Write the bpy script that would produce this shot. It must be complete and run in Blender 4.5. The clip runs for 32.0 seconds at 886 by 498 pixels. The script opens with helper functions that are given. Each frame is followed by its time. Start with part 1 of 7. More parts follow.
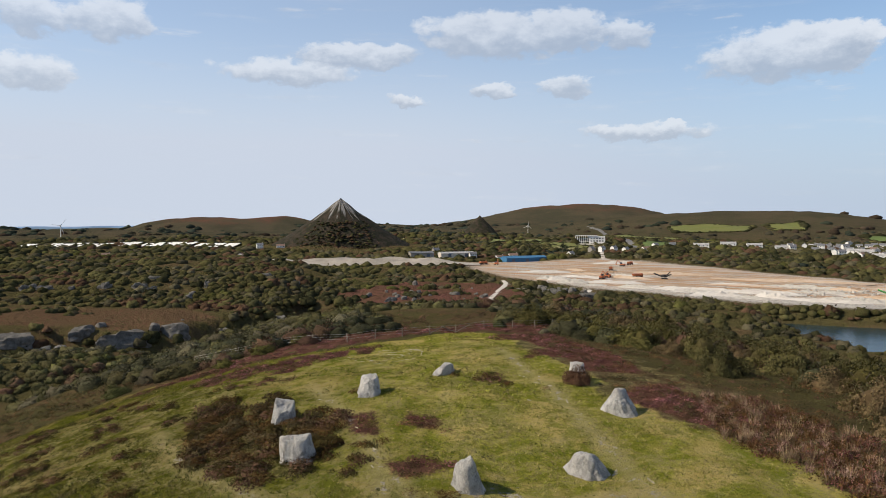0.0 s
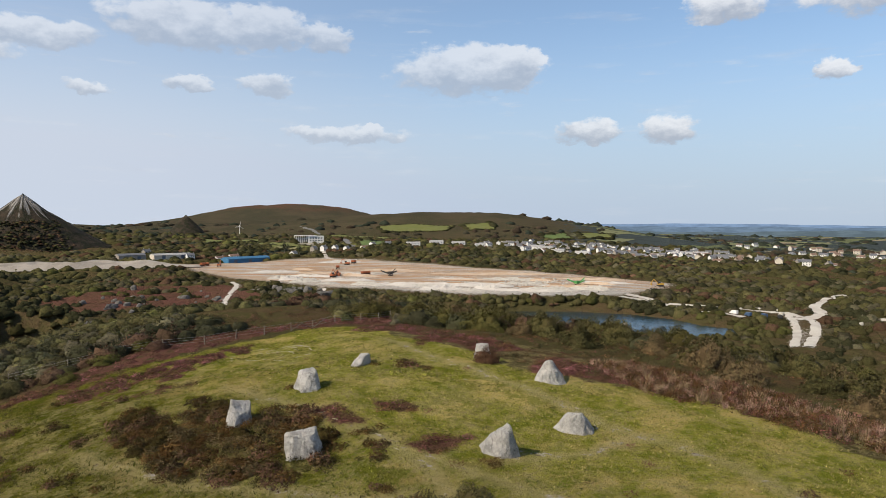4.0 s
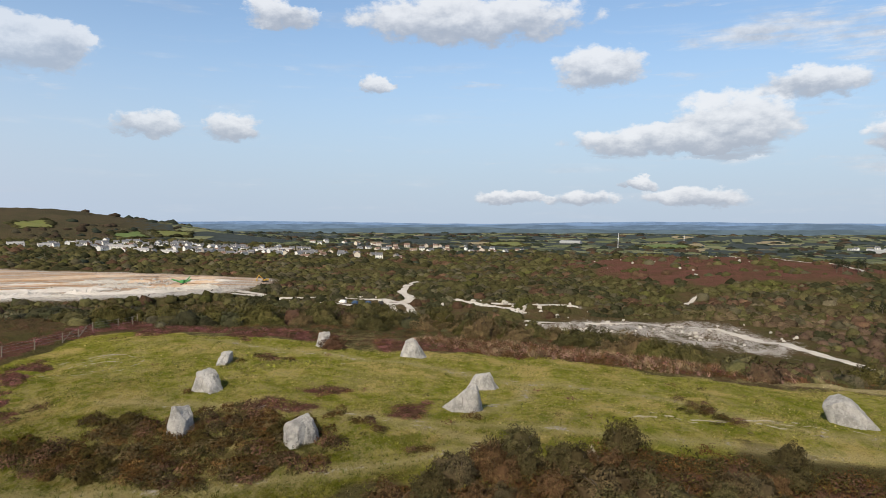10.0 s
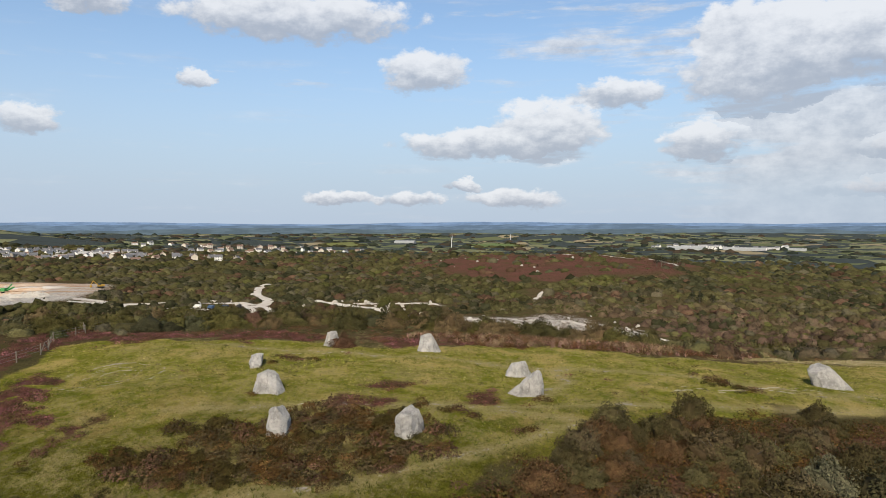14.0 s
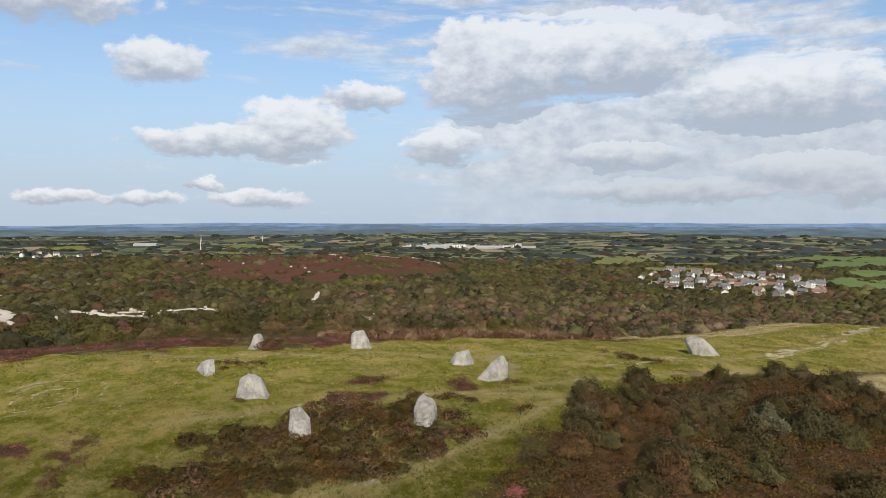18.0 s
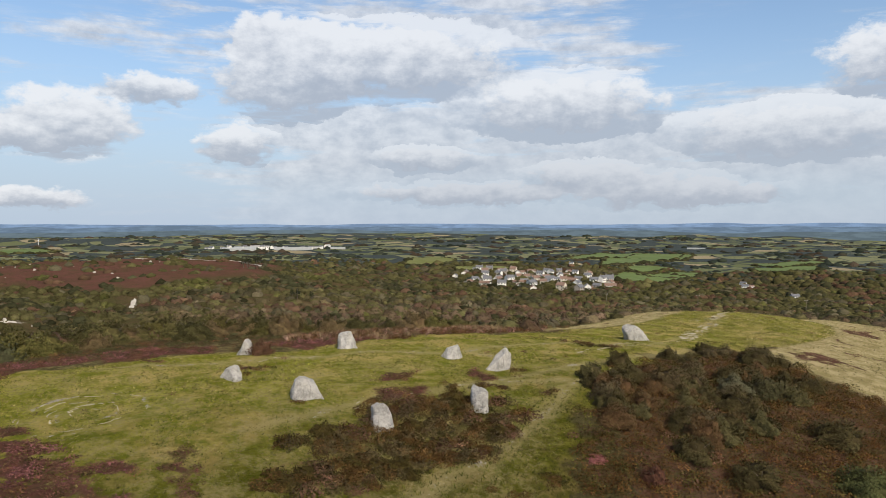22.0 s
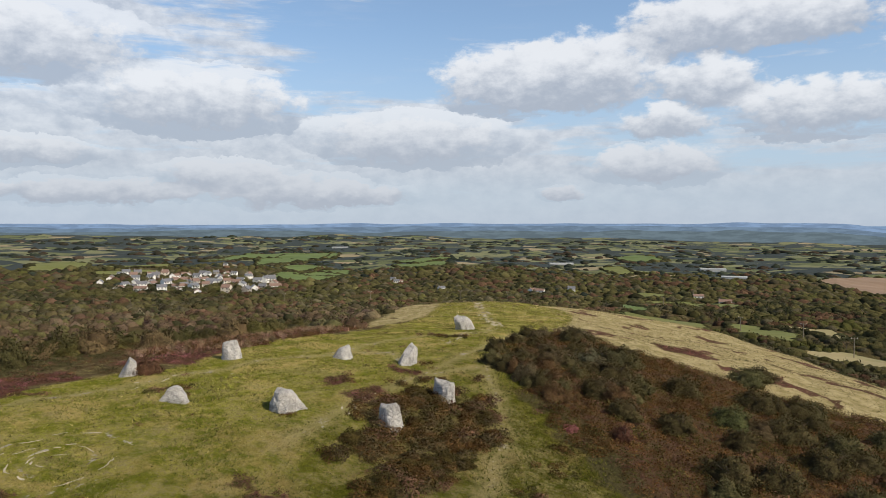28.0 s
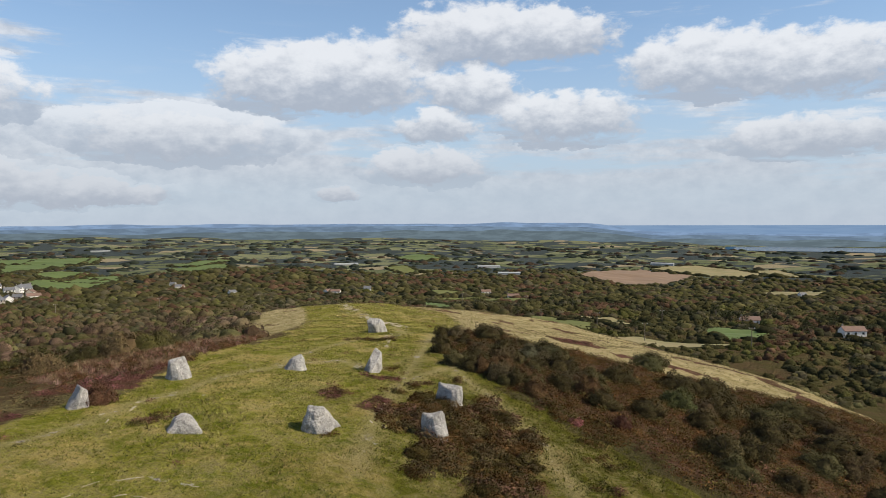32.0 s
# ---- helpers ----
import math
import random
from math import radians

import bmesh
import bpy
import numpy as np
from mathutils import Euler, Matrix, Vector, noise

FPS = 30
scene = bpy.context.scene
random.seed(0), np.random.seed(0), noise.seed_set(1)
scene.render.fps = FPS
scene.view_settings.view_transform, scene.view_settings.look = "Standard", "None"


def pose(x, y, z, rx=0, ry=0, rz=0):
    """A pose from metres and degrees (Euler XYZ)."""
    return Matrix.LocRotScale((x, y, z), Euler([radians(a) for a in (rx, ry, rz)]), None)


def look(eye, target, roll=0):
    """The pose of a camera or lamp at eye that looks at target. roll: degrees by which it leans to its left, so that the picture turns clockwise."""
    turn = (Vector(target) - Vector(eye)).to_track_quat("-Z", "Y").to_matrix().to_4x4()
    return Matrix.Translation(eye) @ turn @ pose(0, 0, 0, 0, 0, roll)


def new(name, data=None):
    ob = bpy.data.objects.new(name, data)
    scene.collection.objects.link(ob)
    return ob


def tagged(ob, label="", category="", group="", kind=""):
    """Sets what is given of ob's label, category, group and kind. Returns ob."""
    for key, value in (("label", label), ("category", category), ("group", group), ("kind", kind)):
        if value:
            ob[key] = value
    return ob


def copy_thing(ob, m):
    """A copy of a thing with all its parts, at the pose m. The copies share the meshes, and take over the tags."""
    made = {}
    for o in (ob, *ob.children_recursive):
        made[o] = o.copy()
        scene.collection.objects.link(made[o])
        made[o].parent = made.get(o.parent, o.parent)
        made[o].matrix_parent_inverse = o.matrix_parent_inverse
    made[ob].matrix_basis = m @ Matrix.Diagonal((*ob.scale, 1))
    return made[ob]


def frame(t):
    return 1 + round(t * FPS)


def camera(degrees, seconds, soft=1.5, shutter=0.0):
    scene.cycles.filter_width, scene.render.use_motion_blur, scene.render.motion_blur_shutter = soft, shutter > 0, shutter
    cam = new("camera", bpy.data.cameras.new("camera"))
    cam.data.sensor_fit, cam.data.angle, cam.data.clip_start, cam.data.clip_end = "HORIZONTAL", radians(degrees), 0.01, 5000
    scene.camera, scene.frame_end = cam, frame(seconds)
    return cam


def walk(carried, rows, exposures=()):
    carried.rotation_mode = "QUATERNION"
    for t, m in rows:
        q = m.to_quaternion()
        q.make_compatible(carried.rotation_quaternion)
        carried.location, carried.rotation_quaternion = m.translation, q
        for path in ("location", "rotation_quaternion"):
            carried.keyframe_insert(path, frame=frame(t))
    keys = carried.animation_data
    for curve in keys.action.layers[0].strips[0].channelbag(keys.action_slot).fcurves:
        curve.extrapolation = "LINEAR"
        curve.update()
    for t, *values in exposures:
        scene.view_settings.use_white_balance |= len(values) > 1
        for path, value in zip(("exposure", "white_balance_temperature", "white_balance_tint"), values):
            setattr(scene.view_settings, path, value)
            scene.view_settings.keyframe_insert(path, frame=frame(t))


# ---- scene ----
cam = camera(64.3, 32.0, 0.6)

PATH = [
    (0, (-13.517, -53.971, 16.208), (-13.002, -52.039, 16.132), -0.1),
    (0.5, (-16.12, -53.422, 16.134), (-15.486, -51.527, 16.058), -0.1),
    (1, (-18.717, -52.829, 16.036), (-17.949, -50.984, 15.96), -0.1),
    (1.5, (-21.418, -52.191, 15.965), (-20.535, -50.398, 15.89), -0.1),
    (2, (-23.951, -51.411, 15.885), (-23.008, -49.649, 15.81), -0.1),
    (2.5, (-26.415, -50.501, 15.747), (-25.449, -48.751, 15.671), -0.1),
    (3, (-28.886, -49.57, 15.646), (-27.881, -47.842, 15.571), -0.1),
    (3.5, (-31.318, -48.561, 15.564), (-30.211, -46.897, 15.488), -0.1),
    (4, (-33.725, -47.511, 15.579), (-32.476, -45.95, 15.503), -0.0),
    (4.5, (-36.067, -46.221, 15.478), (-34.695, -44.768, 15.402), -0.0),
    (6.5, (-43.851, -41.397, 15.756), (-42.325, -40.107, 15.67), 0.0),
    (7, (-45.943, -39.713, 15.674), (-44.347, -38.511, 15.589), 0.1),
    (7.5, (-47.908, -38.036, 15.68), (-46.245, -36.927, 15.594), -0.0),
    (8, (-49.787, -36.162, 15.607), (-48.062, -35.152, 15.522), -0.0),
    (8.5, (-51.615, -34.287, 15.522), (-49.835, -33.378, 15.439), -0.0),
    (9, (-53.27, -32.244, 15.486), (-51.441, -31.441, 15.403), 0.0),
    (9.5, (-54.946, -30.179, 15.502), (-53.073, -29.483, 15.419), 0.2),
    (10, (-56.387, -28.004, 15.43), (-54.477, -27.416, 15.348), 0.1),
    (10.5, (-57.745, -25.768, 15.382), (-55.805, -25.29, 15.3), 0.2),
    (11, (-59.014, -23.458, 15.335), (-57.052, -23.078, 15.254), 0.2),
    (11.5, (-60.136, -21.048, 15.301), (-58.168, -20.704, 15.22), 0.2),
    (12, (-61.118, -18.676, 15.357), (-59.147, -18.342, 15.274), 0.0),
    (12.5, (-61.947, -16.222, 15.384), (-59.971, -15.925, 15.302), 0.0),
    (13, (-62.639, -13.74, 15.403), (-60.655, -13.504, 15.32), -0.0),
    (13.5, (-63.402, -11.243, 15.428), (-61.412, -11.068, 15.346), -0.0),
    (15.5, (-64.811, -1.295, 15.369), (-62.814, -1.383, 15.288), -0.0),
    (16, (-65.023, 1.33, 15.354), (-63.032, 1.163, 15.271), 0.0),
    (16.5, (-65.181, 3.789, 15.329), (-63.198, 3.542, 15.247), 0.0),
    (17, (-65.266, 6.481, 15.294), (-63.297, 6.142, 15.214), -0.1),
    (17.5, (-65.082, 9.147, 15.277), (-63.135, 8.694, 15.197), -0.1),
    (18, (-64.853, 11.851, 15.225), (-62.942, 11.267, 15.146), -0.1),
    (18.5, (-64.654, 14.495, 15.224), (-62.779, 13.803, 15.146), -0.1),
    (19, (-64.257, 17.194, 15.227), (-62.389, 16.483, 15.149), -0.1),
    (19.5, (-63.869, 19.842, 15.272), (-62.004, 19.124, 15.194), -0.1),
    (20, (-63.313, 22.465, 15.389), (-61.462, 21.712, 15.312), -0.1),
    (20.5, (-62.752, 25.041, 15.401), (-60.933, 24.214, 15.325), -0.1),
    (21, (-62.131, 27.608, 15.456), (-60.355, 26.692, 15.379), -0.2),
    (21.5, (-61.408, 30.28, 15.487), (-59.68, 29.276, 15.411), -0.1),
    (22, (-60.48, 32.799, 15.542), (-58.803, 31.712, 15.465), -0.1),
    (22.5, (-59.594, 35.32, 15.602), (-57.972, 34.151, 15.526), -0.1),
    (23, (-58.496, 37.641, 15.559), (-56.933, 36.395, 15.484), -0.0),
    (23.5, (-57.181, 39.994, 15.593), (-55.684, 38.67, 15.517), -0.0),
    (24, (-55.848, 42.161, 15.588), (-54.428, 40.754, 15.514), -0.0),
    (24.5, (-54.395, 44.138, 15.521), (-53.055, 42.656, 15.448), -0.0),
    (25, (-52.728, 46.096, 15.532), (-51.478, 44.536, 15.458), -0.1),
    (25.5, (-50.903, 47.866, 15.517), (-49.747, 46.236, 15.443), -0.0),
    (26, (-48.908, 49.369, 15.678), (-47.846, 47.676, 15.602), 0.1),
    (26.5, (-46.83, 50.597, 15.664), (-45.85, 48.855, 15.586), 0.1),
    (28.5, (-39.119, 54.228, 15.458), (-38.193, 52.457, 15.381), -0.1),
    (29, (-36.741, 55.152, 15.41), (-35.88, 53.349, 15.332), -0.2),
    (29.5, (-34.271, 55.785, 15.38), (-33.488, 53.946, 15.302), -0.2),
    (30, (-31.778, 56.419, 15.33), (-31.079, 54.547, 15.252), -0.2),
    (30.5, (-29.233, 56.917, 15.291), (-28.62, 55.015, 15.214), -0.1),
    (31, (-26.592, 57.339, 15.278), (-26.068, 55.411, 15.2), -0.1),
    (31.5, (-23.972, 57.66, 15.293), (-23.537, 55.71, 15.217), -0.1),
    (32, (-21.379, 57.851, 15.347), (-21.02, 55.885, 15.27), -0.2),
]

EXPOSURES = [(0.0, 0.0), (32.0, 0.0)]
walk(cam, [(t, look(eye, target, roll)) for t, eye, target, roll in PATH], EXPOSURES)

# ---- light: an autumn afternoon sun, blue sky, broken cloud ----
SUN_AZ, SUN_EL = 276.0, 40.0
sun = new("sun", bpy.data.lights.new("sun", "SUN"))
sun.data.energy, sun.data.angle, sun.data.color = 4.8, radians(0.53), (1.0, 0.87, 0.68)
sun_from = Vector((math.sin(radians(SUN_AZ)) * math.cos(radians(SUN_EL)), math.cos(radians(SUN_AZ)) * math.cos(radians(SUN_EL)), math.sin(radians(SUN_EL))))
sun.matrix_world = look(sun_from * 400, (0, 0, 0))


class Nodes:
    """A short hand for node trees: n.add(type, inputs, settings) gives the node's first output."""

    def __init__(self, tree):
        self.tree = tree
        tree.nodes.clear()

    def node(self, kind, inputs=None, operation=None, data_type=None, interpolation_type=None, use_clamp=False, feature=None, attribute_name=None):
        nd = self.tree.nodes.new(kind)
        if operation:
            nd.operation = operation
        if data_type:
            nd.data_type = data_type
        if interpolation_type:
            nd.interpolation_type = interpolation_type
        if use_clamp:
            nd.use_clamp = True
        if feature:
            nd.feature = feature
        if attribute_name:
            nd.attribute_name = attribute_name
        for key, value in (inputs or {}).items():
            if isinstance(value, bpy.types.NodeSocket):
                self.tree.links.new(value, nd.inputs[key])
            elif value is not None:
                nd.inputs[key].default_value = value
        return nd

    def add(self, kind, inputs=None, out=0, **settings):
        return self.node(kind, inputs, **settings).outputs[out]

    def math(self, op, a, b=None, c=None, clamp=False):
        return self.add("ShaderNodeMath", {0: a, 1: b, 2: c}, operation=op, use_clamp=clamp)

    def vec(self, op, a, b=None, c=None, out=0):
        return self.add("ShaderNodeVectorMath", {0: a, 1: b, 2: c}, out=out, operation=op)

    def mix(self, fac, a, b):
        return self.add("ShaderNodeMix", {0: fac, 6: a, 7: b}, out=2, data_type="RGBA")

    def step(self, v, low, high, to_low=0.0, to_high=1.0):
        return self.add("ShaderNodeMapRange", {0: v, 1: low, 2: high, 3: to_low, 4: to_high}, interpolation_type="SMOOTHSTEP")

    def noise(self, vector, scale, detail=4.0, rough=0.55, out=0, distortion=0.0):
        return self.add("ShaderNodeTexNoise", {"Vector": vector, "Scale": scale, "Detail": detail, "Roughness": rough, "Distortion": distortion}, out=out)


world = bpy.data.worlds.new("sky")
scene.world = world
world.use_nodes = True
n = Nodes(world.node_tree)
way = n.add("ShaderNodeTexCoord", out=0)
air = n.node("ShaderNodeTexSky")
air.sky_type, air.sun_disc = "NISHITA", False
air.sun_elevation, air.sun_rotation = radians(SUN_EL), radians(SUN_AZ)
air.altitude, air.air_density, air.dust_density, air.ozone_density = 200.0, 1.0, 0.6, 2.0
sky = air.outputs[0]
parts = n.node("ShaderNodeSeparateXYZ", {0: way})
az = n.math("MULTIPLY", n.math("ARCTAN2", parts.outputs[0], parts.outputs[1]), 57.2958)
el = n.math("MULTIPLY", n.math("ARCSINE", parts.outputs[2]), 57.2958)
az = n.math("ADD", az, n.math("MULTIPLY", n.math("LESS_THAN", az, -80.0), 360.0))
flat_way = n.add("ShaderNodeCombineXYZ", {0: az, 1: n.math("MULTIPLY", el, 1.6), 2: 0.0})
ragged = n.noise(flat_way, 0.42, 6.0, 0.62, out=1)
ragged = n.vec("SUBTRACT", ragged, (0.5, 0.5, 0.5))
place = n.vec("MULTIPLY_ADD", ragged, (3.8, 2.1, 0.0), n.add("ShaderNodeCombineXYZ", {0: az, 1: el, 2: 0.0}))
total, puffs = None, 0


def cloud(az0, el0, wide, high):
    """A puff of cloud at a bearing and height above the horizon, in degrees. The sum holds its height within the puff, and its depth."""
    global total, puffs, place
    if puffs % 6 == 5:
        place = n.vec("MULTIPLY_ADD", total, (1e-7, 1e-7, 1e-7), place)
    local = n.vec("MULTIPLY_ADD", place, (1 / wide, 1 / high, 0.0), (-az0 / wide, -el0 / high, 1.0))
    body = n.math("SUBTRACT", 2.0, n.vec("DOT_PRODUCT", local, local, out=1))
    puff = n.add("ShaderNodeVectorMath", {0: local, 3: n.math("MAXIMUM", body, 0.0)}, operation="SCALE")
    total = puff if total is None else n.vec("ADD", total, puff)
    puffs += 1


cloud(-15.0, 10.4, 3.3, 1.6)
cloud(-9.9, 14.5, 3.2, 1.8)
cloud(-14.9, 14.3, 3.5, 1.6)
cloud(2.7, 11.6, 6.2, 1.2)
cloud(8.4, 13.1, 6.3, 1.2)
cloud(19.3, 14.7, 7.6, 2.2)
cloud(25.1, 15.0, 3.7, 1.9)
cloud(29.5, 14.3, 2.4, 1.3)
cloud(40.7, 12.0, 7.2, 2.4)
cloud(43.9, 12.4, 3.2, 1.9)
cloud(18.9, 10.5, 2.0, 0.7)
cloud(24.9, 10.6, 2.4, 1.1)
cloud(12.0, 9.6, 2.1, 0.6)
cloud(31.2, 7.0, 6.0, 0.8)
cloud(50.2, 7.2, 2.8, 1.3)
cloud(56.2, 7.2, 2.4, 1.3)
cloud(67.6, 10.8, 1.6, 1.0)
cloud(85.4, 11.8, 4.3, 2.0)
cloud(94.9, 7.3, 5.4, 2.8)
cloud(89.8, 6.2, 8.4, 1.4)
cloud(60.2, 15.6, 3.5, 1.3)
cloud(88.3, 2.9, 1.8, 0.6)
cloud(78.3, 1.8, 3.4, 0.7)
cloud(83.9, 1.7, 3.2, 0.8)
cloud(92.5, 1.8, 4.8, 1.0)
cloud(100.7, 9.9, 4.3, 1.4)
cloud(106.8, 6.0, 3.7, 1.7)
cloud(110.4, 11.1, 6.5, 3.4)
cloud(112.8, 12.8, 4.4, 3.6)
cloud(74.9, 15.7, 11.5, 2.2)
cloud(118.4, 12.7, 12.7, 3.4)
cloud(132.4, 9.1, 9.6, 3.0)
cloud(121.5, 5.0, 5.1, 1.2)
cloud(134.4, 3.6, 6.5, 1.4)
cloud(125.0, 2.3, 11.1, 1.1)
cloud(140.0, 2.4, 7.2, 1.6)
cloud(109.8, 14.1, 4.8, 2.2)
cloud(149.0, 6.6, 9.8, 2.5)
cloud(144.1, 2.2, 6.6, 1.0)
cloud(157.5, 11.2, 7.7, 3.1)
cloud(162.5, 11.6, 7.5, 3.6)
cloud(169.0, 7.6, 4.5, 1.5)
cloud(172.0, 10.4, 4.6, 2.2)
cloud(168.3, 4.4, 6.2, 1.9)
cloud(161.2, 2.2, 2.2, 0.8)
cloud(172.1, 14.7, 7.8, 3.0)
cloud(178.5, 14.6, 6.3, 2.3)
cloud(190.0, 11.9, 7.8, 3.1)
cloud(197.6, 11.2, 6.8, 3.1)
cloud(179.5, 8.2, 7.4, 2.4)
cloud(197.7, 6.1, 8.3, 1.8)
summed = n.node("ShaderNodeSeparateXYZ", {0: total}).outputs
tops, cover = summed[1], summed[2]
fine = n.noise(flat_way, 0.5, 8.0, 0.58)
wisps = n.noise(n.vec("MULTIPLY", flat_way, (0.10, 0.5, 1.0)), 1.0, 6.0, 0.6)
veil = n.math("MULTIPLY", n.step(wisps, 0.52, 0.85), n.math("MULTIPLY", n.step(el, 18.0, 40.0, 0.35, 0.1), n.step(az, 125.0, 150.0, 1.0, 0.35)))
banks = n.noise(n.vec("MULTIPLY", flat_way, (0.075, 0.30, 1.0)), 1.0, 7.0, 0.62)
banks = n.math("MULTIPLY", n.step(n.math("ADD", banks, n.math("SUBTRACT", n.math("ADD", n.step(az, 70.0, 125.0, -0.12, 0.11), n.math("MULTIPLY", n.step(az, 105.0, 122.0, 0.0, 0.16), n.step(el, 6.0, 13.0, 1.0, 0.0))), n.math("MULTIPLY", n.step(az, 132.0, 146.0, 0.0, 0.20), n.step(n.math("SUBTRACT", el, n.step(az, 150.0, 170.0, 9.0, 3.0)), -1.5, 1.5)))), 0.49, 0.66), 0.86)
shape = n.step(n.math("ADD", cover, n.math("MULTIPLY", n.math("SUBTRACT", fine, 0.5), 1.7)), 0.10, 0.62)
shape = n.math("MULTIPLY", n.math("MULTIPLY", shape, n.step(cover, 0.0, 0.14)), n.step(az, 30.0, 62.0, 0.62, 0.95))
shape = n.math("MAXIMUM", shape, n.math("MULTIPLY", banks, n.step(el, 1.0, 5.0, 0.4, 1.0)))
# bases are grey, tops white
rise = n.math("DIVIDE", tops, n.math("ADD", cover, 0.05))
relief = n.math("ADD", n.math("MULTIPLY", rise, 1.1), n.math("MULTIPLY", n.math("SUBTRACT", n.noise(flat_way, 0.5, 6.0, 0.62), 0.5), 1.9))
lit = n.step(relief, -0.70, 0.62)
lit = n.math("MULTIPLY", lit, n.math("SUBTRACT", 1.0, n.math("MULTIPLY", n.step(az, 98.0, 125.0), n.step(el, 1.0, 11.0, 0.55, 0.0))))
cloud_colour = n.mix(lit, (3.55, 3.9, 4.55, 1), (7.3, 7.4, 7.6, 1))
low_band = n.math("MULTIPLY", n.step(el, 0.0, 17.0, 1.0, 0.22), n.math("MULTIPLY", n.step(az, 0.0, 70.0, 1.1, 0.94), n.step(az, 105.0, 150.0, 1.0, 0.92)))
low_band = n.math("ADD", low_band, n.step(az, 8.0, 45.0, 0.16, 0.0))
low_band = n.math("MULTIPLY", low_band, n.step(el, 17.0, 38.0, 1.0, 0.0))
deep = n.step(el, 16.0, 40.0, 1.12, 0.72)
clear = n.mix(low_band, n.vec("MULTIPLY", sky, n.add("ShaderNodeCombineXYZ", {0: n.math("MULTIPLY", deep, 0.95), 1: n.math("MULTIPLY", deep, 1.07), 2: n.math("MULTIPLY", deep, 1.13)})), n.mix(n.step(az, 5.0, 60.0), (5.0, 5.55, 6.5, 1), (4.0, 4.8, 5.95, 1)))
tinted = n.mix(n.math("MAXIMUM", n.math("MULTIPLY", shape, 0.92), veil), clear, cloud_colour)
background = n.add("ShaderNodeBackground", {0: tinted, 1: 0.119})
n.node("ShaderNodeOutputWorld", {0: background})


# ---- materials ----
def material(name, colour, rough=0.9, bump=None, bump_scale=0.4, metal=0.0, spec=0.3):
    """colour and bump are functions of the tree's Nodes that give a socket or a value."""
    m = bpy.data.materials.new(name)
    m.use_nodes = True
    k = Nodes(m.node_tree)
    c = colour(k) if callable(colour) else colour
    normal = None
    if bump:
        normal = k.add("ShaderNodeBump", {"Strength": 1.0, "Distance": bump_scale, "Height": bump(k)})
    shader = k.add("ShaderNodeBsdfPrincipled", {"Base Color": c, "Roughness": rough, "Metallic": metal, "Specular IOR Level": spec, "Normal": normal})
    k.node("ShaderNodeOutputMaterial", {0: shader})
    return m


def rgb(r, g, b):
    return (r, g, b, 1.0)


def where(k):
    return k.add("ShaderNodeTexCoord", out=3)


def varied(a, b, scale, rough=0.9, c=None, bump=0.0, metal=0.0, spec=0.3, name="painted"):
    """Two tones in broad patches, with fine grain in both."""
    def colour(k):
        p = where(k)
        broad = k.step(k.noise(p, scale, 5.0, 0.6), 0.35, 0.65)
        out = k.mix(broad, a, b)
        grain = k.step(k.noise(p, scale * 9, 3.0, 0.7), 0.3, 0.7)
        return k.mix(k.math("MULTIPLY", grain, 0.4), out, c or a)
    return material(name, colour, rough, (lambda k: k.noise(where(k), scale * 6, 5.0, 0.65)) if bump else None, bump, metal, spec)


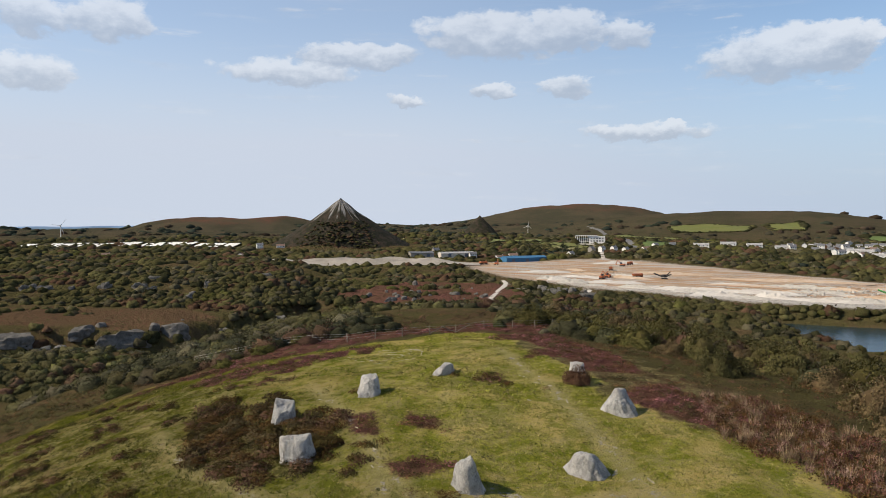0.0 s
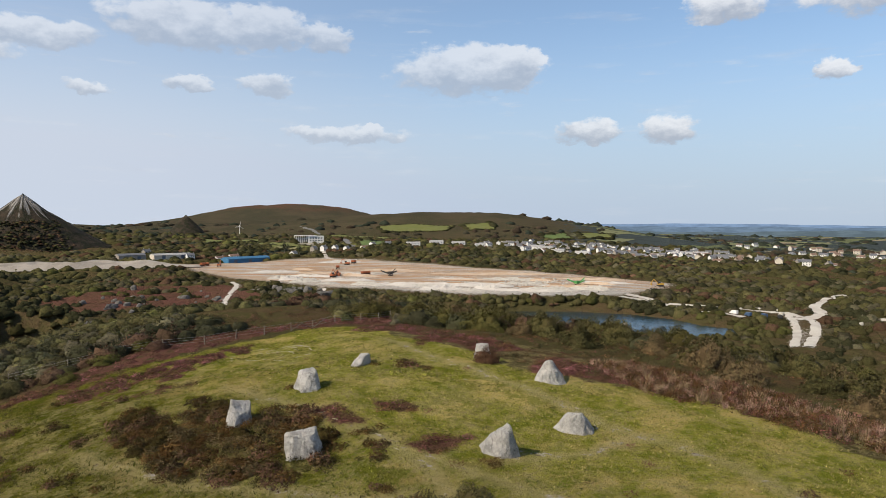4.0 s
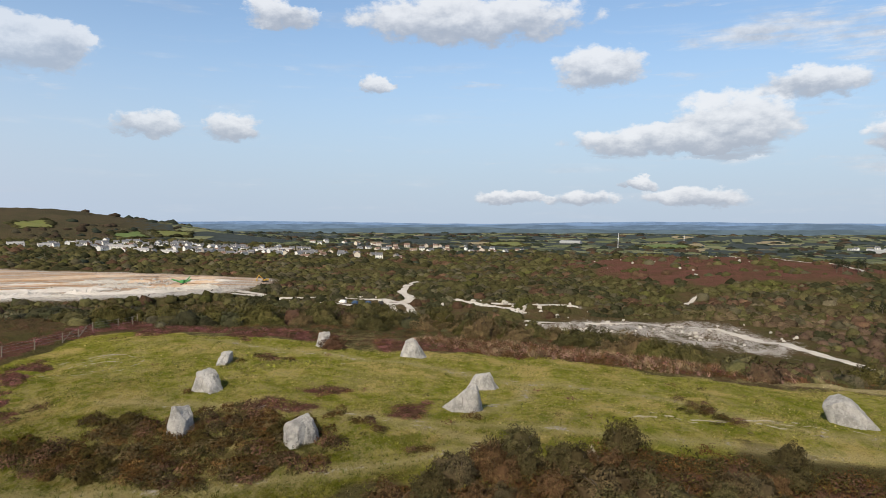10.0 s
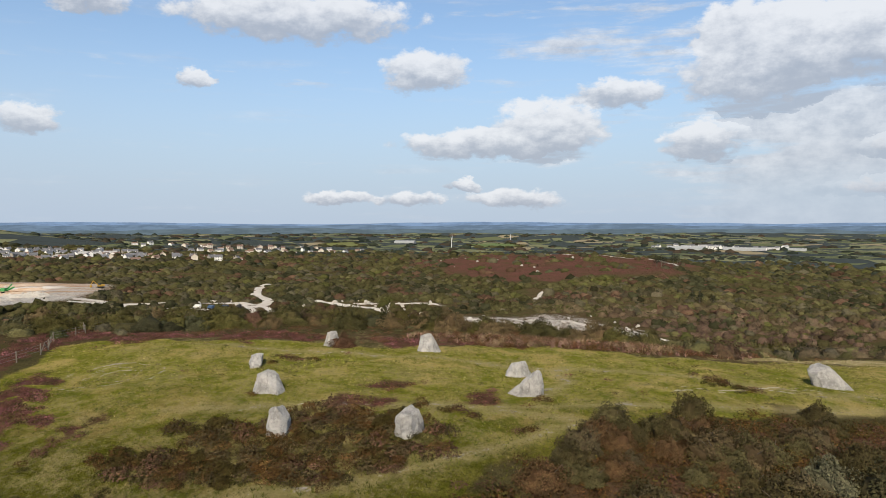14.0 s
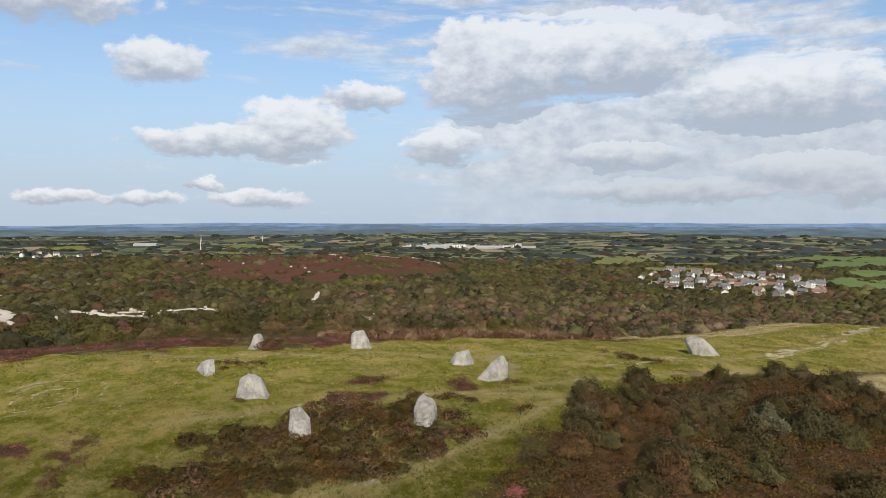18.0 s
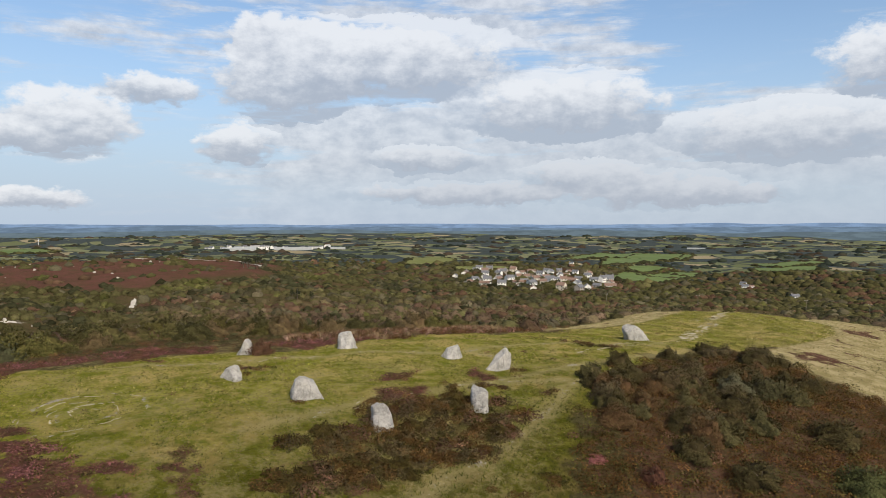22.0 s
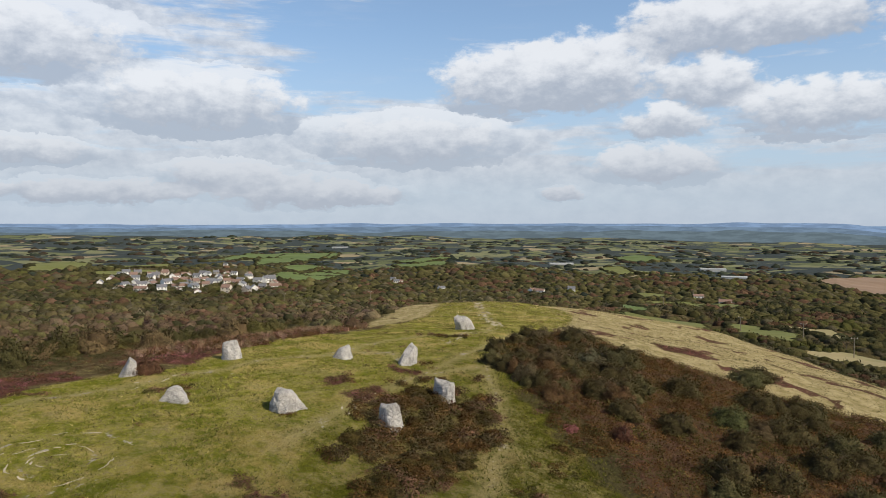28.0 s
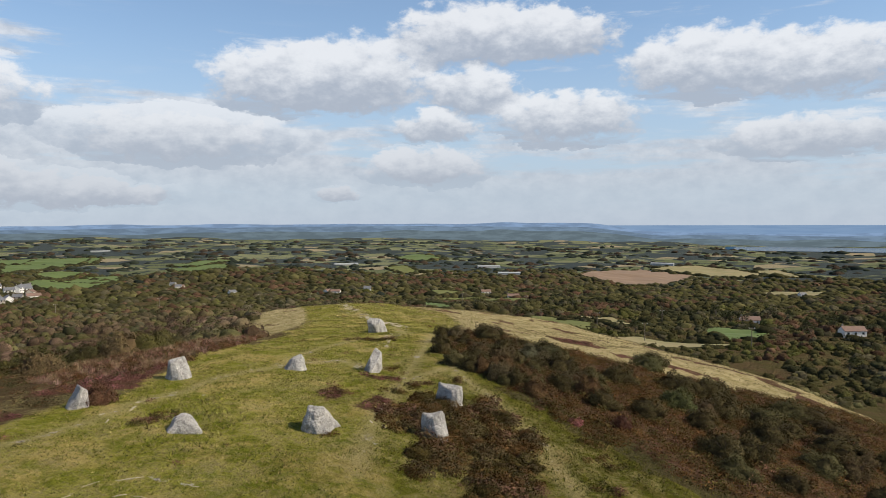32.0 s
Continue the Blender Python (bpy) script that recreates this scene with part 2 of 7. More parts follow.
def ground_colour(k):
    p = where(k)
    a = k.node("ShaderNodeAttribute", attribute_name="cover")
    turf, straw, heath = k.node("ShaderNodeSeparateColor", {0: a.outputs[0]}).outputs[:3]
    b = k.node("ShaderNodeAttribute", attribute_name="land")
    bare, field, sea = k.node("ShaderNodeSeparateColor", {0: b.outputs[0]}).outputs[:3]
    fine, mid, broad = k.noise(p, 3.4, 5.0, 0.78), k.noise(p, 0.5, 6.0, 0.68), k.noise(p, 0.06, 5.0, 0.6)
    rough = k.math("SUBTRACT", k.math("ADD", k.math("MULTIPLY", fine, 0.4), k.math("MULTIPLY", mid, 0.6)), 0.5)

    def mask(v, soft=0.5, low=0.4, high=0.6):
        return k.step(k.math("ADD", v, k.math("MULTIPLY", rough, soft)), low, high)
    # scrub floor
    out = k.mix(k.step(broad, 0.42, 0.58), rgb(0.092, 0.080, 0.034), rgb(0.118, 0.080, 0.044))
    out = k.mix(k.math("MULTIPLY", k.step(mid, 0.46, 0.62), 0.7), out, rgb(0.100, 0.088, 0.034))
    out = k.mix(k.step(fine, 0.40, 0.72), out, rgb(0.058, 0.050, 0.026))
    # the floor greys with distance, haze put into its base colour
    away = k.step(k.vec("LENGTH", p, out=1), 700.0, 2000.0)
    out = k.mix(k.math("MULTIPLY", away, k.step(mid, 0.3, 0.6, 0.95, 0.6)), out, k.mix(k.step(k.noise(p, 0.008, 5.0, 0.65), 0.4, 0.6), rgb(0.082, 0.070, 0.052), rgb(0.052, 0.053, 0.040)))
    # far fields, woods and hedges, haze put into their greyed and blued colours
    cells = k.vec("ADD", k.vec("MULTIPLY", p, (1.0, 1.0, 0.0)), k.vec("MULTIPLY", k.noise(p, 0.004, 2.0, 0.5, out=1), (90.0, 90.0, 0.0)))
    cell = k.node("ShaderNodeTexVoronoi", {"Vector": cells, "Scale": 0.0105, "Randomness": 0.9})
    hedge = k.add("ShaderNodeTexVoronoi", {"Vector": cells, "Scale": 0.0105, "Randomness": 0.9}, feature="DISTANCE_TO_EDGE")
    pick = k.node("ShaderNodeSeparateColor", {0: cell.outputs[1]}).outputs
    crop = k.mix(k.step(pick[0], 0.35, 0.5), rgb(0.140, 0.155, 0.080), rgb(0.205, 0.212, 0.118))
    crop = k.mix(k.step(pick[0], 0.84, 0.86), crop, rgb(0.31, 0.26, 0.165))
    crop = k.mix(k.step(k.math("ADD", pick[1], k.math("MULTIPLY", broad, 0.4)), 0.66, 0.70), crop, rgb(0.060, 0.073, 0.074))
    crop = k.mix(k.step(hedge, 0.03, 0.055, 1.0, 0.0), crop, rgb(0.054, 0.066, 0.064))
    out = k.mix(k.step(k.math("ADD", field, k.math("MULTIPLY", k.math("SUBTRACT", broad, 0.5), 0.5)), 0.45, 0.55), out, crop)
    # turf: mown and trodden, with moss and straw in it
    green = k.mix(k.step(mid, 0.36, 0.64), rgb(0.168, 0.174, 0.024), rgb(0.312, 0.284, 0.060))
    green = k.mix(k.math("MULTIPLY", k.step(k.noise(p, 1.1, 5.0, 0.75), 0.50, 0.64), 0.5), green, rgb(0.142, 0.151, 0.020))
    green = k.mix(k.math("MULTIPLY", k.step(fine, 0.46, 0.64), 0.8), green, rgb(0.090, 0.098, 0.013))
    green = k.mix(k.math("MULTIPLY", k.step(k.noise(p, 0.16, 4.0, 0.6), 0.48, 0.64), 0.75), green, rgb(0.405, 0.305, 0.115))
    green = k.mix(k.math("MULTIPLY", k.step(k.noise(p, 0.30, 5.0, 0.72), 0.52, 0.60), 0.7), green, rgb(0.135, 0.152, 0.020))
    grazed = k.step(k.math("ADD", k.node("ShaderNodeSeparateXYZ", {0: p}).outputs[0], k.math("MULTIPLY", k.math("SUBTRACT", k.noise(p, 0.12, 3.0, 0.6), 0.5), 26.0)), -24.0, 6.0, 0.52, 1.16)
    green = k.add("ShaderNodeHueSaturation", {"Hue": 0.5, "Saturation": 1.0, "Value": grazed, "Color": green})
    out = k.mix(mask(turf), out, green)
    worn, plain = k.node("ShaderNodeSeparateColor", {0: k.add("ShaderNodeAttribute", out=0, attribute_name="worn")}).outputs[:2]
    out = k.mix(k.math("MULTIPLY", k.step(k.math("ADD", worn, k.math("MULTIPLY", rough, 0.8)), 0.25, 0.95), 0.55), out, rgb(0.38, 0.315, 0.150))
    pale = k.mix(k.step(mid, 0.35, 0.65), rgb(0.50, 0.41, 0.225), rgb(0.30, 0.25, 0.11))
    out = k.mix(mask(straw, 0.9), out, pale)
    ling = k.mix(k.step(k.math("MULTIPLY_ADD", broad, 0.5, k.math("MULTIPLY", mid, 0.5)), 0.38, 0.62), rgb(0.150, 0.068, 0.055), rgb(0.104, 0.064, 0.038))
    out = k.mix(mask(heath, 1.0), out, ling)
    lie = k.vec("MULTIPLY", k.add("ShaderNodeVectorRotate", {0: p, 3: 0.75}), (0.016, 0.10, 0.0))
    streaks = k.noise(lie, 1.0, 7.0, 0.68)
    clay = k.mix(k.step(streaks, 0.40, 0.58), rgb(0.50, 0.45, 0.39), rgb(0.47, 0.27, 0.135))
    clay = k.mix(k.step(k.noise(lie, 2.3, 6.0, 0.7), 0.54, 0.66), clay, rgb(0.22, 0.165, 0.12))
    near_half = k.step(k.math("ADD", k.vec("DOT_PRODUCT", p, (0.65, 0.75, 0.0), out=1), k.math("MULTIPLY", streaks, 150.0)), 500.0, 560.0)
    clay = k.mix(near_half, k.mix(k.step(mid, 0.4, 0.62), rgb(0.58, 0.55, 0.50), rgb(0.36, 0.33, 0.30)), clay)
    clay = k.mix(k.math("MULTIPLY", k.step(fine, 0.4, 0.75), 0.45), clay, rgb(0.62, 0.58, 0.52))
    clay = k.mix(plain, k.mix(k.step(mid, 0.35, 0.65), rgb(0.56, 0.52, 0.47), rgb(0.38, 0.34, 0.30)), clay)
    scree = k.mix(k.step(k.noise(p, 0.9, 4.0, 0.8), 0.51, 0.59), clay, rgb(0.125, 0.088, 0.064))
    clay = k.mix(plain, k.mix(k.step(bare, 0.60, 0.72), scree, clay), clay)
    out = k.mix(mask(bare, 2.0), out, clay)
    return k.mix(k.step(sea, 0.45, 0.55), out, rgb(0.035, 0.085, 0.15))


def ground_bump(k):
    p = where(k)
    return k.math("ADD", k.noise(p, 5.5, 5.0, 0.75), k.math("ADD", k.math("MULTIPLY", k.noise(p, 0.7, 4.0, 0.6), 1.5), k.math("ADD", k.math("MULTIPLY", k.noise(p, 1.9, 3.0, 0.6), 1.1), k.math("MULTIPLY", k.noise(p, 0.26, 4.0, 0.65), k.step(k.vec("LENGTH", p, out=1), 90.0, 200.0, 0.0, 9.0)))))


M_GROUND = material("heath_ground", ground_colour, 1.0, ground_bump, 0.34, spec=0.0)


def leaf_material(name, rough=0.75):
    """Foliage: the plant's own colour, each leaf or sprig a little off it."""
    def colour(k):
        base = k.add("ShaderNodeAttribute", out=0, attribute_name="tint")
        each = k.add("ShaderNodeNewGeometry", out=8)
        tone = k.add("ShaderNodeHueSaturation", {"Hue": k.step(each, 0, 1, 0.487, 0.513), "Saturation": 1.0, "Value": k.math("MULTIPLY", k.math("MULTIPLY_ADD", k.math("FRACT", k.math("MULTIPLY", each, 7.31)), 0.5, 0.78), k.step(k.noise(where(k), 3.2, 5.0, 0.8), 0.3, 0.7, 0.50, 1.10)), "Color": base})
        return tone
    return material(name, colour, rough, lambda k: k.noise(where(k), 5.0, 3.0, 0.7), 0.12, spec=0.05)


M_LEAF = leaf_material("leaves")
def clump_colour(k):
    base = k.add("ShaderNodeAttribute", out=0, attribute_name="tint")
    p = where(k)
    return k.add("ShaderNodeHueSaturation", {"Hue": k.step(k.noise(p, 0.5, 3.0, 0.6), 0.3, 0.7, 0.485, 0.515), "Saturation": 1.0, "Value": k.step(k.noise(p, 2.4, 4.0, 0.8), 0.3, 0.7, 0.40, 1.0), "Color": base})


M_CLUMP = material("leafy_clumps", clump_colour, 0.9, lambda k: k.noise(where(k), 1.8, 4.0, 0.75), 0.45, spec=0.0)


def granite_colour(k):
    p = where(k)
    broad = k.step(k.noise(p, 1.1, 6.0, 0.65), 0.35, 0.65)
    out = k.mix(broad, rgb(0.58, 0.555, 0.52), rgb(0.33, 0.315, 0.295))
    lichen = k.step(k.noise(p, 2.6, 7.0, 0.7), 0.52, 0.62)
    out = k.mix(k.math("MULTIPLY", lichen, 0.75), out, rgb(0.58, 0.56, 0.53))
    speck = k.step(k.noise(p, 22.0, 3.0, 0.8), 0.55, 0.68)
    out = k.mix(k.math("MULTIPLY", speck, 0.6), out, rgb(0.10, 0.10, 0.095))
    streak = k.noise(k.vec("MULTIPLY", p, (3.0, 3.0, 0.6)), 1.2, 5.0, 0.6)
    return k.mix(k.math("MULTIPLY", k.step(streak, 0.58, 0.72), 0.55), out, rgb(0.17, 0.16, 0.15))


M_GRANITE = material("granite", granite_colour, 0.88, lambda k: k.math("ADD", k.noise(where(k), 3.2, 8.0, 0.7), k.math("MULTIPLY", k.noise(where(k), 14.0, 4.0, 0.7), 0.3)), 0.34, spec=0.25)


# ---- the lie of the land ----
PLAIN = [(176, 560), (186, 489), (222, 395), (246, 356), (274, 310), (322, 266), (366, 250), (435, 266), (468, 282), (446, 374), (410, 489), (374, 579), (352, 640), (235, 648), (196, 640)]
LEDGE = [(-210, 336), (-108, 338), (-74, 322), (-48, 332), (-24, 366), (-50, 402), (-100, 412), (-170, 424), (-230, 420)]
LAKE = [(267, 280), (286, 266), (310, 246), (323, 216), (324, 189), (315, 167), (316, 150), (300, 138), (281, 148), (262, 165), (248, 189), (250, 235)]
PIT = [(-200, 332), (-150, 328), (-108, 334), (-74, 318), (-48, 328), (-22, 362), (14, 402), (44, 384), (40, 310), (66, 240), (20, 192), (-60, 214), (-120, 238), (-200, 262)]


def smooth(a, b, v):
    k = np.clip((v - a) / (b - a), 0, 1)
    return k * k * (3 - 2 * k)


def along(x, y, pts):
    """Distance to a polyline and the share of the way along it, by vertex number."""
    best, part = np.full(np.shape(x), 1e9), np.zeros(np.shape(x))
    for n, ((ax, ay), (bx, by)) in enumerate(zip(pts, pts[1:])):
        ux, uy = bx - ax, by - ay
        k = np.clip(((x - ax) * ux + (y - ay) * uy) / (ux * ux + uy * uy), 0, 1)
        d = np.hypot(x - ax - k * ux, y - ay - k * uy)
        near = d < best
        best, part = np.where(near, d, best), np.where(near, n + k, part)
    return best, part


def inside(x, y, pts):
    """Signed distance to the edge of a polygon, positive inside."""
    d, _ = along(x, y, list(pts) + [pts[0]])
    odd = np.zeros(np.shape(x), bool)
    for (ax, ay), (bx, by) in zip(pts, list(pts[1:]) + [pts[0]]):
        cut = (ay > y) != (by > y)
        odd ^= cut & (x < (bx - ax) * (y - ay) / ((by - ay) or 1e-9) + ax)
    return np.where(odd, d, -d)


def waves(x, y, size, seed, octaves=4):
    """Smooth rolling variation about zero, from turned sines."""
    rng, out, amp = np.random.RandomState(seed), 0.0, 1.0
    for _ in range(octaves):
        for _ in range(3):
            a, p = rng.uniform(0, 6.283, 2)
            q = rng.uniform(0, 6.283)
            u = x * math.cos(a) + y * math.sin(a)
            v = -x * math.sin(a) + y * math.cos(a)
            out = out + amp / 3 * np.sin(6.283 * u / size + p + 1.3 * np.sin(6.283 * v / size * 0.6 + q))
        size, amp = size * 0.47, amp * 0.5
    return out


RIDGE = [(16, 62), (12, 20), (9, -20), (10, -50), (31, -99), (60, -150)]
RIDGE_Z = [0.2, 1.3, 0.3, -1.4, -5.6, -14.0]
AZ = [-60, -20, 15, 45, 75, 105, 135, 165, 195, 240, 300]
RADII = [0, 250, 450, 700, 1000, 2000, 3500, 4900]
LEVELS = [[-38] * 11, [-38, -42, -42, -40, -42, -42, -42, -38, -36, -36, -38],
          [-30, -34, -32, -33, -40, -42, -48, -45, -47, -40, -30], [-25, -24, -22, -26, -38, -38, -62, -60, -64, -50, -25],
          [-20, -20, -10, -20, -46, -54, -68, -74, -84, -60, -20], [-8, -10, -10, -30, -62, -66, -78, -98, -108, -80, -8],
          [-34, -30, -6, -50, -62, -62, -70, -96, -128, -100, -34], [-34, -30, -4, -60, -60, -60, -64, -80, -120, -100, -34]]


def mound(x, y, cx, cy, rx, ry, turn, power=2.0):
    c, s = math.cos(radians(turn)), math.sin(radians(turn))
    u, v = ((x - cx) * c + (y - cy) * s) / rx, (-(x - cx) * s + (y - cy) * c) / ry
    return np.exp(-(u * u + v * v) ** (power / 2))


def height(x, y):
    """The lie of the land."""
    x, y = np.asarray(x, float), np.asarray(y, float)
    r, az = np.hypot(x, y), np.degrees(np.arctan2(x, y))
    az = np.where(az < -60, az + 360, az)
    z = np.zeros(x.shape)
    ring = np.interp(r, RADII, np.arange(len(RADII)))
    low = np.clip(ring.astype(int), 0, len(RADII) - 2)
    part = smooth(0, 1, ring - low) * 0.5 + (ring - low) * 0.5
    rows = np.array([np.interp(az, AZ + [300.01], row + [row[0]]) for row in LEVELS])
    z = np.take_along_axis(rows, low[None], 0)[0] * (1 - part) + np.take_along_axis(rows, low[None] + 1, 0)[0] * part
    far = smooth(200, 900, r)
    z = z + far * 5 * waves(x, y, 520, 3) + smooth(120, 300, r) * 1.6 * waves(x, y, 90, 4)
    z = z + smooth(1500, 3500, r) * 11 * waves(x, y, 1500, 6)
    # the long hill behind the town, the heath hump and the spoil heaps
    z = z + 71 * mound(x, y, 1180, 1400, 500, 280, -38) + 97 * mound(x, y, 1120, 2260, 420, 300, -30, 2.6) + 16 * mound(x, y, 620, 2050, 260, 200, 0)
    z = z + 9 * mound(x, y, 470, 75, 90, 75, 0) + 14 * mound(x, y, 660, -110, 210, 150, 20, 4)
    z = z + 36 * mound(x, y, -80, 2250, 300, 240, 0, 6) + 10 * mound(x, y, 70, 2320, 80, 160, 0, 4) + 12 * mound(x, y, -800, 2250, 260, 200, 0, 4)
    z = z - 22 * smooth(-7, 9, inside(x, y, PIT)) + 18 * mound(x, y, -75, 150, 42, 36, 0, 4)
    z = z + 9 * smooth(425, 470, y + 0.12 * x) * smooth(60, -10, x) * smooth(-420, -320, x) * smooth(720, 560, y)
    # the levelled clay ground
    flat = smooth(-25, 25, inside(x, y, PLAIN))
    z = z * (1 - flat) + (-31 + 0.02 * (y - 350)) * flat
    lake = smooth(-14, 6, inside(x, y, LAKE))
    z = z * (1 - lake) + (-44) * lake
    az_bay = smooth(189, 194, az) * smooth(3350, 3450, r) * smooth(4100, 3980, r)
    z = z * (1 - az_bay) - 122 * az_bay
    # the hill with the stones
    d, k = along(x, y, RIDGE)
    top = np.interp(k, range(len(RIDGE)), RIDGE_Z)
    share = np.exp(-((d / (95 + 24 * smooth(12, 40, x) * smooth(-45, -5, y))) ** 2.2))
    z = z * (1 - share) + top * share + (0.12 * waves(x, y, 9, 8) + 0.25 * waves(x, y, 28, 9)) * smooth(400, 100, r)
    z = z - 0.65 * mound(x, y, 6.4, -12.3, 8, 6, 0)
    # the shoulder of pale grass to the south-west
    z = z + 1.9 * mound(x, y, 34, -98, 30, 24, 0)
    z = z + 3.2 * np.exp(-((along(x, y, [(-64, -40), (-54, -86), (-35, -117), (0, -142), (40, -160)])[0] / 21) ** 2)) * (r < 260)
    return z



def mesh_of(name, verts, faces, mat, attrs=None, smooth_shade=False, normals=None):
    """A mesh from arrays: verts (n, 3), faces (m, 3 or 4); attrs: colours by point."""
    verts, faces = np.asarray(verts, np.float32), np.asarray(faces, np.int32)
    me = bpy.data.meshes.new(name)
    me.vertices.add(len(verts))
    me.vertices.foreach_set("co", verts.ravel())
    me.loops.add(faces.size)
    me.loops.foreach_set("vertex_index", faces.ravel())
    me.polygons.add(len(faces))
    me.polygons.foreach_set("loop_start", np.arange(0, faces.size, faces.shape[1], dtype=np.int32))
    me.polygons.foreach_set("use_smooth", np.full(len(faces), smooth_shade))
    me.update(calc_edges=True)
    for key, values in (attrs or {}).items():
        layer = me.attributes.new(key, "FLOAT_COLOR", "POINT")
        layer.data.foreach_set("color", np.asarray(values, np.float32).ravel())
    if normals is not None:
        # leaves take the soft roundness of their bush
        me.polygons.foreach_set("use_smooth", np.full(len(faces), True))
        me.attributes.new("custom_normal", "FLOAT_VECTOR", "POINT").data.foreach_set("vector", np.asarray(normals, np.float32).ravel())
    me.materials.append(mat)
    return me


def leaf_normals(v, f, share=0.42):
    """Between each leaf's own facing and that of the dome on which it grows."""
    own = np.zeros(v.shape)
    cross = np.cross(v[f[:, 1]] - v[f[:, 0]], v[f[:, 2]] - v[f[:, 0]])
    cross /= np.linalg.norm(cross, axis=1)[:, None] + 1e-9
    for corner in range(f.shape[1]):
        own[f[:, corner]] = cross
    dome = v * [1, 1, 1.3] + [0, 0, 0.25]
    dome /= np.linalg.norm(dome, axis=1)[:, None] + 1e-9
    out = dome * share + own * (1 - share)
    return out / (np.linalg.norm(out, axis=1)[:, None] + 1e-9)


def part(name, bm, mat, parent, label="", smooth_shade=False):
    """Links a bmesh or a mesh as one object under a thing or a part."""
    if isinstance(bm, bmesh.types.BMesh):
        me = bpy.data.meshes.new(name)
        bm.to_mesh(me)
        bm.free()
        me.materials.append(mat)
        if smooth_shade:
            for poly in me.polygons:
                poly.use_smooth = True
    else:
        me = bm
    ob = new(name, me)
    ob.parent = parent
    return tagged(ob, label)


def box(bm, x, y, z, sx, sy, sz, turn=0.0, bevel=0.0):
    """A block centred on x, y with its foot at z."""
    made = bmesh.ops.create_cube(bm, size=1.0)
    bmesh.ops.transform(bm, matrix=pose(x, y, z + sz / 2, 0, 0, turn) @ Matrix.Diagonal((sx, sy, sz, 1)), verts=made["verts"])
    if bevel:
        edges = {e for v in made["verts"] for e in v.link_edges}
        bmesh.ops.bevel(bm, geom=list(edges), offset=bevel, segments=1, affect="EDGES")
    return bm


def ground_z(x, y):
    return float(height(np.array([x]), np.array([y]))[0])


# plan of the hilltop, in metres
TURF = [(-27, 44), (-14, 38), (0, 37), (9, 38), (15, 41), (19, 36), (17, 22), (19, 12), (17, 4), (18, -6), (21, -14), (20, -24), (19, -34),
        (22, -44), (24, -58), (35, -85), (50, -115), (48, -130), (24, -124), (6, -94), (-2, -66), (-3, -52), (-1, -46), (-2, -36), (-7, -25), (-12, -16), (-16, -10),
        (-21, -5), (-26, 1), (-40, 14), (-45, 35)]
STRAW = [(22, -36), (34, -56), (54, -105), (46, -150), (0, -175), (-40, -170), (-62, -140), (-85, -100), (-86, -60), (-66, -49), (-55, -48), (-36, -47.5), (-25, -48.5), (-14, -51), (-5, -52), (4, -62), (14, -84), (22, -62)]
HEATHER = [[(-32, 40), (-16, 35), (-4, 38), (10, 40), (26, 40), (36, 52), (14, 47), (-2, 47), (-18, 44)],
           [(19, 36), (25, 40), (27, 24), (25, 10), (19, 12), (20, 24)], [(17, 2), (24, 6), (26, -6), (19, -7)],
           [(-20, 35), (-6, 34), (0, 31.5), (-6, 28.8), (-12, 27.6), (-20, 27)], [(-14.5, 24.5), (-10, 22.6), (-9.4, 21), (-14, 22)],
           [(-4.3, 3.4), (-4.7, -1.6), (-6.4, -0.5), (-6.6, 4)], [(-1.5, 2), (0.5, 0), (-0.5, -2.5), (-2.5, -0.5)], [(-5.2, -7.4), (-2.5, -7.6), (-0.6, -9.7), (-4.3, -10.2)],
           [(7, 13), (11, 11), (10, 9), (7, 10.5)], [(-26, -64), (-20, -58), (-17, -62), (-22, -68)],
           [(1.9, 34.3), (0.1, 30.9), (-6.6, 29.7), (-8.7, 30.5), (-12.7, 31.8), (-8, 36)], [(-6.6, 29.3), (-10.4, 24.8), (-12.9, 25.3), (-11.8, 28.4)], [(-13.6, 23.3), (-11.8, 21.5), (-13.7, 21.2), (-15.9, 22.6)],
           [(-12.9, 29.9), (-14.6, 25.9), (-17.5, 25.8), (-16, 31.5)], [(-14.7, 16.4), (-14.4, 14.6), (-17.2, 15.1), (-17.3, 16.7)], [(17, 31), (15.8, 34), (18.8, 37.3), (27, 38), (26, 30)],
           [(14.8, 18), (18.2, 23), (25, 22), (23, 17.6)], [(50, 380), (160, 380), (170, 440), (110, 490), (40, 440)]]
GORSE_BED = [(-11.5, 15.6), (-10.1, 12.1), (-10.6, 8.8), (-6.2, 6.3), (-6.8, 1.7), (-7.4, -2.1), (-10, -6.4), (-14.2, -6.4), (-16.8, -1.5), (-19.5, 2), (-18.8, 8), (-20.1, 14.7), (-16.5, 18.8), (-15.2, 17), (-14.4, 13)]
BRACKEN_BED = [(-6.5, -23.5), (-3, -36), (-3, -46), (-10, -53), (-24, -49.5), (-36, -48.5), (-50, -51), (-66, -56), (-84, -50), (-66, -8), (-38, 6), (-26.6, 1.4), (-20.4, -5.6), (-15.2, -10.8), (-11.2, -17)]
PATHS = [[(-14, -27), (-6, -12), (-5.5, -3), (-7, 9), (-8, 15)], [(14, 24), (13, 6), (11, -4), (9, -24), (2, -40), (8, -56), (24, -84), (38, -108)],
         [(-1, -44), (-4, -22), (-5, -10)], [(-2, -14), (4, -17), (9, -16)], [(-22, 12), (-19, 2), (-14, -8), (-9, -16)]]
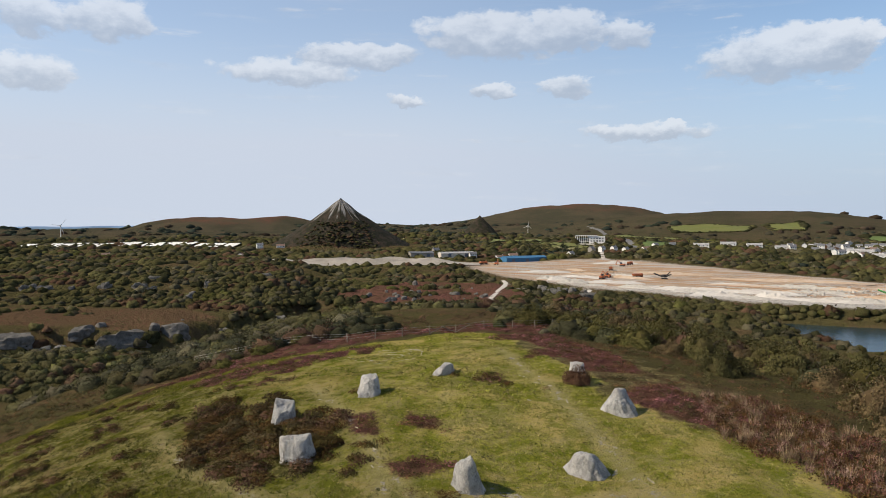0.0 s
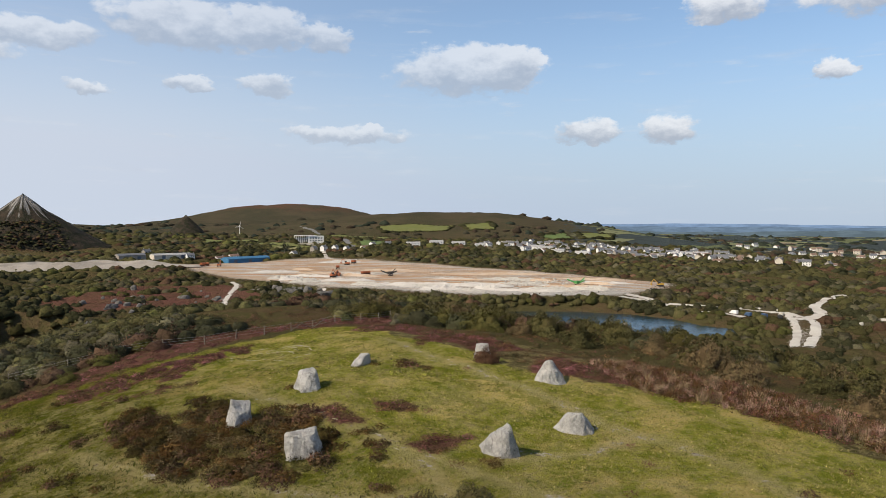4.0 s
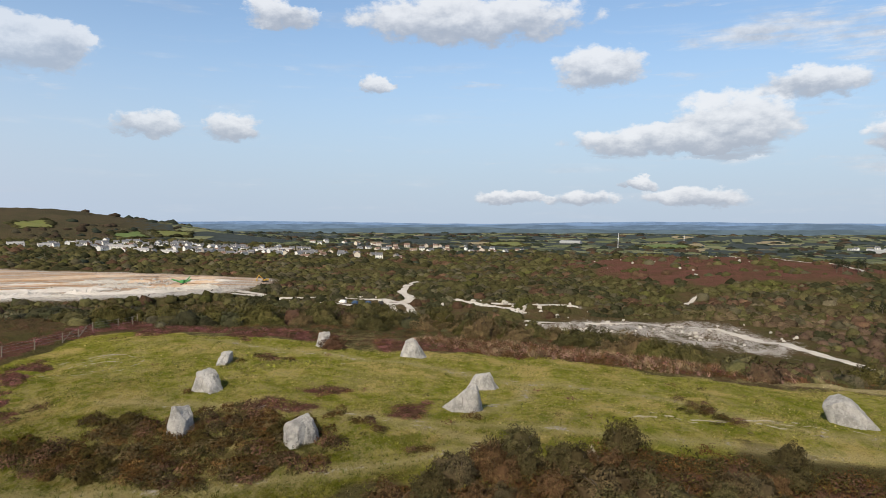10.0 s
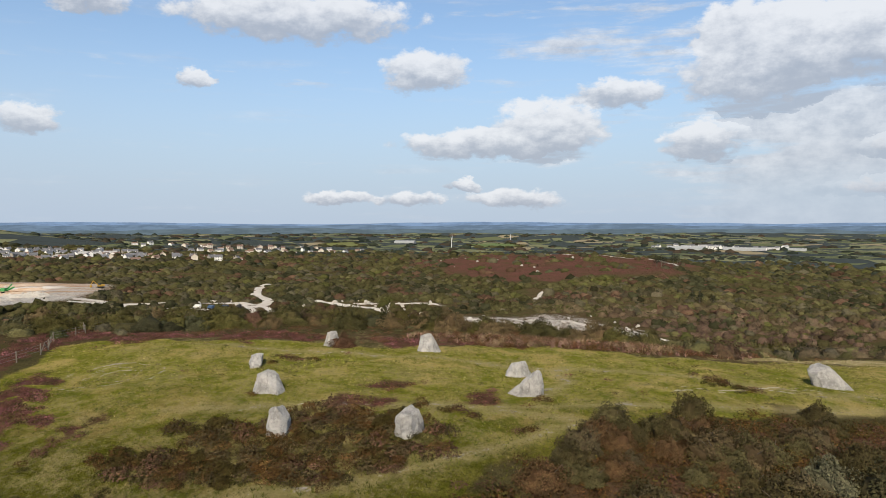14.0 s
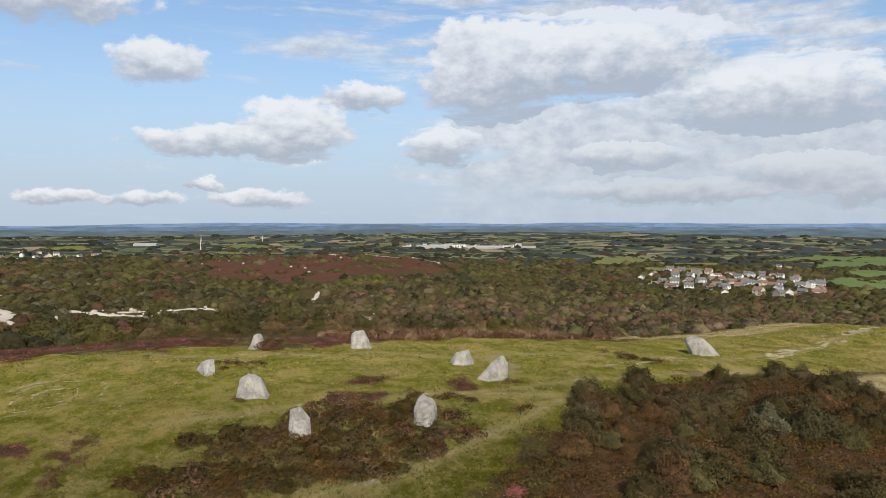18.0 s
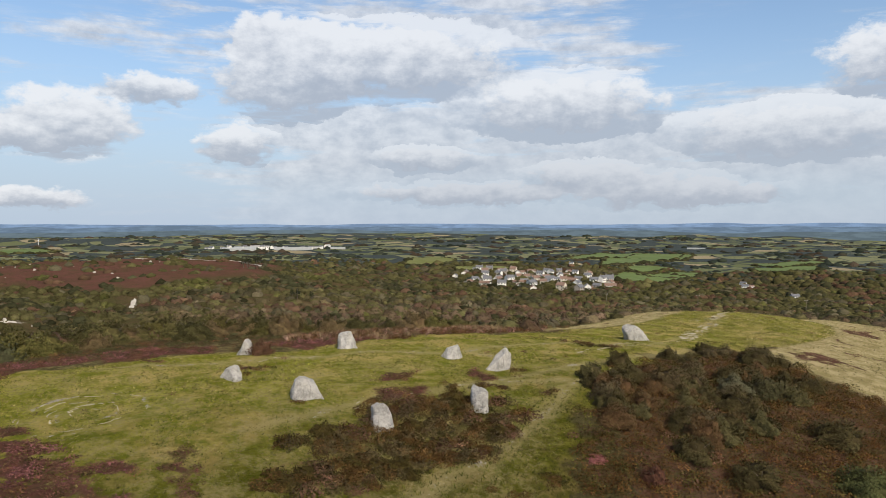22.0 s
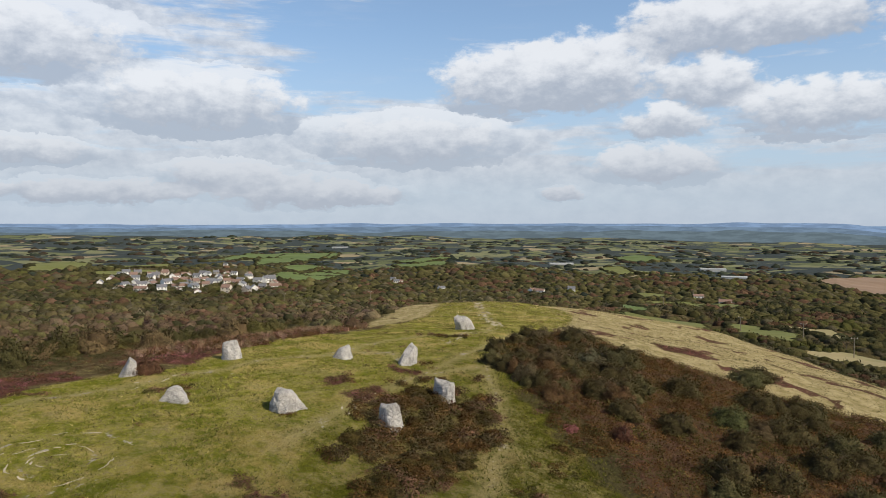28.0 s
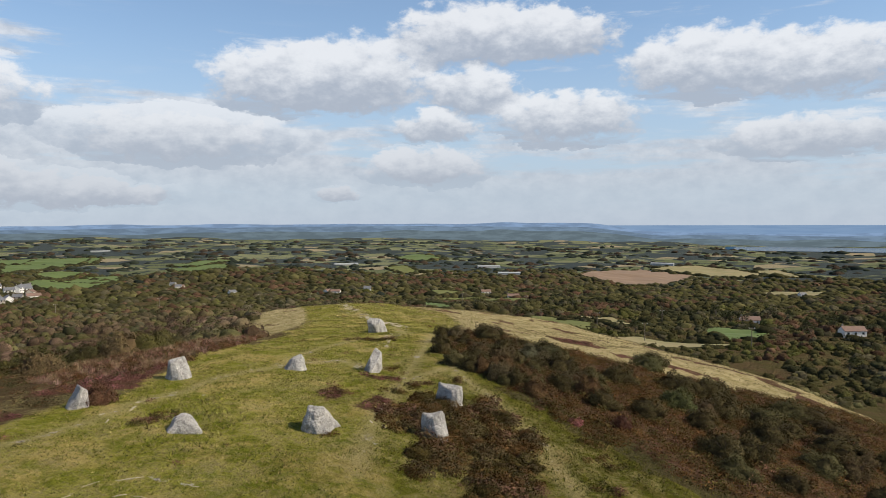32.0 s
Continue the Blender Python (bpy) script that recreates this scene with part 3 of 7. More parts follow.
TRACKS = [[(352, 640), (380, 700), (400, 760), (436, 838)], [(119, 343), (140, 395), (168, 440), (175, 470)], [(204, 357), (205, 385), (215, 400)], [(355, 248), (380, 205), (376, 165), (374, 136), (356, 119), (292, 96)],
          [(358, 134), (388, 128), (414, 150), (490, 171), (530, 176)], [(370, 142), (335, 120), (291, 102)], [(337, 44), (330, 21), (339, -6), (343, -38), (316, -74), (270, -95), (236, -112)], [(385, 99), (371, 79), (362, 57), (353, 47)],
          [(375, 73), (380, 45), (386, 19)], [(728, -97), (698, -141), (670, -193), (600, -196)], [(468, -53), (430, -45)], [(346, 156), (359, 203), (372, 228), (366, 250)]]
ROAD = [(737, 1450), (718, 1331), (634, 1128), (486, 818), (445, 713)]
TRACK_WIDE = [4.5, 3.2, 3.0, 5.0, 7.0, 4.0, 4.6, 5.0, 3.6, 3.6, 3.0, 5.5]


def covers(x, y):
    """How far each point is turf, straw, heather, bare earth, field and sea: 0 to 1, 0.5 at the edge."""
    def edge(pts, soft):
        return np.clip(0.5 + inside(x, y, pts) / soft, 0, 1)
    r, az = np.hypot(x, y), np.degrees(np.arctan2(x, y))
    az = np.where(az < -90, az + 360, az)
    turf = np.clip(0.5 + (inside(x, y, TURF) + 1.6 * waves(x, y, 9, 53) * (r < 70)) / 5, 0, 1) * (1 - 0.50 * edge(GORSE_BED, 2))
    straw = edge(STRAW, 14) * (1 - 0.9 * edge(TURF, 6))
    straw = np.maximum(straw, 0.44 * smooth(100, 70, along(x, y, RIDGE)[0]) * smooth(36, 26, x) * smooth(40, 30, y) * (1 - 0.5 * edge(BRACKEN_BED, 5)))
    heath = np.max([edge(h, 5) for h in HEATHER], 0)
    heath = heath * np.where((r < 60) & (y > 8) & (x < 18), np.clip(0.86 + 0.55 * waves(x, y, 3.4, 61), 0.3, 1.0), 1.0)
    moor = np.clip(0.5 + inside(x, y, [(500, -60), (552, 10), (740, 90), (900, 40), (820, -150), (640, -240), (540, -178)]) / 60, 0, 1)
    heath = np.maximum(heath, moor * (0.72 + 0.35 * waves(x, y, 45, 43)))
    heath = np.maximum(heath, (0.52 + 0.12 * waves(x, y, 160, 49)) * np.maximum(mound(x, y, 1120, 2260, 420, 300, -30, 4), np.maximum(mound(x, y, -80, 2250, 320, 260, 0, 6), 0.8 * mound(x, y, 1250, 1480, 420, 130, -38, 4))))
    rough = smooth(-0.05, 0.35, waves(x, y, 10, 41)) * smooth(-9, -16, x + 0.2 * y) * smooth(4, 12, y)
    heath = np.maximum(heath, 0.40 * rough * (r < 60))
    heath = np.maximum(heath, 0.50 * np.clip(0.5 + inside(x, y, LEDGE) / 20, 0, 1))
    heath = np.maximum(heath, 0.50 * np.clip(0.4 + (inside(x, y, BRACKEN_BED) + 2.0 * waves(x, y, 8, 52)) / 5, 0, 1))
    heath = np.maximum(heath, 0.62 * smooth(0.1, 0.45, waves(x, y, 17, 47)) * smooth(0.5, 0.8, straw))
    bare = np.zeros(x.shape)
    for p in PATHS:
        bare = np.maximum(bare, np.clip(0.40 - along(x, y, p)[0] / 3.2, 0, 1) + 0.07 * waves(x, y, 7, 44) * (along(x, y, p)[0] < 1))
    for p in TRACKS + [ROAD]:
        bare = np.maximum(bare, np.clip(0.62 - along(x, y, p)[0] / 12.0, 0, 1))
    bare = np.maximum(bare, np.clip(0.5 + inside(x, y, PLAIN) / 25, 0, 1))
    bare = np.maximum(bare, (0.57 + 0.12 * waves(x, y, 30, 45) + 0.15 * waves(x, y, 9, 48)) * np.clip(0.5 + inside(x, y, [(252, -82), (272, -54), (290, -20), (297, 14), (306, 42), (328, 46), (352, 8), (364, -62), (300, -95)]) / 20, 0, 1))
    for cx, cy, size in ((0.8, 26.6, 4.6), (0.8, 26.6, 2.2)):
        bare = np.maximum(bare, np.clip(0.60 - np.abs(np.hypot(x - cx, y - cy) - size) / 0.9, 0, 1) * (0.75 + 0.3 * np.sin(3 * np.arctan2(x - cx, y - cy) + size)))
    for cx, cy, size in ((0.9, -14.4, 1.5), (2.0, -13.4, 0.9), (9.5, 3, 0.9), (11.5, -2.5, 0.9), (-8, 11, 0.8)):
        bare = np.maximum(bare, np.clip(0.62 - np.hypot(x - cx, y - cy) / size / 2.4, 0, 0.8))
    field = (smooth(900, 1500, r) * 0.75 + 0.25 * smooth(2200, 3000, r)) * (0.30 + 0.70 * smooth(38, 62, az))
    sea = np.clip(smooth(3430, 3470, r) * smooth(3990, 3950, r) * smooth(191, 193, az) + smooth(4430, 4470, r) * smooth(184, 188, az), 0, 1)
    return turf, straw, heath, bare, field, sea


FIELDS = []


def field(kind, *corners):
    """Notes a hedged field, to be kept clear of scrub and laid out below."""
    FIELDS.append((kind, corners))


field("pasture", (1092, -621), (1322, -782), (1269, -863), (998, -660))
field("pasture", (945, -638), (932, -753), (836, -677), (895, -611))
field("pasture", (1230, -855), (986, -826), (953, -791), (1012, -710))
field("lush", (1067, -962), (1410, -1444), (1266, -1708), (1130, -1492))
field("lush", (861, -974), (880, -1088), (821, -1078), (771, -883))
field("lush", (754, -878), (781, -1002), (771, -1073), (625, -878), (682, -838))
field("lush", (853, -1358), (861, -1600), (820, -1619), (770, -1325))
field("lush", (128, -518), (103, -525), (62, -451), (57, -392))
field("pasture", (134, -680), (72, -703), (63, -682), (114, -625))
field("pasture", (106, -592), (67, -617), (12, -546), (40, -482))
field("pasture", (386, -1456), (346, -1486), (264, -1295), (305, -1285))
field("lush", (556, -2212), (510, -2372), (353, -2084), (398, -1796))
field("ploughed", (-32, -1250), (-174, -1625), (-263, -1376), (-180, -1109), (-96, -1035))
field("stubble", (-198, -1611), (-363, -2013), (-427, -1500), (-333, -1256), (-276, -1418))
field("stubble", (-444, -1725), (-496, -1660), (-448, -1299), (-379, -1288))
field("stubble", (-264, -934), (-344, -968), (-345, -916), (-251, -671), (-268, -894))
field("lush", (-83, -299), (-96, -325), (-115, -298), (-102, -264), (-88, -259))
field("pasture", (5, -358), (-11, -354), (-33, -322), (-32, -288), (-7, -296))
field("stubble", (-21, -374), (-45, -376), (-62, -338), (-47, -309))
field("lush", (1120, -1186), (1322, -1514), (1328, -1760), (945, -1145), (897, -942))
field("lush", (768, -847), (767, -974), (648, -907), (557, -709), (632, -687))
field("lush", (771, -1220), (786, -1364), (769, -1462), (644, -1249), (580, -1019))
field("pasture", (846, 1289), (934, 1274), (995, 1204), (938, 1155), (819, 1221))
field("pasture", (1025, 1210), (1102, 1187), (1041, 1111), (997, 1147))
field("lush", (1096, 1025), (1169, 1017), (1116, 946), (1056, 963))
field("pasture", (1222, 1029), (1313, 1003), (1245, 943), (1143, 946))
field("lush", (522, 855), (539, 791), (475, 697), (477, 767))
field("pasture", (394, 948), (413, 840), (409, 769), (345, 766))
field("lush", (2365, 48), (2424, -108), (1989, -123), (1930, 5))
field("pasture", (363, 1054), (449, 1016), (407, 923), (303, 883))
field("stubble", (352, 800), (425, 795), (392, 735), (334, 752))
field("pasture", (640, 1180), (760, 1130), (720, 1040), (600, 1080))
field("lush", (560, 1010), (640, 985), (600, 920), (530, 950))
field("stubble", (170, 1190), (260, 1170), (240, 1090), (150, 1110))
field("pasture", (78, -402), (44, -300), (6, -302), (20, -385))
field("stubble", (-48, -262), (-30, -244), (-58, -214), (-88, -240))
field("pasture", (2195, 523), (2262, 423), (2059, 350), (1804, 414))


def build_ground():
    radii = np.r_[0.0, 0.8 * (4950 / 0.8) ** (np.arange(340) / 339)]
    turns = np.radians(np.arange(0, 360, 0.72))
    rr, tt = np.meshgrid(np.r_[0.01, radii[1:]], turns, indexing="ij")
    x, y = np.r_[0, (rr * np.sin(tt)).ravel()], np.r_[0, (rr * np.cos(tt)).ravel()]
    z = height(x, y)
    count, rings = len(turns), len(radii)
    i, j = np.meshgrid(np.arange(rings - 1), np.arange(count), indexing="ij")
    a, b = 1 + i * count + j, 1 + i * count + (j + 1) % count
    quads = np.stack([a, a + count, b + count, b], -1).reshape(-1, 4)[:, ::-1]
    turf, straw, heath, bare, field, sea = covers(x, y)
    worn = np.max([np.clip(1.0 - along(x, y, p)[0] / 2.2, 0, 1) for p in PATHS], 0)
    one = np.ones(len(x))
    plain = np.clip(0.5 + inside(x, y, PLAIN) / 40, 0, 1)
    me = mesh_of("ground", np.stack([x, y, z], 1), quads, M_GROUND, {"cover": np.stack([turf, straw, heath, one], 1), "land": np.stack([bare, field, sea, one], 1), "worn": np.stack([worn, plain, worn, one], 1)}, True)
    return tagged(new("ground", me), "heath and grass hilltop with fields, woods and clay ground beyond", "ground", kind="structure")


build_ground()


def lay_track(points, wide, seed, step=3.0, lift=0.35, name="track", label="pale worn clay track across the heath", category="track", mat=None):
    """A trodden white clay track, draped a hand above the land, its edges uneven."""
    p = np.array(points, float)
    rng = np.random.RandomState(seed)
    for _ in range(3):
        # round the corners
        p = np.concatenate([p[:1], np.stack([p[:-1] * 0.75 + p[1:] * 0.25, p[:-1] * 0.25 + p[1:] * 0.75], 1).reshape(-1, 2), p[-1:]])
    far = np.r_[0, np.cumsum(np.hypot(*np.diff(p, axis=0).T))]
    at = np.arange(0, far[-1] + step * 0.5, step)
    x, y = np.interp(at, far, p[:, 0]), np.interp(at, far, p[:, 1])
    way_x, way_y = np.gradient(x), np.gradient(y)
    size = np.hypot(way_x, way_y)
    half = wide / 2 * (0.85 + 0.35 * rng.rand(2, len(at)))
    if step < 1:
        share = (np.arange(len(at)) + 0.15) / (len(at) - 0.7)
        half = half * np.sqrt(np.clip(4 * share * (1 - share), 0.02, 1)) * rng.uniform(0.5, 1.3, (2, len(at)))
    rows = []
    for share, k in ((1, half[0]), (0, half[0]), (-1, half[1])):
        ax, ay = x - share * way_y / size * k, y + share * way_x / size * k
        rows.append(np.c_[ax, ay, height(ax, ay) + lift * (1 - 0.57 * abs(share))])
    c, i = len(at), np.arange(len(at) - 1)
    quads = np.concatenate([np.c_[i + n_row * c, i + (n_row + 1) * c, i + 1 + (n_row + 1) * c, i + 1 + n_row * c] for n_row in range(2)])
    tagged(new(name, mesh_of(name, np.concatenate(rows), quads, mat or (M_TRACK if step > 1 else M_WORN), smooth_shade=True)), label, category, kind="structure")


M_TRACK = varied(rgb(0.56, 0.52, 0.46), rgb(0.46, 0.41, 0.35), 0.12, 0.95, rgb(0.62, 0.59, 0.54), bump=0.05, name="white_clay_track")
M_WORN = varied(rgb(0.44, 0.38, 0.27), rgb(0.30, 0.26, 0.14), 1.4, 1.0, rgb(0.60, 0.56, 0.48), name="worn_turf", spec=0.0)
for i, (points, wide) in enumerate(zip(TRACKS, TRACK_WIDE)):
    lay_track(points, wide, i)
M_ROAD = varied(rgb(0.17, 0.165, 0.16), rgb(0.13, 0.128, 0.125), 0.1, 0.9, rgb(0.20, 0.195, 0.19), bump=0.02, name="asphalt")
lay_track(ROAD, 9.0, 40, 6.0, 0.8, "road", "grey road coming down the hill to the clay works", "road", M_ROAD)
rng = random.Random(77)
for size, count in ((1.3, 4), (2.3, 6), (3.4, 6), (4.7, 7)):
    # worn rings in the turf north of the stones, broken into short arcs
    for _ in range(count):
        start, far = rng.uniform(0, 6.28), size + rng.uniform(-0.35, 0.35)
        turn = [start + 0.32 / size * n_step for n_step in range(rng.randint(3, 6))]
        lay_track([(0.8 + (far + rng.uniform(-0.1, 0.1)) * math.cos(a), 26.6 + (far + rng.uniform(-0.1, 0.1)) * math.sin(a)) for a in turn], rng.uniform(0.08, 0.20), rng.randint(0, 999), 0.25, 0.04, "worn_ring", "thin pale worn arc in the turf", "worn ring")
for path, count, wide in (([(1, -26), (3.4, -36), (4.6, -53), (21, -74), (40, -112)], 64, 0.6), ([(6, -52), (13, -64), (18, -74), (24, -84), (31, -98)], 60, 1.5), ([(13, 12), (12.4, 4), (11, -4), (9.6, -16)], 7, 0.5), ([(-6, -10), (-5.5, -3), (-7, 7), (-8, 11)], 6, 0.4), ([(-9, -24), (-4, -24), (2, -26)], 5, 0.5), ([(8.6, -13.6), (9.4, -13.2)], 3, 0.4)):
    # bare stony patches along the trodden paths
    for _ in range(count):
        k = rng.uniform(0, len(path) - 1.01)
        n_leg = int(k)
        (ax, ay), (bx, by) = path[n_leg], path[n_leg + 1]
        x, y = ax + (bx - ax) * (k - n_leg) + rng.gauss(0, 0.5), ay + (by - ay) * (k - n_leg) + rng.gauss(0, 0.5)
        way_out = math.atan2(by - ay, bx - ax) + rng.gauss(0, 0.35)
        reach = rng.uniform(0.3, 1.3) * wide
        lay_track([(x - reach * math.cos(way_out), y - reach * math.sin(way_out)), (x + reach * math.cos(way_out), y + reach * math.sin(way_out))], wide * rng.uniform(0.25, 0.7), rng.randint(0, 999), 0.25, 0.04, "bare_patch", "bare stony patch worn into the turf", "bare patch")


# ---- foliage kit ----
def leaf_cloud(count, seed, flat=0.7, leaf=0.16, shell=0.55):
    """Sprigs on and in a domed volume of radius 1: one bent leaf of two triangles each, as arrays."""
    rng = np.random.RandomState(seed)
    d = rng.normal(size=(count, 3))
    d[:, 2] = np.abs(d[:, 2]) * 0.9 + 0.05
    d /= np.linalg.norm(d, axis=1)[:, None]
    lump = 0.78 + 0.22 * np.sin(d[:, 0] * 5 + seed) * np.sin(d[:, 1] * 4.3 + 2 * seed) + 0.12 * np.sin(d[:, 2] * 9 + d[:, 0] * 7)
    p = d * (shell + (1 - shell) * rng.rand(count) ** 0.5)[:, None] * lump[:, None]
    p[:, 2] *= flat
    face = d + rng.normal(scale=0.5, size=(count, 3)) + [0, 0, 0.25]
    out = np.cross(face, rng.normal(size=(count, 3)))
    out /= np.linalg.norm(out, axis=1)[:, None]
    out += 0.35 * d
    side = np.cross(out, face)
    side /= np.linalg.norm(side, axis=1)[:, None]
    size = leaf * (0.6 + 0.8 * rng.rand(count))[:, None]
    tip, mid = p + out * size * 1.3, p + out * size * 0.5
    verts = np.stack([p - out * size * 0.3, mid + side * size * 0.5, tip, mid - side * size * 0.5], 1).reshape(-1, 3)
    return verts, np.arange(count * 4).reshape(-1, 4)


def blob(seed, flat=0.7, level=2):
    """A lumpy crown for far bushes and trees, flat underneath."""
    bm = bmesh.new()
    bmesh.ops.create_icosphere(bm, subdivisions=level, radius=1.0)
    v = np.array([p.co for p in bm.verts])
    f = np.array([[q.index for q in face.verts] for face in bm.faces])
    bm.free()
    rng = np.random.RandomState(seed)
    a = rng.uniform(0, 6, 9)
    lump = 1 + 0.20 * np.sin(v[:, 0] * 4 + a[0]) * np.sin(v[:, 1] * 4 + a[1]) + 0.16 * np.sin(v[:, 2] * 6 + a[2] + v[:, 0] * 3) + rng.normal(scale=0.07, size=len(v))
    if level > 2:
        # billows of twigs over the crown
        tops = rng.normal(size=(26, 3))
        tops /= np.linalg.norm(tops, axis=1)[:, None]
        lump = lump + 0.20 * np.exp(-(np.arccos(np.clip(v @ tops.T, -1, 1)).min(1) / 0.26) ** 2) - 0.10
    v = v * lump[:, None]
    v[:, 2] = np.maximum(v[:, 2], -0.25) * flat
    return v, f


def leafy_blob(seed, flat, level=2, count=40, leaf=0.12):
    """A lumpy mass of twigs with sprays of small leaves standing out of it, all triangles."""
    bv, bf = blob(seed, flat, level)
    v, f = leaf_cloud(count, seed + 70, flat, leaf, 0.86)
    f = np.concatenate([f[:, :3], f[:, [0, 2, 3]]])
    return np.concatenate([bv * 0.78, v * 1.08]), np.concatenate([bf, f + len(bv)])


def scatter(name, kit, spots, mat, label, category, smooth_shade=False, soft=False):
    """Many plants in one mesh. spots: rows of x, y, z, width, tallness, r, g, b."""
    spots = np.asarray(spots, float)
    rng = np.random.RandomState(len(spots))
    which, turn = rng.randint(len(kit), size=len(spots)), rng.uniform(0, 6.283, len(spots))
    all_v, all_f, all_c, all_n, base = [], [], [], [], 0
    for n_kit, (v, f) in enumerate(kit):
        s = spots[which == n_kit]
        if not len(s):
            continue
        c, sn = np.cos(turn[which == n_kit])[:, None], np.sin(turn[which == n_kit])[:, None]
        vx, vy = v[:, 0] * c - v[:, 1] * sn, v[:, 0] * sn + v[:, 1] * c
        out = np.stack([s[:, :1] + vx * s[:, 3:4], s[:, 1:2] + vy * s[:, 3:4], s[:, 2:3] + v[None, :, 2] * s[:, 4:5]], -1)
        all_v.append(out.reshape(-1, 3))
        all_f.append((f[None] + (np.arange(len(s)) * len(v))[:, None, None] + base).reshape(-1, f.shape[1]))
        all_c.append(np.repeat(np.c_[s[:, 5:8], np.ones(len(s))], len(v), 0))
        if soft:
            facing = leaf_normals(v, f)
            all_n.append(np.stack([facing[:, 0] * c - facing[:, 1] * sn, facing[:, 0] * sn + facing[:, 1] * c, np.tile(facing[:, 2], (len(s), 1))], -1).reshape(-1, 3))
        base += len(s) * len(v)
    me = mesh_of(name, np.concatenate(all_v), np.concatenate(all_f), mat, {"tint": np.concatenate(all_c)}, smooth_shade, np.concatenate(all_n) if soft else None)
    return tagged(new(name, me), label, category, kind="stuff")


BLOBS = [leafy_blob(n, 0.85, 2, 24, 0.14) for n in range(10)]
NEAR_BLOBS = [leafy_blob(n, 0.8, 2, 170, 0.088) for n in range(10)]
NEXT_BLOBS = [leafy_blob(n, 0.8, 2, 420, 0.062) for n in range(10)]
FAR_BLOBS = [blob(n, 0.8, 1) for n in range(10)]
OLIVE, DARK, RUST, GREY, BRIGHT = (0.098, 0.090, 0.038), (0.056, 0.056, 0.028), (0.120, 0.074, 0.046), (0.108, 0.096, 0.058), (0.104, 0.104, 0.034)


def tints(count, shades, weights, seed, spread=0.25):
    rng = np.random.RandomState(seed)
    return np.array(shades)[rng.choice(len(shades), count, p=weights)] * np.exp(rng.normal(scale=spread, size=(count, 1)))


SCAR_FOOT = [(236, -64), (256, -22), (270, 20), (300, 48), (345, 10), (350, -60), (300, -95)]


def free_land(x, y):
    """Where scrub may grow: off the hilltop's turf, paths, clay, water and moor."""
    turf, straw, heath, bare, field, sea = covers(x, y)
    r = np.hypot(x, y)
    low = (inside(x, y, LAKE) < -5) & (bare < 0.14) & (sea < 0.3) & (inside(x, y, SCAR_FOOT) < 4 * waves(x, y, 14, 62))
    for _, pts in FIELDS:
        p = np.array(pts)
        near = (np.abs(x - p[:, 0].mean()) < np.ptp(p[:, 0])) & (np.abs(y - p[:, 1].mean()) < np.ptp(p[:, 1]))
        low[near] &= inside(x[near], y[near], pts) < 0
    return low & (turf < 0.05) & (straw < 0.48) & ((heath < 0.35) | ((r > 400) & (waves(x, y, 40, 46) > 0.45)))


def scrub_colour(x, y, rng):
    """Stands of one plant run together: rusty, olive, dark and grey by turns."""
    tone = waves(x, y, 150, 14) + 0.6 * waves(x, y, 48, 15) + rng.normal(scale=0.16, size=len(x))
    green = waves(x, y, 120, 16) + 0.6 * waves(x, y, 40, 17) + rng.normal(scale=0.22, size=len(x))
    col = np.where((green > -0.15)[:, None], OLIVE, np.where((green > -0.42)[:, None], GREY, DARK))
    col = np.where((tone > 0.62)[:, None], RUST, col)
    col = np.where((green > 1.05)[:, None], BRIGHT, col)
    # mauve-brown heath on the south-eastern slopes
    heathy = smooth(-20, -80, y) * smooth(10, 60, x) * smooth(520, 300, np.hypot(x, y)) * (rng.rand(len(x)) < 0.6)
    col = col + (np.array([0.128, 0.086, 0.060]) - col) * heathy[:, None]
    return col * np.exp(rng.normal(scale=0.22, size=(len(x), 1)))


def far_scrub(rng):
    """The thickets of the low ground, as one canopy of small crowns."""
    count = 46000
    r = 380 * (1350 / 380) ** rng.rand(count)
    a = np.radians(rng.uniform(-28, 212, count))
    x, y = r * np.sin(a), r * np.cos(a)
    keep = free_land(x, y) & (np.hypot(x - 96, y - 880) > 112) & (waves(x, y, 110, 12) > -0.5)
    keep &= rng.rand(count) < np.where(r > 900, 0.7, 1.0)
    x, y, r = x[keep], y[keep], r[keep]
    size = np.clip(0.0066 * r, 2.2, 6.5) * rng.uniform(0.55, 1.4, len(r))
    col = scrub_colour(x, y, rng)
    col = col * (1 + 0.25 * smooth(-10, -60, y) * smooth(15, 40, x) * smooth(620, 400, r))[:, None]
    spots = np.c_[x, y, height(x, y) - 0.15 * size, size, size * rng.uniform(0.8, 1.3, len(r)), col]
    scatter("far_scrub", FAR_BLOBS, spots, M_CLUMP, "mixed brown and green scrub of the low ground", "scrub", True)


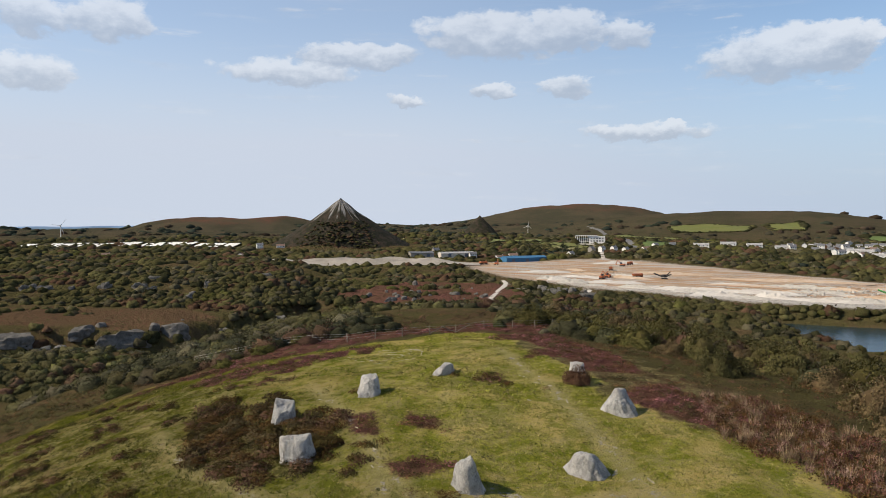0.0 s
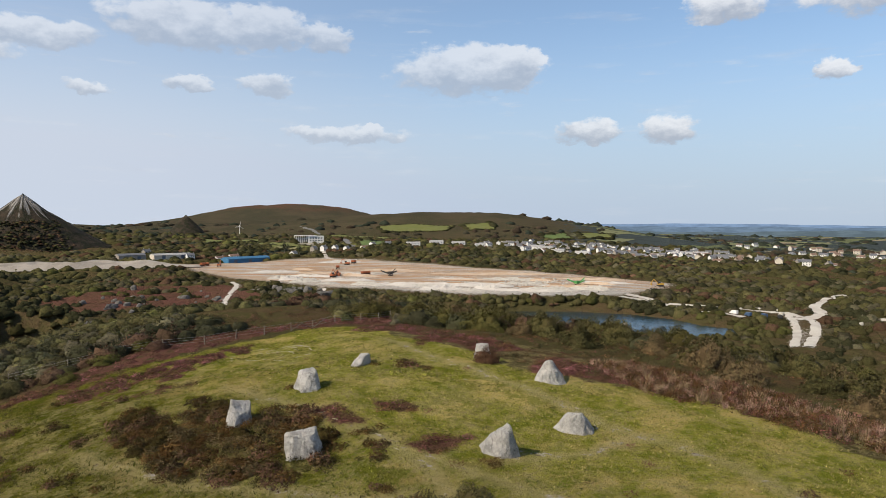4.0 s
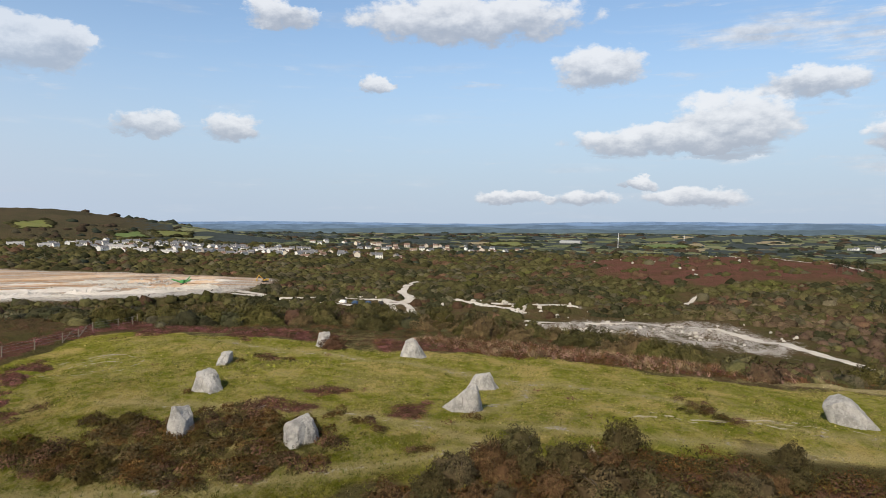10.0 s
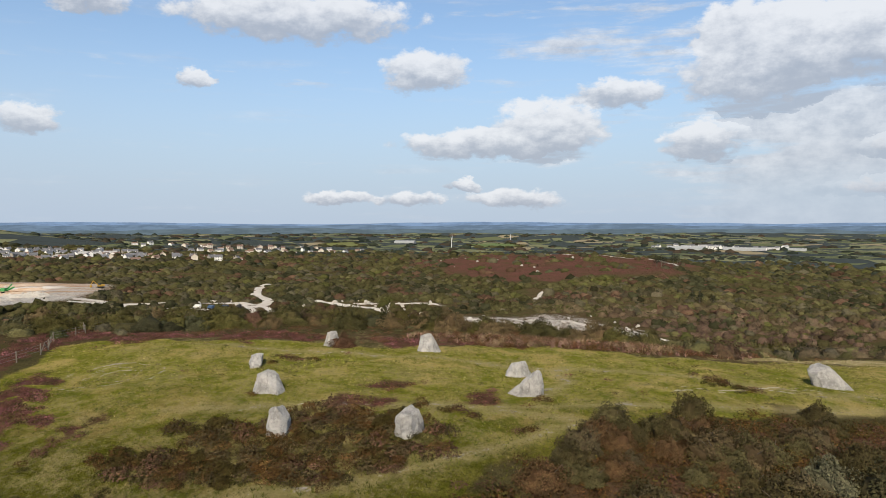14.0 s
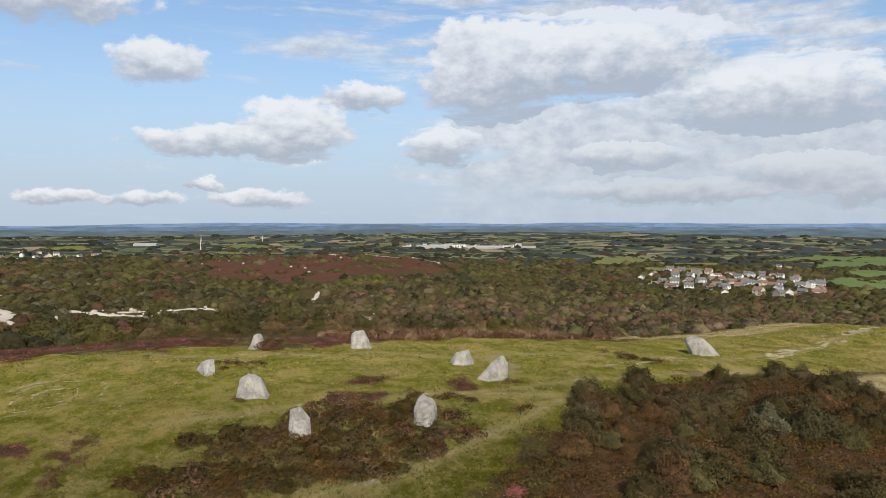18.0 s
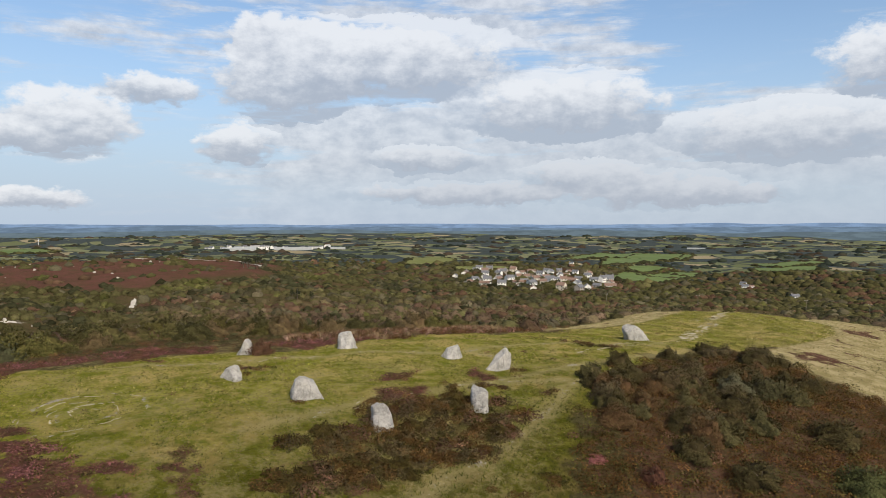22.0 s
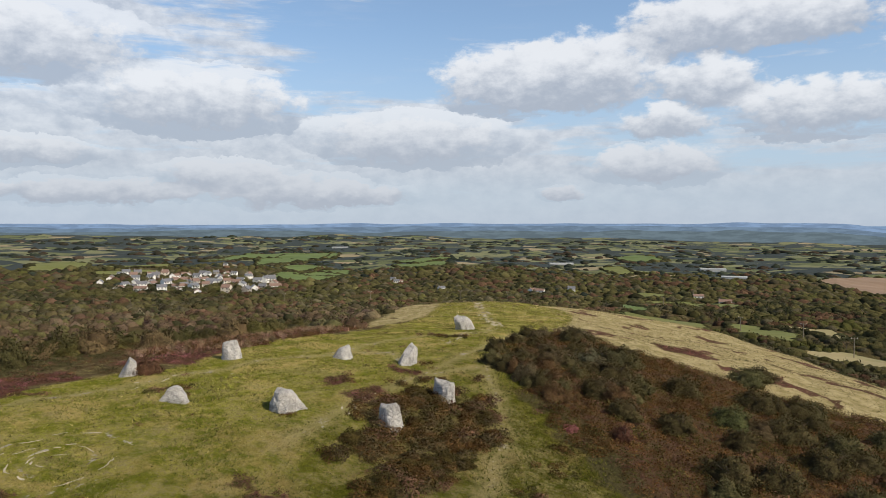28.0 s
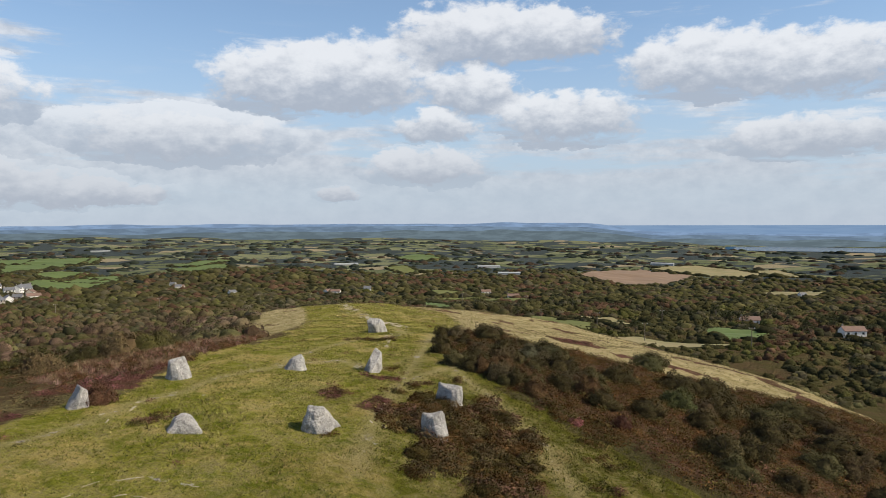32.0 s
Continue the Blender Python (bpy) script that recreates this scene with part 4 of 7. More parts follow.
def build_scrub():
    """Gorse, willow and bramble thickets over the slopes and the low ground, thinner and larger with distance."""
    rng = np.random.RandomState(5)
    count = 56000
    r = 45 * (1500 / 45) ** rng.rand(count)
    a = np.radians(rng.uniform(-30, 215, count))
    x, y = r * np.sin(a), r * np.cos(a)
    keep = free_land(x, y) & (np.hypot(x + 30, y) > 30)
    d = along(x, y, RIDGE)[0]
    keep &= ~((d < 42) & (x < 12) & (y < 44))
    keep &= (waves(x, y, 70, 12) > np.where(r > 150, -0.62, -0.32))
    # open ground far out
    keep &= rng.rand(count) < np.where((x > 22) & (y < -28) & (r < 280), 0.30, np.where(r < 95, 0.26, np.where(y > 50, 0.86, 0.72)))
    # the rusty ledge above the old pit stays open
    keep &= (inside(x, y, LEDGE) < 0) | (rng.rand(count) < 0.30)
    x, y, r = x[keep], y[keep], r[keep]
    size = np.clip(0.0100 * r, 1.8, 4.3) * rng.uniform(0.5, 1.4, len(r))
    col = scrub_colour(x, y, rng)
    col = col * (1 + 0.25 * smooth(-10, -60, y) * smooth(15, 40, x) * smooth(620, 400, r))[:, None]
    spots = np.c_[x, y, height(x, y) - 0.1 * size, size, size * rng.uniform(0.8, 1.4, len(r)), col]
    spots = spots[np.hypot(x - 96, y - 880) > 110]
    x, y = spots[:, 0], spots[:, 1]
    scatter("scrub", BLOBS, spots[(np.hypot(x, y) < 480) & (np.hypot(x, y) >= 170)], M_CLUMP, "olive and rusty gorse and willow scrub on the slopes", "scrub", True)
    far_scrub(rng)
    scatter("brow_scrub", NEXT_BLOBS, spots[np.hypot(x, y) < 95], M_LEAF, "leafy gorse and willow scrub on the brow", "scrub", True, True)
    scatter("slope_scrub", NEAR_BLOBS, spots[(np.hypot(x, y) < 170) & (np.hypot(x, y) >= 95)], M_LEAF, "leafy gorse, willow and bramble thickets close below the hilltop", "scrub", True, True)


build_scrub()


# ---- the standing stones ----
def granite_block(seed, wide, deep, tall, faces, fine=True, worn=0.05):
    """A split and weathered boulder, as the inside of slanting faces: each a bearing from its long axis, a slope and a distance."""
    bm = bmesh.new()
    bmesh.ops.create_icosphere(bm, subdivisions=5 if fine else 3, radius=1.0)
    d = np.array([v.co for v in bm.verts])
    d /= np.linalg.norm(d, axis=1)[:, None]
    a, e = np.radians([f[0] for f in faces]), np.radians([f[1] for f in faces])
    planes = np.c_[np.cos(a) * np.cos(e), np.sin(a) * np.cos(e), np.sin(e)]
    planes, far = np.r_[planes, [[0, 0, -1.0]]], np.r_[[f[2] for f in faces], 0.75]
    reach = np.maximum(d @ planes.T, 0) / far
    r = (reach ** 44).sum(1) ** (-1 / 44)
    off = Vector((seed * 3.1, seed * 1.7, seed * 0.9))
    out = []
    for way_out, k in zip(d, r):
        p = Vector(way_out * k)
        crack = abs(noise.noise(p * 1.7 + off)) 
        p *= 1 + worn * 2.4 * noise.noise(p * 1.3 + off) + worn * noise.noise(p * 3.7 + off) - worn * 1.8 * max(0.0, 1 - crack * 14) + worn * 0.35 * noise.noise(p * 11 + off)
        out.append(p)
    out = np.array(out)
    low, high = out.min(0), out.max(0)
    out = (out - (low + high) / 2) / (high - low) * [wide, deep, tall * 1.22]
    out[:, 2] += tall * 0.39
    for v, co in zip(bm.verts, out):
        v.co = co
    return bm


def standing_stone(x, y, seed, wide, deep, tall, turn, faces, label, lean=(0, 0)):
    bm = granite_block(seed, wide, deep, tall, faces)
    me = bpy.data.meshes.new("standing_stone")
    bm.to_mesh(me)
    bm.free()
    me.materials.append(M_GRANITE)
    for poly in me.polygons:
        poly.use_smooth = True
    ob = new("standing_stone", me)
    ob.matrix_world = pose(x, y, ground_z(x, y), lean[0], lean[1], turn)
    return tagged(ob, label, "standing stone", "ring of standing stones")


standing_stone(4.8, 14.0, 1, 2.6, 1.8, 1.15, 40, [(0, 35, 0.75), (70, 20, 0.8), (120, 50, 0.72), (180, 28, 0.8), (235, -8, 0.62), (300, 15, 0.8), (40, 68, 0.66), (200, 75, 0.72), (330, 55, 0.8)], "low broken grey granite boulder in short turf")
standing_stone(-3.55, 9.97, 2, 2.9, 2.35, 1.8, 77, [(0, 14, 0.85), (50, 20, 0.85), (95, 12, 0.78), (140, 44, 0.70), (180, 30, 0.78), (230, 24, 0.82), (275, 12, 0.72), (320, 20, 0.85), (180, 70, 0.72), (20, 62, 0.85)], "grey granite standing stone with a sloping top")
standing_stone(-11.4, 6.8, 3, 2.1, 1.9, 2.0, -20, [(0, 8, 0.82), (55, 14, 0.86), (100, 4, 0.8), (150, 12, 0.86), (190, 10, 0.82), (240, 16, 0.85), (285, 6, 0.8), (330, 12, 0.86), (80, 78, 0.86), (110, 60, 0.98), (290, 52, 0.64)], "rounded grey granite stone beside gorse", (0, 4))
standing_stone(-10.7, -3.2, 4, 2.75, 1.7, 1.85, -34, [(0, 12, 0.85), (60, 6, 0.9), (95, 8, 0.78), (150, 8, 0.92), (180, 3, 0.85), (225, 8, 0.88), (275, 2, 0.74), (320, 14, 0.88), (290, 78, 0.80), (120, 68, 0.86)], "squat grey granite stone among gorse", (0, -5))
standing_stone(-0.95, -12.5, 5, 3.6, 1.9, 2.3, 94, [(0, 50, 0.52), (40, 30, 0.74), (90, 14, 0.70), (140, 4, 0.8), (180, 12, 0.70), (225, 24, 0.76), (270, 32, 0.64), (320, 30, 0.74), (150, 60, 0.86)], "tall leaning grey granite standing stone", (-5, -4))
standing_stone(7.35, -12.1, 6, 3.4, 2.5, 1.45, -58, [(0, 30, 0.8), (55, 35, 0.82), (95, 36, 0.74), (150, 30, 0.8), (180, 40, 0.74), (230, 22, 0.8), (270, 12, 0.72), (320, 24, 0.85), (100, 76, 0.60), (250, 62, 0.80)], "low wedge-shaped grey granite stone")
standing_stone(14.95, -2.6, 7, 3.3, 2.35, 2.0, -46, [(0, 40, 0.66), (45, 20, 0.8), (95, 2, 0.72), (140, 14, 0.8), (180, 36, 0.70), (225, 32, 0.74), (270, 20, 0.7), (315, 30, 0.74), (120, 68, 0.78), (355, 60, 0.80)], "pale grey granite standing stone with a blunt top", (4, 0))
standing_stone(16.95, 8.95, 8, 1.8, 2.1, 1.75, 54, [(0, 42, 0.62), (50, 24, 0.8), (95, 8, 0.74), (150, 10, 0.8), (185, 6, 0.76), (230, 16, 0.8), (275, 14, 0.72), (320, 34, 0.74), (170, 66, 0.84)], "grey granite stone half hidden by a thorn bush")
standing_stone(6.8, -42.97, 9, 4.15, 2.65, 2.3, 75, [(0, -14, 0.72), (45, 0, 0.8), (95, 14, 0.74), (140, 22, 0.82), (180, 38, 0.68), (225, 30, 0.78), (270, 10, 0.74), (315, -4, 0.82), (20, 62, 0.80), (190, 68, 0.78), (110, 54, 0.88)], "broad weathered grey granite stone beside the path", (0, 3))
# ---- the conical spoil tip and the water ----
def cone_tip(x, y, radius, tall, label, seed, sharp=1.1):
    bm = bmesh.new()
    rings, count = 40, 120
    grid = []
    for i in range(rings + 1):
        k = i / rings
        row = []
        for j in range(count):
            a = 6.283185 * j / count
            gully = 1 - 0.016 * abs(math.sin(a * 11 + 2.2 * math.sin(a * 3 + seed))) * math.sin(math.pi * min(1.0, k * 1.15))
            rad = radius * k * gully * (1 + 0.09 * math.sin(a * 2 + seed) * k)
            h = tall * (1 - k) ** sharp * (1 + 0.03 * noise.noise(Vector((math.cos(a) * 3, math.sin(a) * 3, k * 6 + seed))))
            row.append(bm.verts.new((rad * math.cos(a), rad * math.sin(a), h)))
        grid.append(row)
    for i in range(rings):
        for j in range(count):
            q = [grid[i][j], grid[i + 1][j], grid[i + 1][(j + 1) % count], grid[i][(j + 1) % count]]
            bm.faces.new(q)
    me = bpy.data.meshes.new("spoil_tip")
    bm.to_mesh(me)
    bm.free()
    for poly in me.polygons:
        poly.use_smooth = True
    me.materials.append(M_TIP)
    ob = new("spoil_tip", me)
    ob.location = (x, y, min(ground_z(x + radius * 0.8 * c, y + radius * 0.8 * s) for c, s in ((1, 0), (-1, 0), (0, 1), (0, -1))) - 2)
    return tagged(ob, label, "spoil tip")


def tip_colour(k):
    p = where(k)
    xyz = k.node("ShaderNodeSeparateXYZ", {0: p}).outputs
    turn = k.math("ARCTAN2", xyz[1], xyz[0])
    streak = k.noise(k.add("ShaderNodeCombineXYZ", {0: k.math("MULTIPLY", turn, 4.2), 1: k.math("MULTIPLY", xyz[2], 0.02), 2: 0.0}), 1.6, 4.0, 0.6)
    bald = k.math("ADD", k.math("MULTIPLY", xyz[2], 0.011), k.math("MULTIPLY", k.math("SUBTRACT", streak, 0.5), 1.3))
    grown = k.mix(k.step(k.noise(p, 0.12, 5.0, 0.65), 0.4, 0.6), rgb(0.026, 0.027, 0.016), rgb(0.056, 0.042, 0.030))
    rills = k.step(k.noise(k.add("ShaderNodeCombineXYZ", {0: k.math("MULTIPLY", turn, 26.0), 1: k.math("MULTIPLY", xyz[2], 0.05), 2: 0.0}), 1.0, 5.0, 0.7), 0.38, 0.62)
    return k.mix(k.step(bald, 0.50, 0.66), grown, k.mix(rills, rgb(0.13, 0.12, 0.11), rgb(0.38, 0.36, 0.34)))


M_TIP = material("overgrown_spoil", tip_colour, 0.95, lambda k: k.noise(where(k), 0.25, 6.0, 0.7), 2.5, spec=0.1)
def clothe_tip(x, y, radius, tall, foot):
    """Low scrub over the lower flanks of the tip."""
    rng = np.random.RandomState(17)
    k, a = np.sqrt(rng.uniform(0.20, 1.1, 1500)), rng.uniform(0, 6.283, 1500)
    px, py = x + radius * k * np.cos(a), y + radius * k * np.sin(a)
    pz = np.maximum(foot + tall * np.clip(1 - k, 0, 1) ** 1.06, height(px, py)) - 0.6
    size = rng.uniform(1.2, 3.0, 1500)
    scatter("tip_scrub", FAR_BLOBS, np.c_[px, py, pz, size, size * rng.uniform(0.5, 0.9, 1500), tints(1500, [DARK, RUST, OLIVE], [0.5, 0.3, 0.2], 18, 0.3)], M_CLUMP, "dark gorse scrub on the flanks of the spoil tip", "scrub", True)


cone_tip(101, 921, 92, 66, "conical china clay spoil tip, bald grey gullies over dark scrub", 2.0, 1.06)
clothe_tip(101, 921, 90, 66, bpy.data.objects["spoil_tip"].location.z)
cone_tip(492, 1510, 46, 44, "small far spoil tip with a pale worn face", 5.0, 0.9)

M_WATER = material("pit_water", lambda k: k.mix(k.noise(where(k), 0.05, 3.0), rgb(0.012, 0.030, 0.040), rgb(0.018, 0.042, 0.050)), 0.22, lambda k: k.noise(k.vec("MULTIPLY", where(k), (1.0, 2.5, 1.0)), 1.2, 4.0, 0.6), 0.03, spec=0.5)
bm = bmesh.new()
bm.faces.new([bm.verts.new((285 + (x - 285) * 1.06, 208 + (y - 208) * 1.06, -41.0)) for x, y in LAKE])
me = bpy.data.meshes.new("water")
bm.to_mesh(me)
bm.free()
me.materials.append(M_WATER)
tagged(new("water", me), "dark blue-green water of a flooded clay pit", "water", kind="structure")


# ---- plants of the hilltop ----
def in_poly(pts, per_m2, seed):
    """Random spots in a polygon."""
    rng = np.random.RandomState(seed)
    p = np.array(pts, float)
    low, high = p.min(0), p.max(0)
    count = int(per_m2 * np.prod(high - low))
    x, y = rng.uniform(low[0], high[0], count), rng.uniform(low[1], high[1], count)
    keep = inside(x, y, pts) > 0
    return x[keep], y[keep]


def bed(x, y, wide, tall, shades, weights, seed, sink=0.0):
    """Rows for scatter()."""
    rng = np.random.RandomState(seed)
    w = rng.uniform(wide[0], wide[1], len(x))
    return np.c_[x, y, height(x, y) - sink, w, w * rng.uniform(tall[0], tall[1], len(x)), tints(len(x), shades, weights, seed, 0.28)]


LING, LING_DULL, LING_PINK = (0.185, 0.078, 0.062), (0.140, 0.078, 0.048), (0.260, 0.108, 0.112)
BRACKEN, BRAMBLE, STRAWY, REEDY = (0.165, 0.086, 0.039), (0.096, 0.072, 0.034), (0.54, 0.45, 0.26), (0.40, 0.255, 0.20)
GORSE, GORSE_DRY = (0.062, 0.053, 0.017), (0.108, 0.062, 0.022)
LOW_SPRIGS = [leaf_cloud(60, 20 + n_kit, 0.75, 0.115, 0.5) for n_kit in range(6)]
FINE_SPRIGS = [leaf_cloud(60, 40 + n_kit, 0.85, 0.100, 0.55) for n_kit in range(6)]
THICK_SPRIGS = [leaf_cloud(240, 60 + n_kit, 0.8, 0.085, 0.6) for n_kit in range(6)]


def blades(count, seed, spread=0.5, width=0.03):
    """A tussock: bent blades from one foot, height 1."""
    rng = np.random.RandomState(seed)
    a = rng.uniform(0, 6.283, count)
    foot = np.c_[np.cos(a), np.sin(a), 0 * a] * rng.uniform(0, 0.35, count)[:, None]
    tip = foot + np.c_[np.cos(a) * spread, np.sin(a) * spread, np.ones(count)] * rng.uniform(0.6, 1.0, count)[:, None]
    side = np.c_[-np.sin(a), np.cos(a), 0 * a] * width
    return np.stack([foot - side, foot + side, tip], 1).reshape(-1, 3), np.arange(count * 3).reshape(-1, 3)


TUSSOCKS = [blades(5, n_kit, 0.8, 0.07) for n_kit in range(6)]
STEMS = [blades(26, 30 + n_kit, 0.4, 0.022) for n_kit in range(6)]

REED_BED = [(19, -9), (20.5, -15.6), (19.6, -23), (20.8, -29), (23, -40), (29, -47), (34, -40), (29.5, -26), (33, -10), (30, 0), (25, 1)]
EAST_BED = [(20, 34), (19, 14), (18, 2), (19, -8), (21, -18), (22, -30), (27, -46), (38, -62), (56, -20), (50, 20), (44, 46), (28, 44)]
NORTH_BED = [(-40, 46), (-20, 44), (0, 48), (20, 48), (38, 56), (40, 70), (0, 66), (-40, 62)]

def heather_spots(pts, seed):
    """Cushions in drifts, with turf between them."""
    x, y = in_poly(pts, 2.6, seed)
    keep = (waves(x, y, 3.4, 61) > -0.12) | (x > 18) | (y < 8)
    return x[keep], y[keep]


rows = [bed(*heather_spots(h, 50 + i), (0.35, 0.75), (0.5, 0.85), [LING, LING_DULL, LING_PINK], [0.55, 0.33, 0.12], 60 + i) for i, h in enumerate(HEATHER) if abs(h[0][1]) < 100]
rows.append(bed(*in_poly(EAST_BED, 0.28, 70), (0.4, 0.9), (0.6, 1.0), [LING, LING_DULL, BRACKEN, OLIVE], [0.12, 0.33, 0.30, 0.25], 71))
x, y = in_poly(TURF, 1.3, 72)
keep = (np.random.RandomState(6).rand(len(x)) < 0.046) & (waves(x, y, 13, 31) > 0.35) | (covers(x, y)[2] > 0.46)
rows.append(bed(x[keep], y[keep], (0.3, 0.7), (0.5, 0.9), [LING_DULL, GORSE, LING, BRACKEN], [0.4, 0.3, 0.18, 0.12], 73))
x, y = in_poly(STRAW, 0.03, 74)
keep = waves(x, y, 24, 33) > 0.5
rows.append(bed(x[keep], y[keep], (0.5, 1.1), (0.4, 0.7), [LING_DULL, LING], [0.5, 0.5], 75))
scatter("heather", LOW_SPRIGS, np.concatenate(rows), M_LEAF, "purple-brown heather cushions going over", "heather", soft=True)

x, y = in_poly(BRACKEN_BED, 2.5, 80)
keep = inside(x, y, BRACKEN_BED) + 2.4 * waves(x, y, 8, 52) > 0.9
rows = [bed(x[keep], y[keep], (0.4, 1.2), (0.6, 1.0), [(0.160, 0.074, 0.026), (0.094, 0.061, 0.021), (0.118, 0.062, 0.020), (0.084, 0.069, 0.020), LING_DULL], [0.40, 0.22, 0.20, 0.14, 0.04], 81),
        bed(*in_poly(EAST_BED, 0.22, 82), (0.5, 1.0), (0.7, 1.1), [BRACKEN, BRAMBLE, OLIVE], [0.4, 0.3, 0.3], 83),
        bed(*in_poly([(-84, 36), (-50, 20), (-43, 34), (-28, 46), (-18, 52), (-20, 74), (-84, 78)], 0.55, 86), (0.5, 1.1), (0.7, 1.1), [BRACKEN, BRAMBLE, GORSE, OLIVE], [0.3, 0.2, 0.25, 0.25], 87),
        bed(*in_poly(REED_BED, 2.0, 88), (0.5, 1.1), (0.7, 1.0), [BRACKEN, LING, GORSE_DRY], [0.5, 0.25, 0.25], 89),
        bed(*in_poly(NORTH_BED, 0.25, 84), (0.5, 1.0), (0.7, 1.1), [BRACKEN, BRAMBLE, LING_DULL], [0.3, 0.3, 0.4], 85)]
scatter("bracken", FINE_SPRIGS, np.concatenate(rows), M_LEAF, "rusty bracken and bramble thicket on the slope", "bracken", soft=True)

x, y = in_poly(GORSE_BED, 1.9, 90)
keep = waves(x, y, 6.5, 38) + 0.12 * inside(x, y, GORSE_BED) > -0.12
rows = [bed(x[keep], y[keep], (0.35, 1.2), (0.7, 1.15), [GORSE, GORSE_DRY, BRAMBLE, LING_DULL], [0.42, 0.34, 0.18, 0.06], 91)]
for i, (cx, cy, size) in enumerate(((-7.6, -7.4, 1.6), (-19, 12, 1.3), (-21, 16, 1.6), (4.4, -31.5, 2.2), (3.0, -33.0, 1.6), (-16, -13, 1.6), (9, 11.5, 1.5), (-24, 4, 1.3), (-10, -12, 1.0), (-28, 20, 2.0), (-33, 14, 2.4), (-36, 26, 2.2), (-27, 30, 1.6), (-40, 20, 2.6), (-31, 36, 2.0), (-22, 22, 1.4), (-24, 9, 1.2), (-27, 14, 1.5), (-30, 8, 1.8), (-23, -1, 1.3), (-19, -8, 1.2), (-34, 20, 1.8), (-38, 16, 2.2), (-29, 25, 1.4), (-25, 26, 1.2), (-36, 31, 1.8), (-42, 26, 2.4), (-20, 30, 1.3), (-17, 23, 1.0), (9.5, 9, 1.0), (-6, -4, 1.2), (-5, 11.6, 0.7), (-2.4, -14, 0.9), (5.2, 12.6, 0.7))):
    rng = np.random.RandomState(200 + i)
    k = int(5 * size * size)
    rows.append(bed(cx + rng.normal(scale=size * 0.5, size=k), cy + rng.normal(scale=size * 0.5, size=k), (0.4, 0.75), (0.7, 1.0), [GORSE, GORSE_DRY, LING_DULL], [0.5, 0.3, 0.2], 210 + i))
scatter("gorse", THICK_SPRIGS, np.concatenate(rows), M_LEAF, "dark spiny gorse and bramble round the stones", "gorse", soft=True)

x, y = in_poly(REED_BED, 1.8, 95)
keep = waves(x, y, 12, 35) > -0.5
scatter("tall_grass", STEMS, bed(x[keep], y[keep], (0.6, 1.0), (0.7, 1.15), [REEDY, BRACKEN, (0.30, 0.22, 0.13)], [0.5, 0.25, 0.25], 96), M_LEAF, "pinkish dry willowherb and tall grass", "tall grass")

TURF_GREEN, TURF_DARK = (0.246, 0.244, 0.038), (0.136, 0.148, 0.020)
x, y = in_poly(TURF, 24.0, 97)
keep = (covers(x, y)[3] < 0.3) & (waves(x, y, 8, 36) + np.random.RandomState(1).normal(scale=0.5, size=len(x)) > 0.0)
rows = [bed(x[keep], y[keep], (0.12, 0.28), (0.5, 0.9), [TURF_GREEN, TURF_DARK, (0.29, 0.235, 0.085), (0.105, 0.112, 0.020)], [0.32, 0.32, 0.26, 0.10], 98)]
x, y = in_poly(STRAW, 2.0, 99)
rows.append(bed(x, y, (0.16, 0.36), (0.6, 1.0), [STRAWY, (0.20, 0.18, 0.06), (0.32, 0.26, 0.12)], [0.5, 0.3, 0.2], 100))
rows.append(bed(*in_poly([(2, 20), (10, 14), (12, 6), (8, 2), (2, 10)], 3.0, 101), (0.25, 0.5), (0.7, 1.0), [(0.25, 0.205, 0.085), TURF_GREEN, (0.2, 0.18, 0.06)], [0.35, 0.35, 0.3], 102))
rows.append(bed(*in_poly([(-8, -10), (-12, -18), (-22, -8), (-30, 4), (-24, 14), (-18, 8), (-15, -6)], 3.0, 103), (0.2, 0.4), (0.7, 1.0), [(0.22, 0.18, 0.06), TURF_GREEN, TURF_DARK], [0.2, 0.45, 0.35], 104))
rows.append(bed(*in_poly([(-7, -24), (-12, -18), (-16, -11.5), (-21, -6.5), (-28, 1), (-44, 6), (-40, 14), (-26, 5), (-18, -5), (-10, -14), (-4, -24)], 5.0, 105), (0.16, 0.34), (0.6, 0.9), [(0.26, 0.22, 0.09), TURF_GREEN, (0.12, 0.10, 0.035)], [0.35, 0.4, 0.25], 106))
rows = np.concatenate(rows)
rows[:, 5:8] *= (0.62 + 0.64 * smooth(-24, 6, rows[:, 0]))[:, None]
scatter("grass_tufts", TUSSOCKS, rows, M_LEAF, "short green and straw-coloured grass tussocks", "grass")


# ---- single bushes ----
M_WOOD = varied(rgb(0.11, 0.085, 0.06), rgb(0.17, 0.145, 0.115), 3.0, 0.9, name="bark")
CROWNS = {}


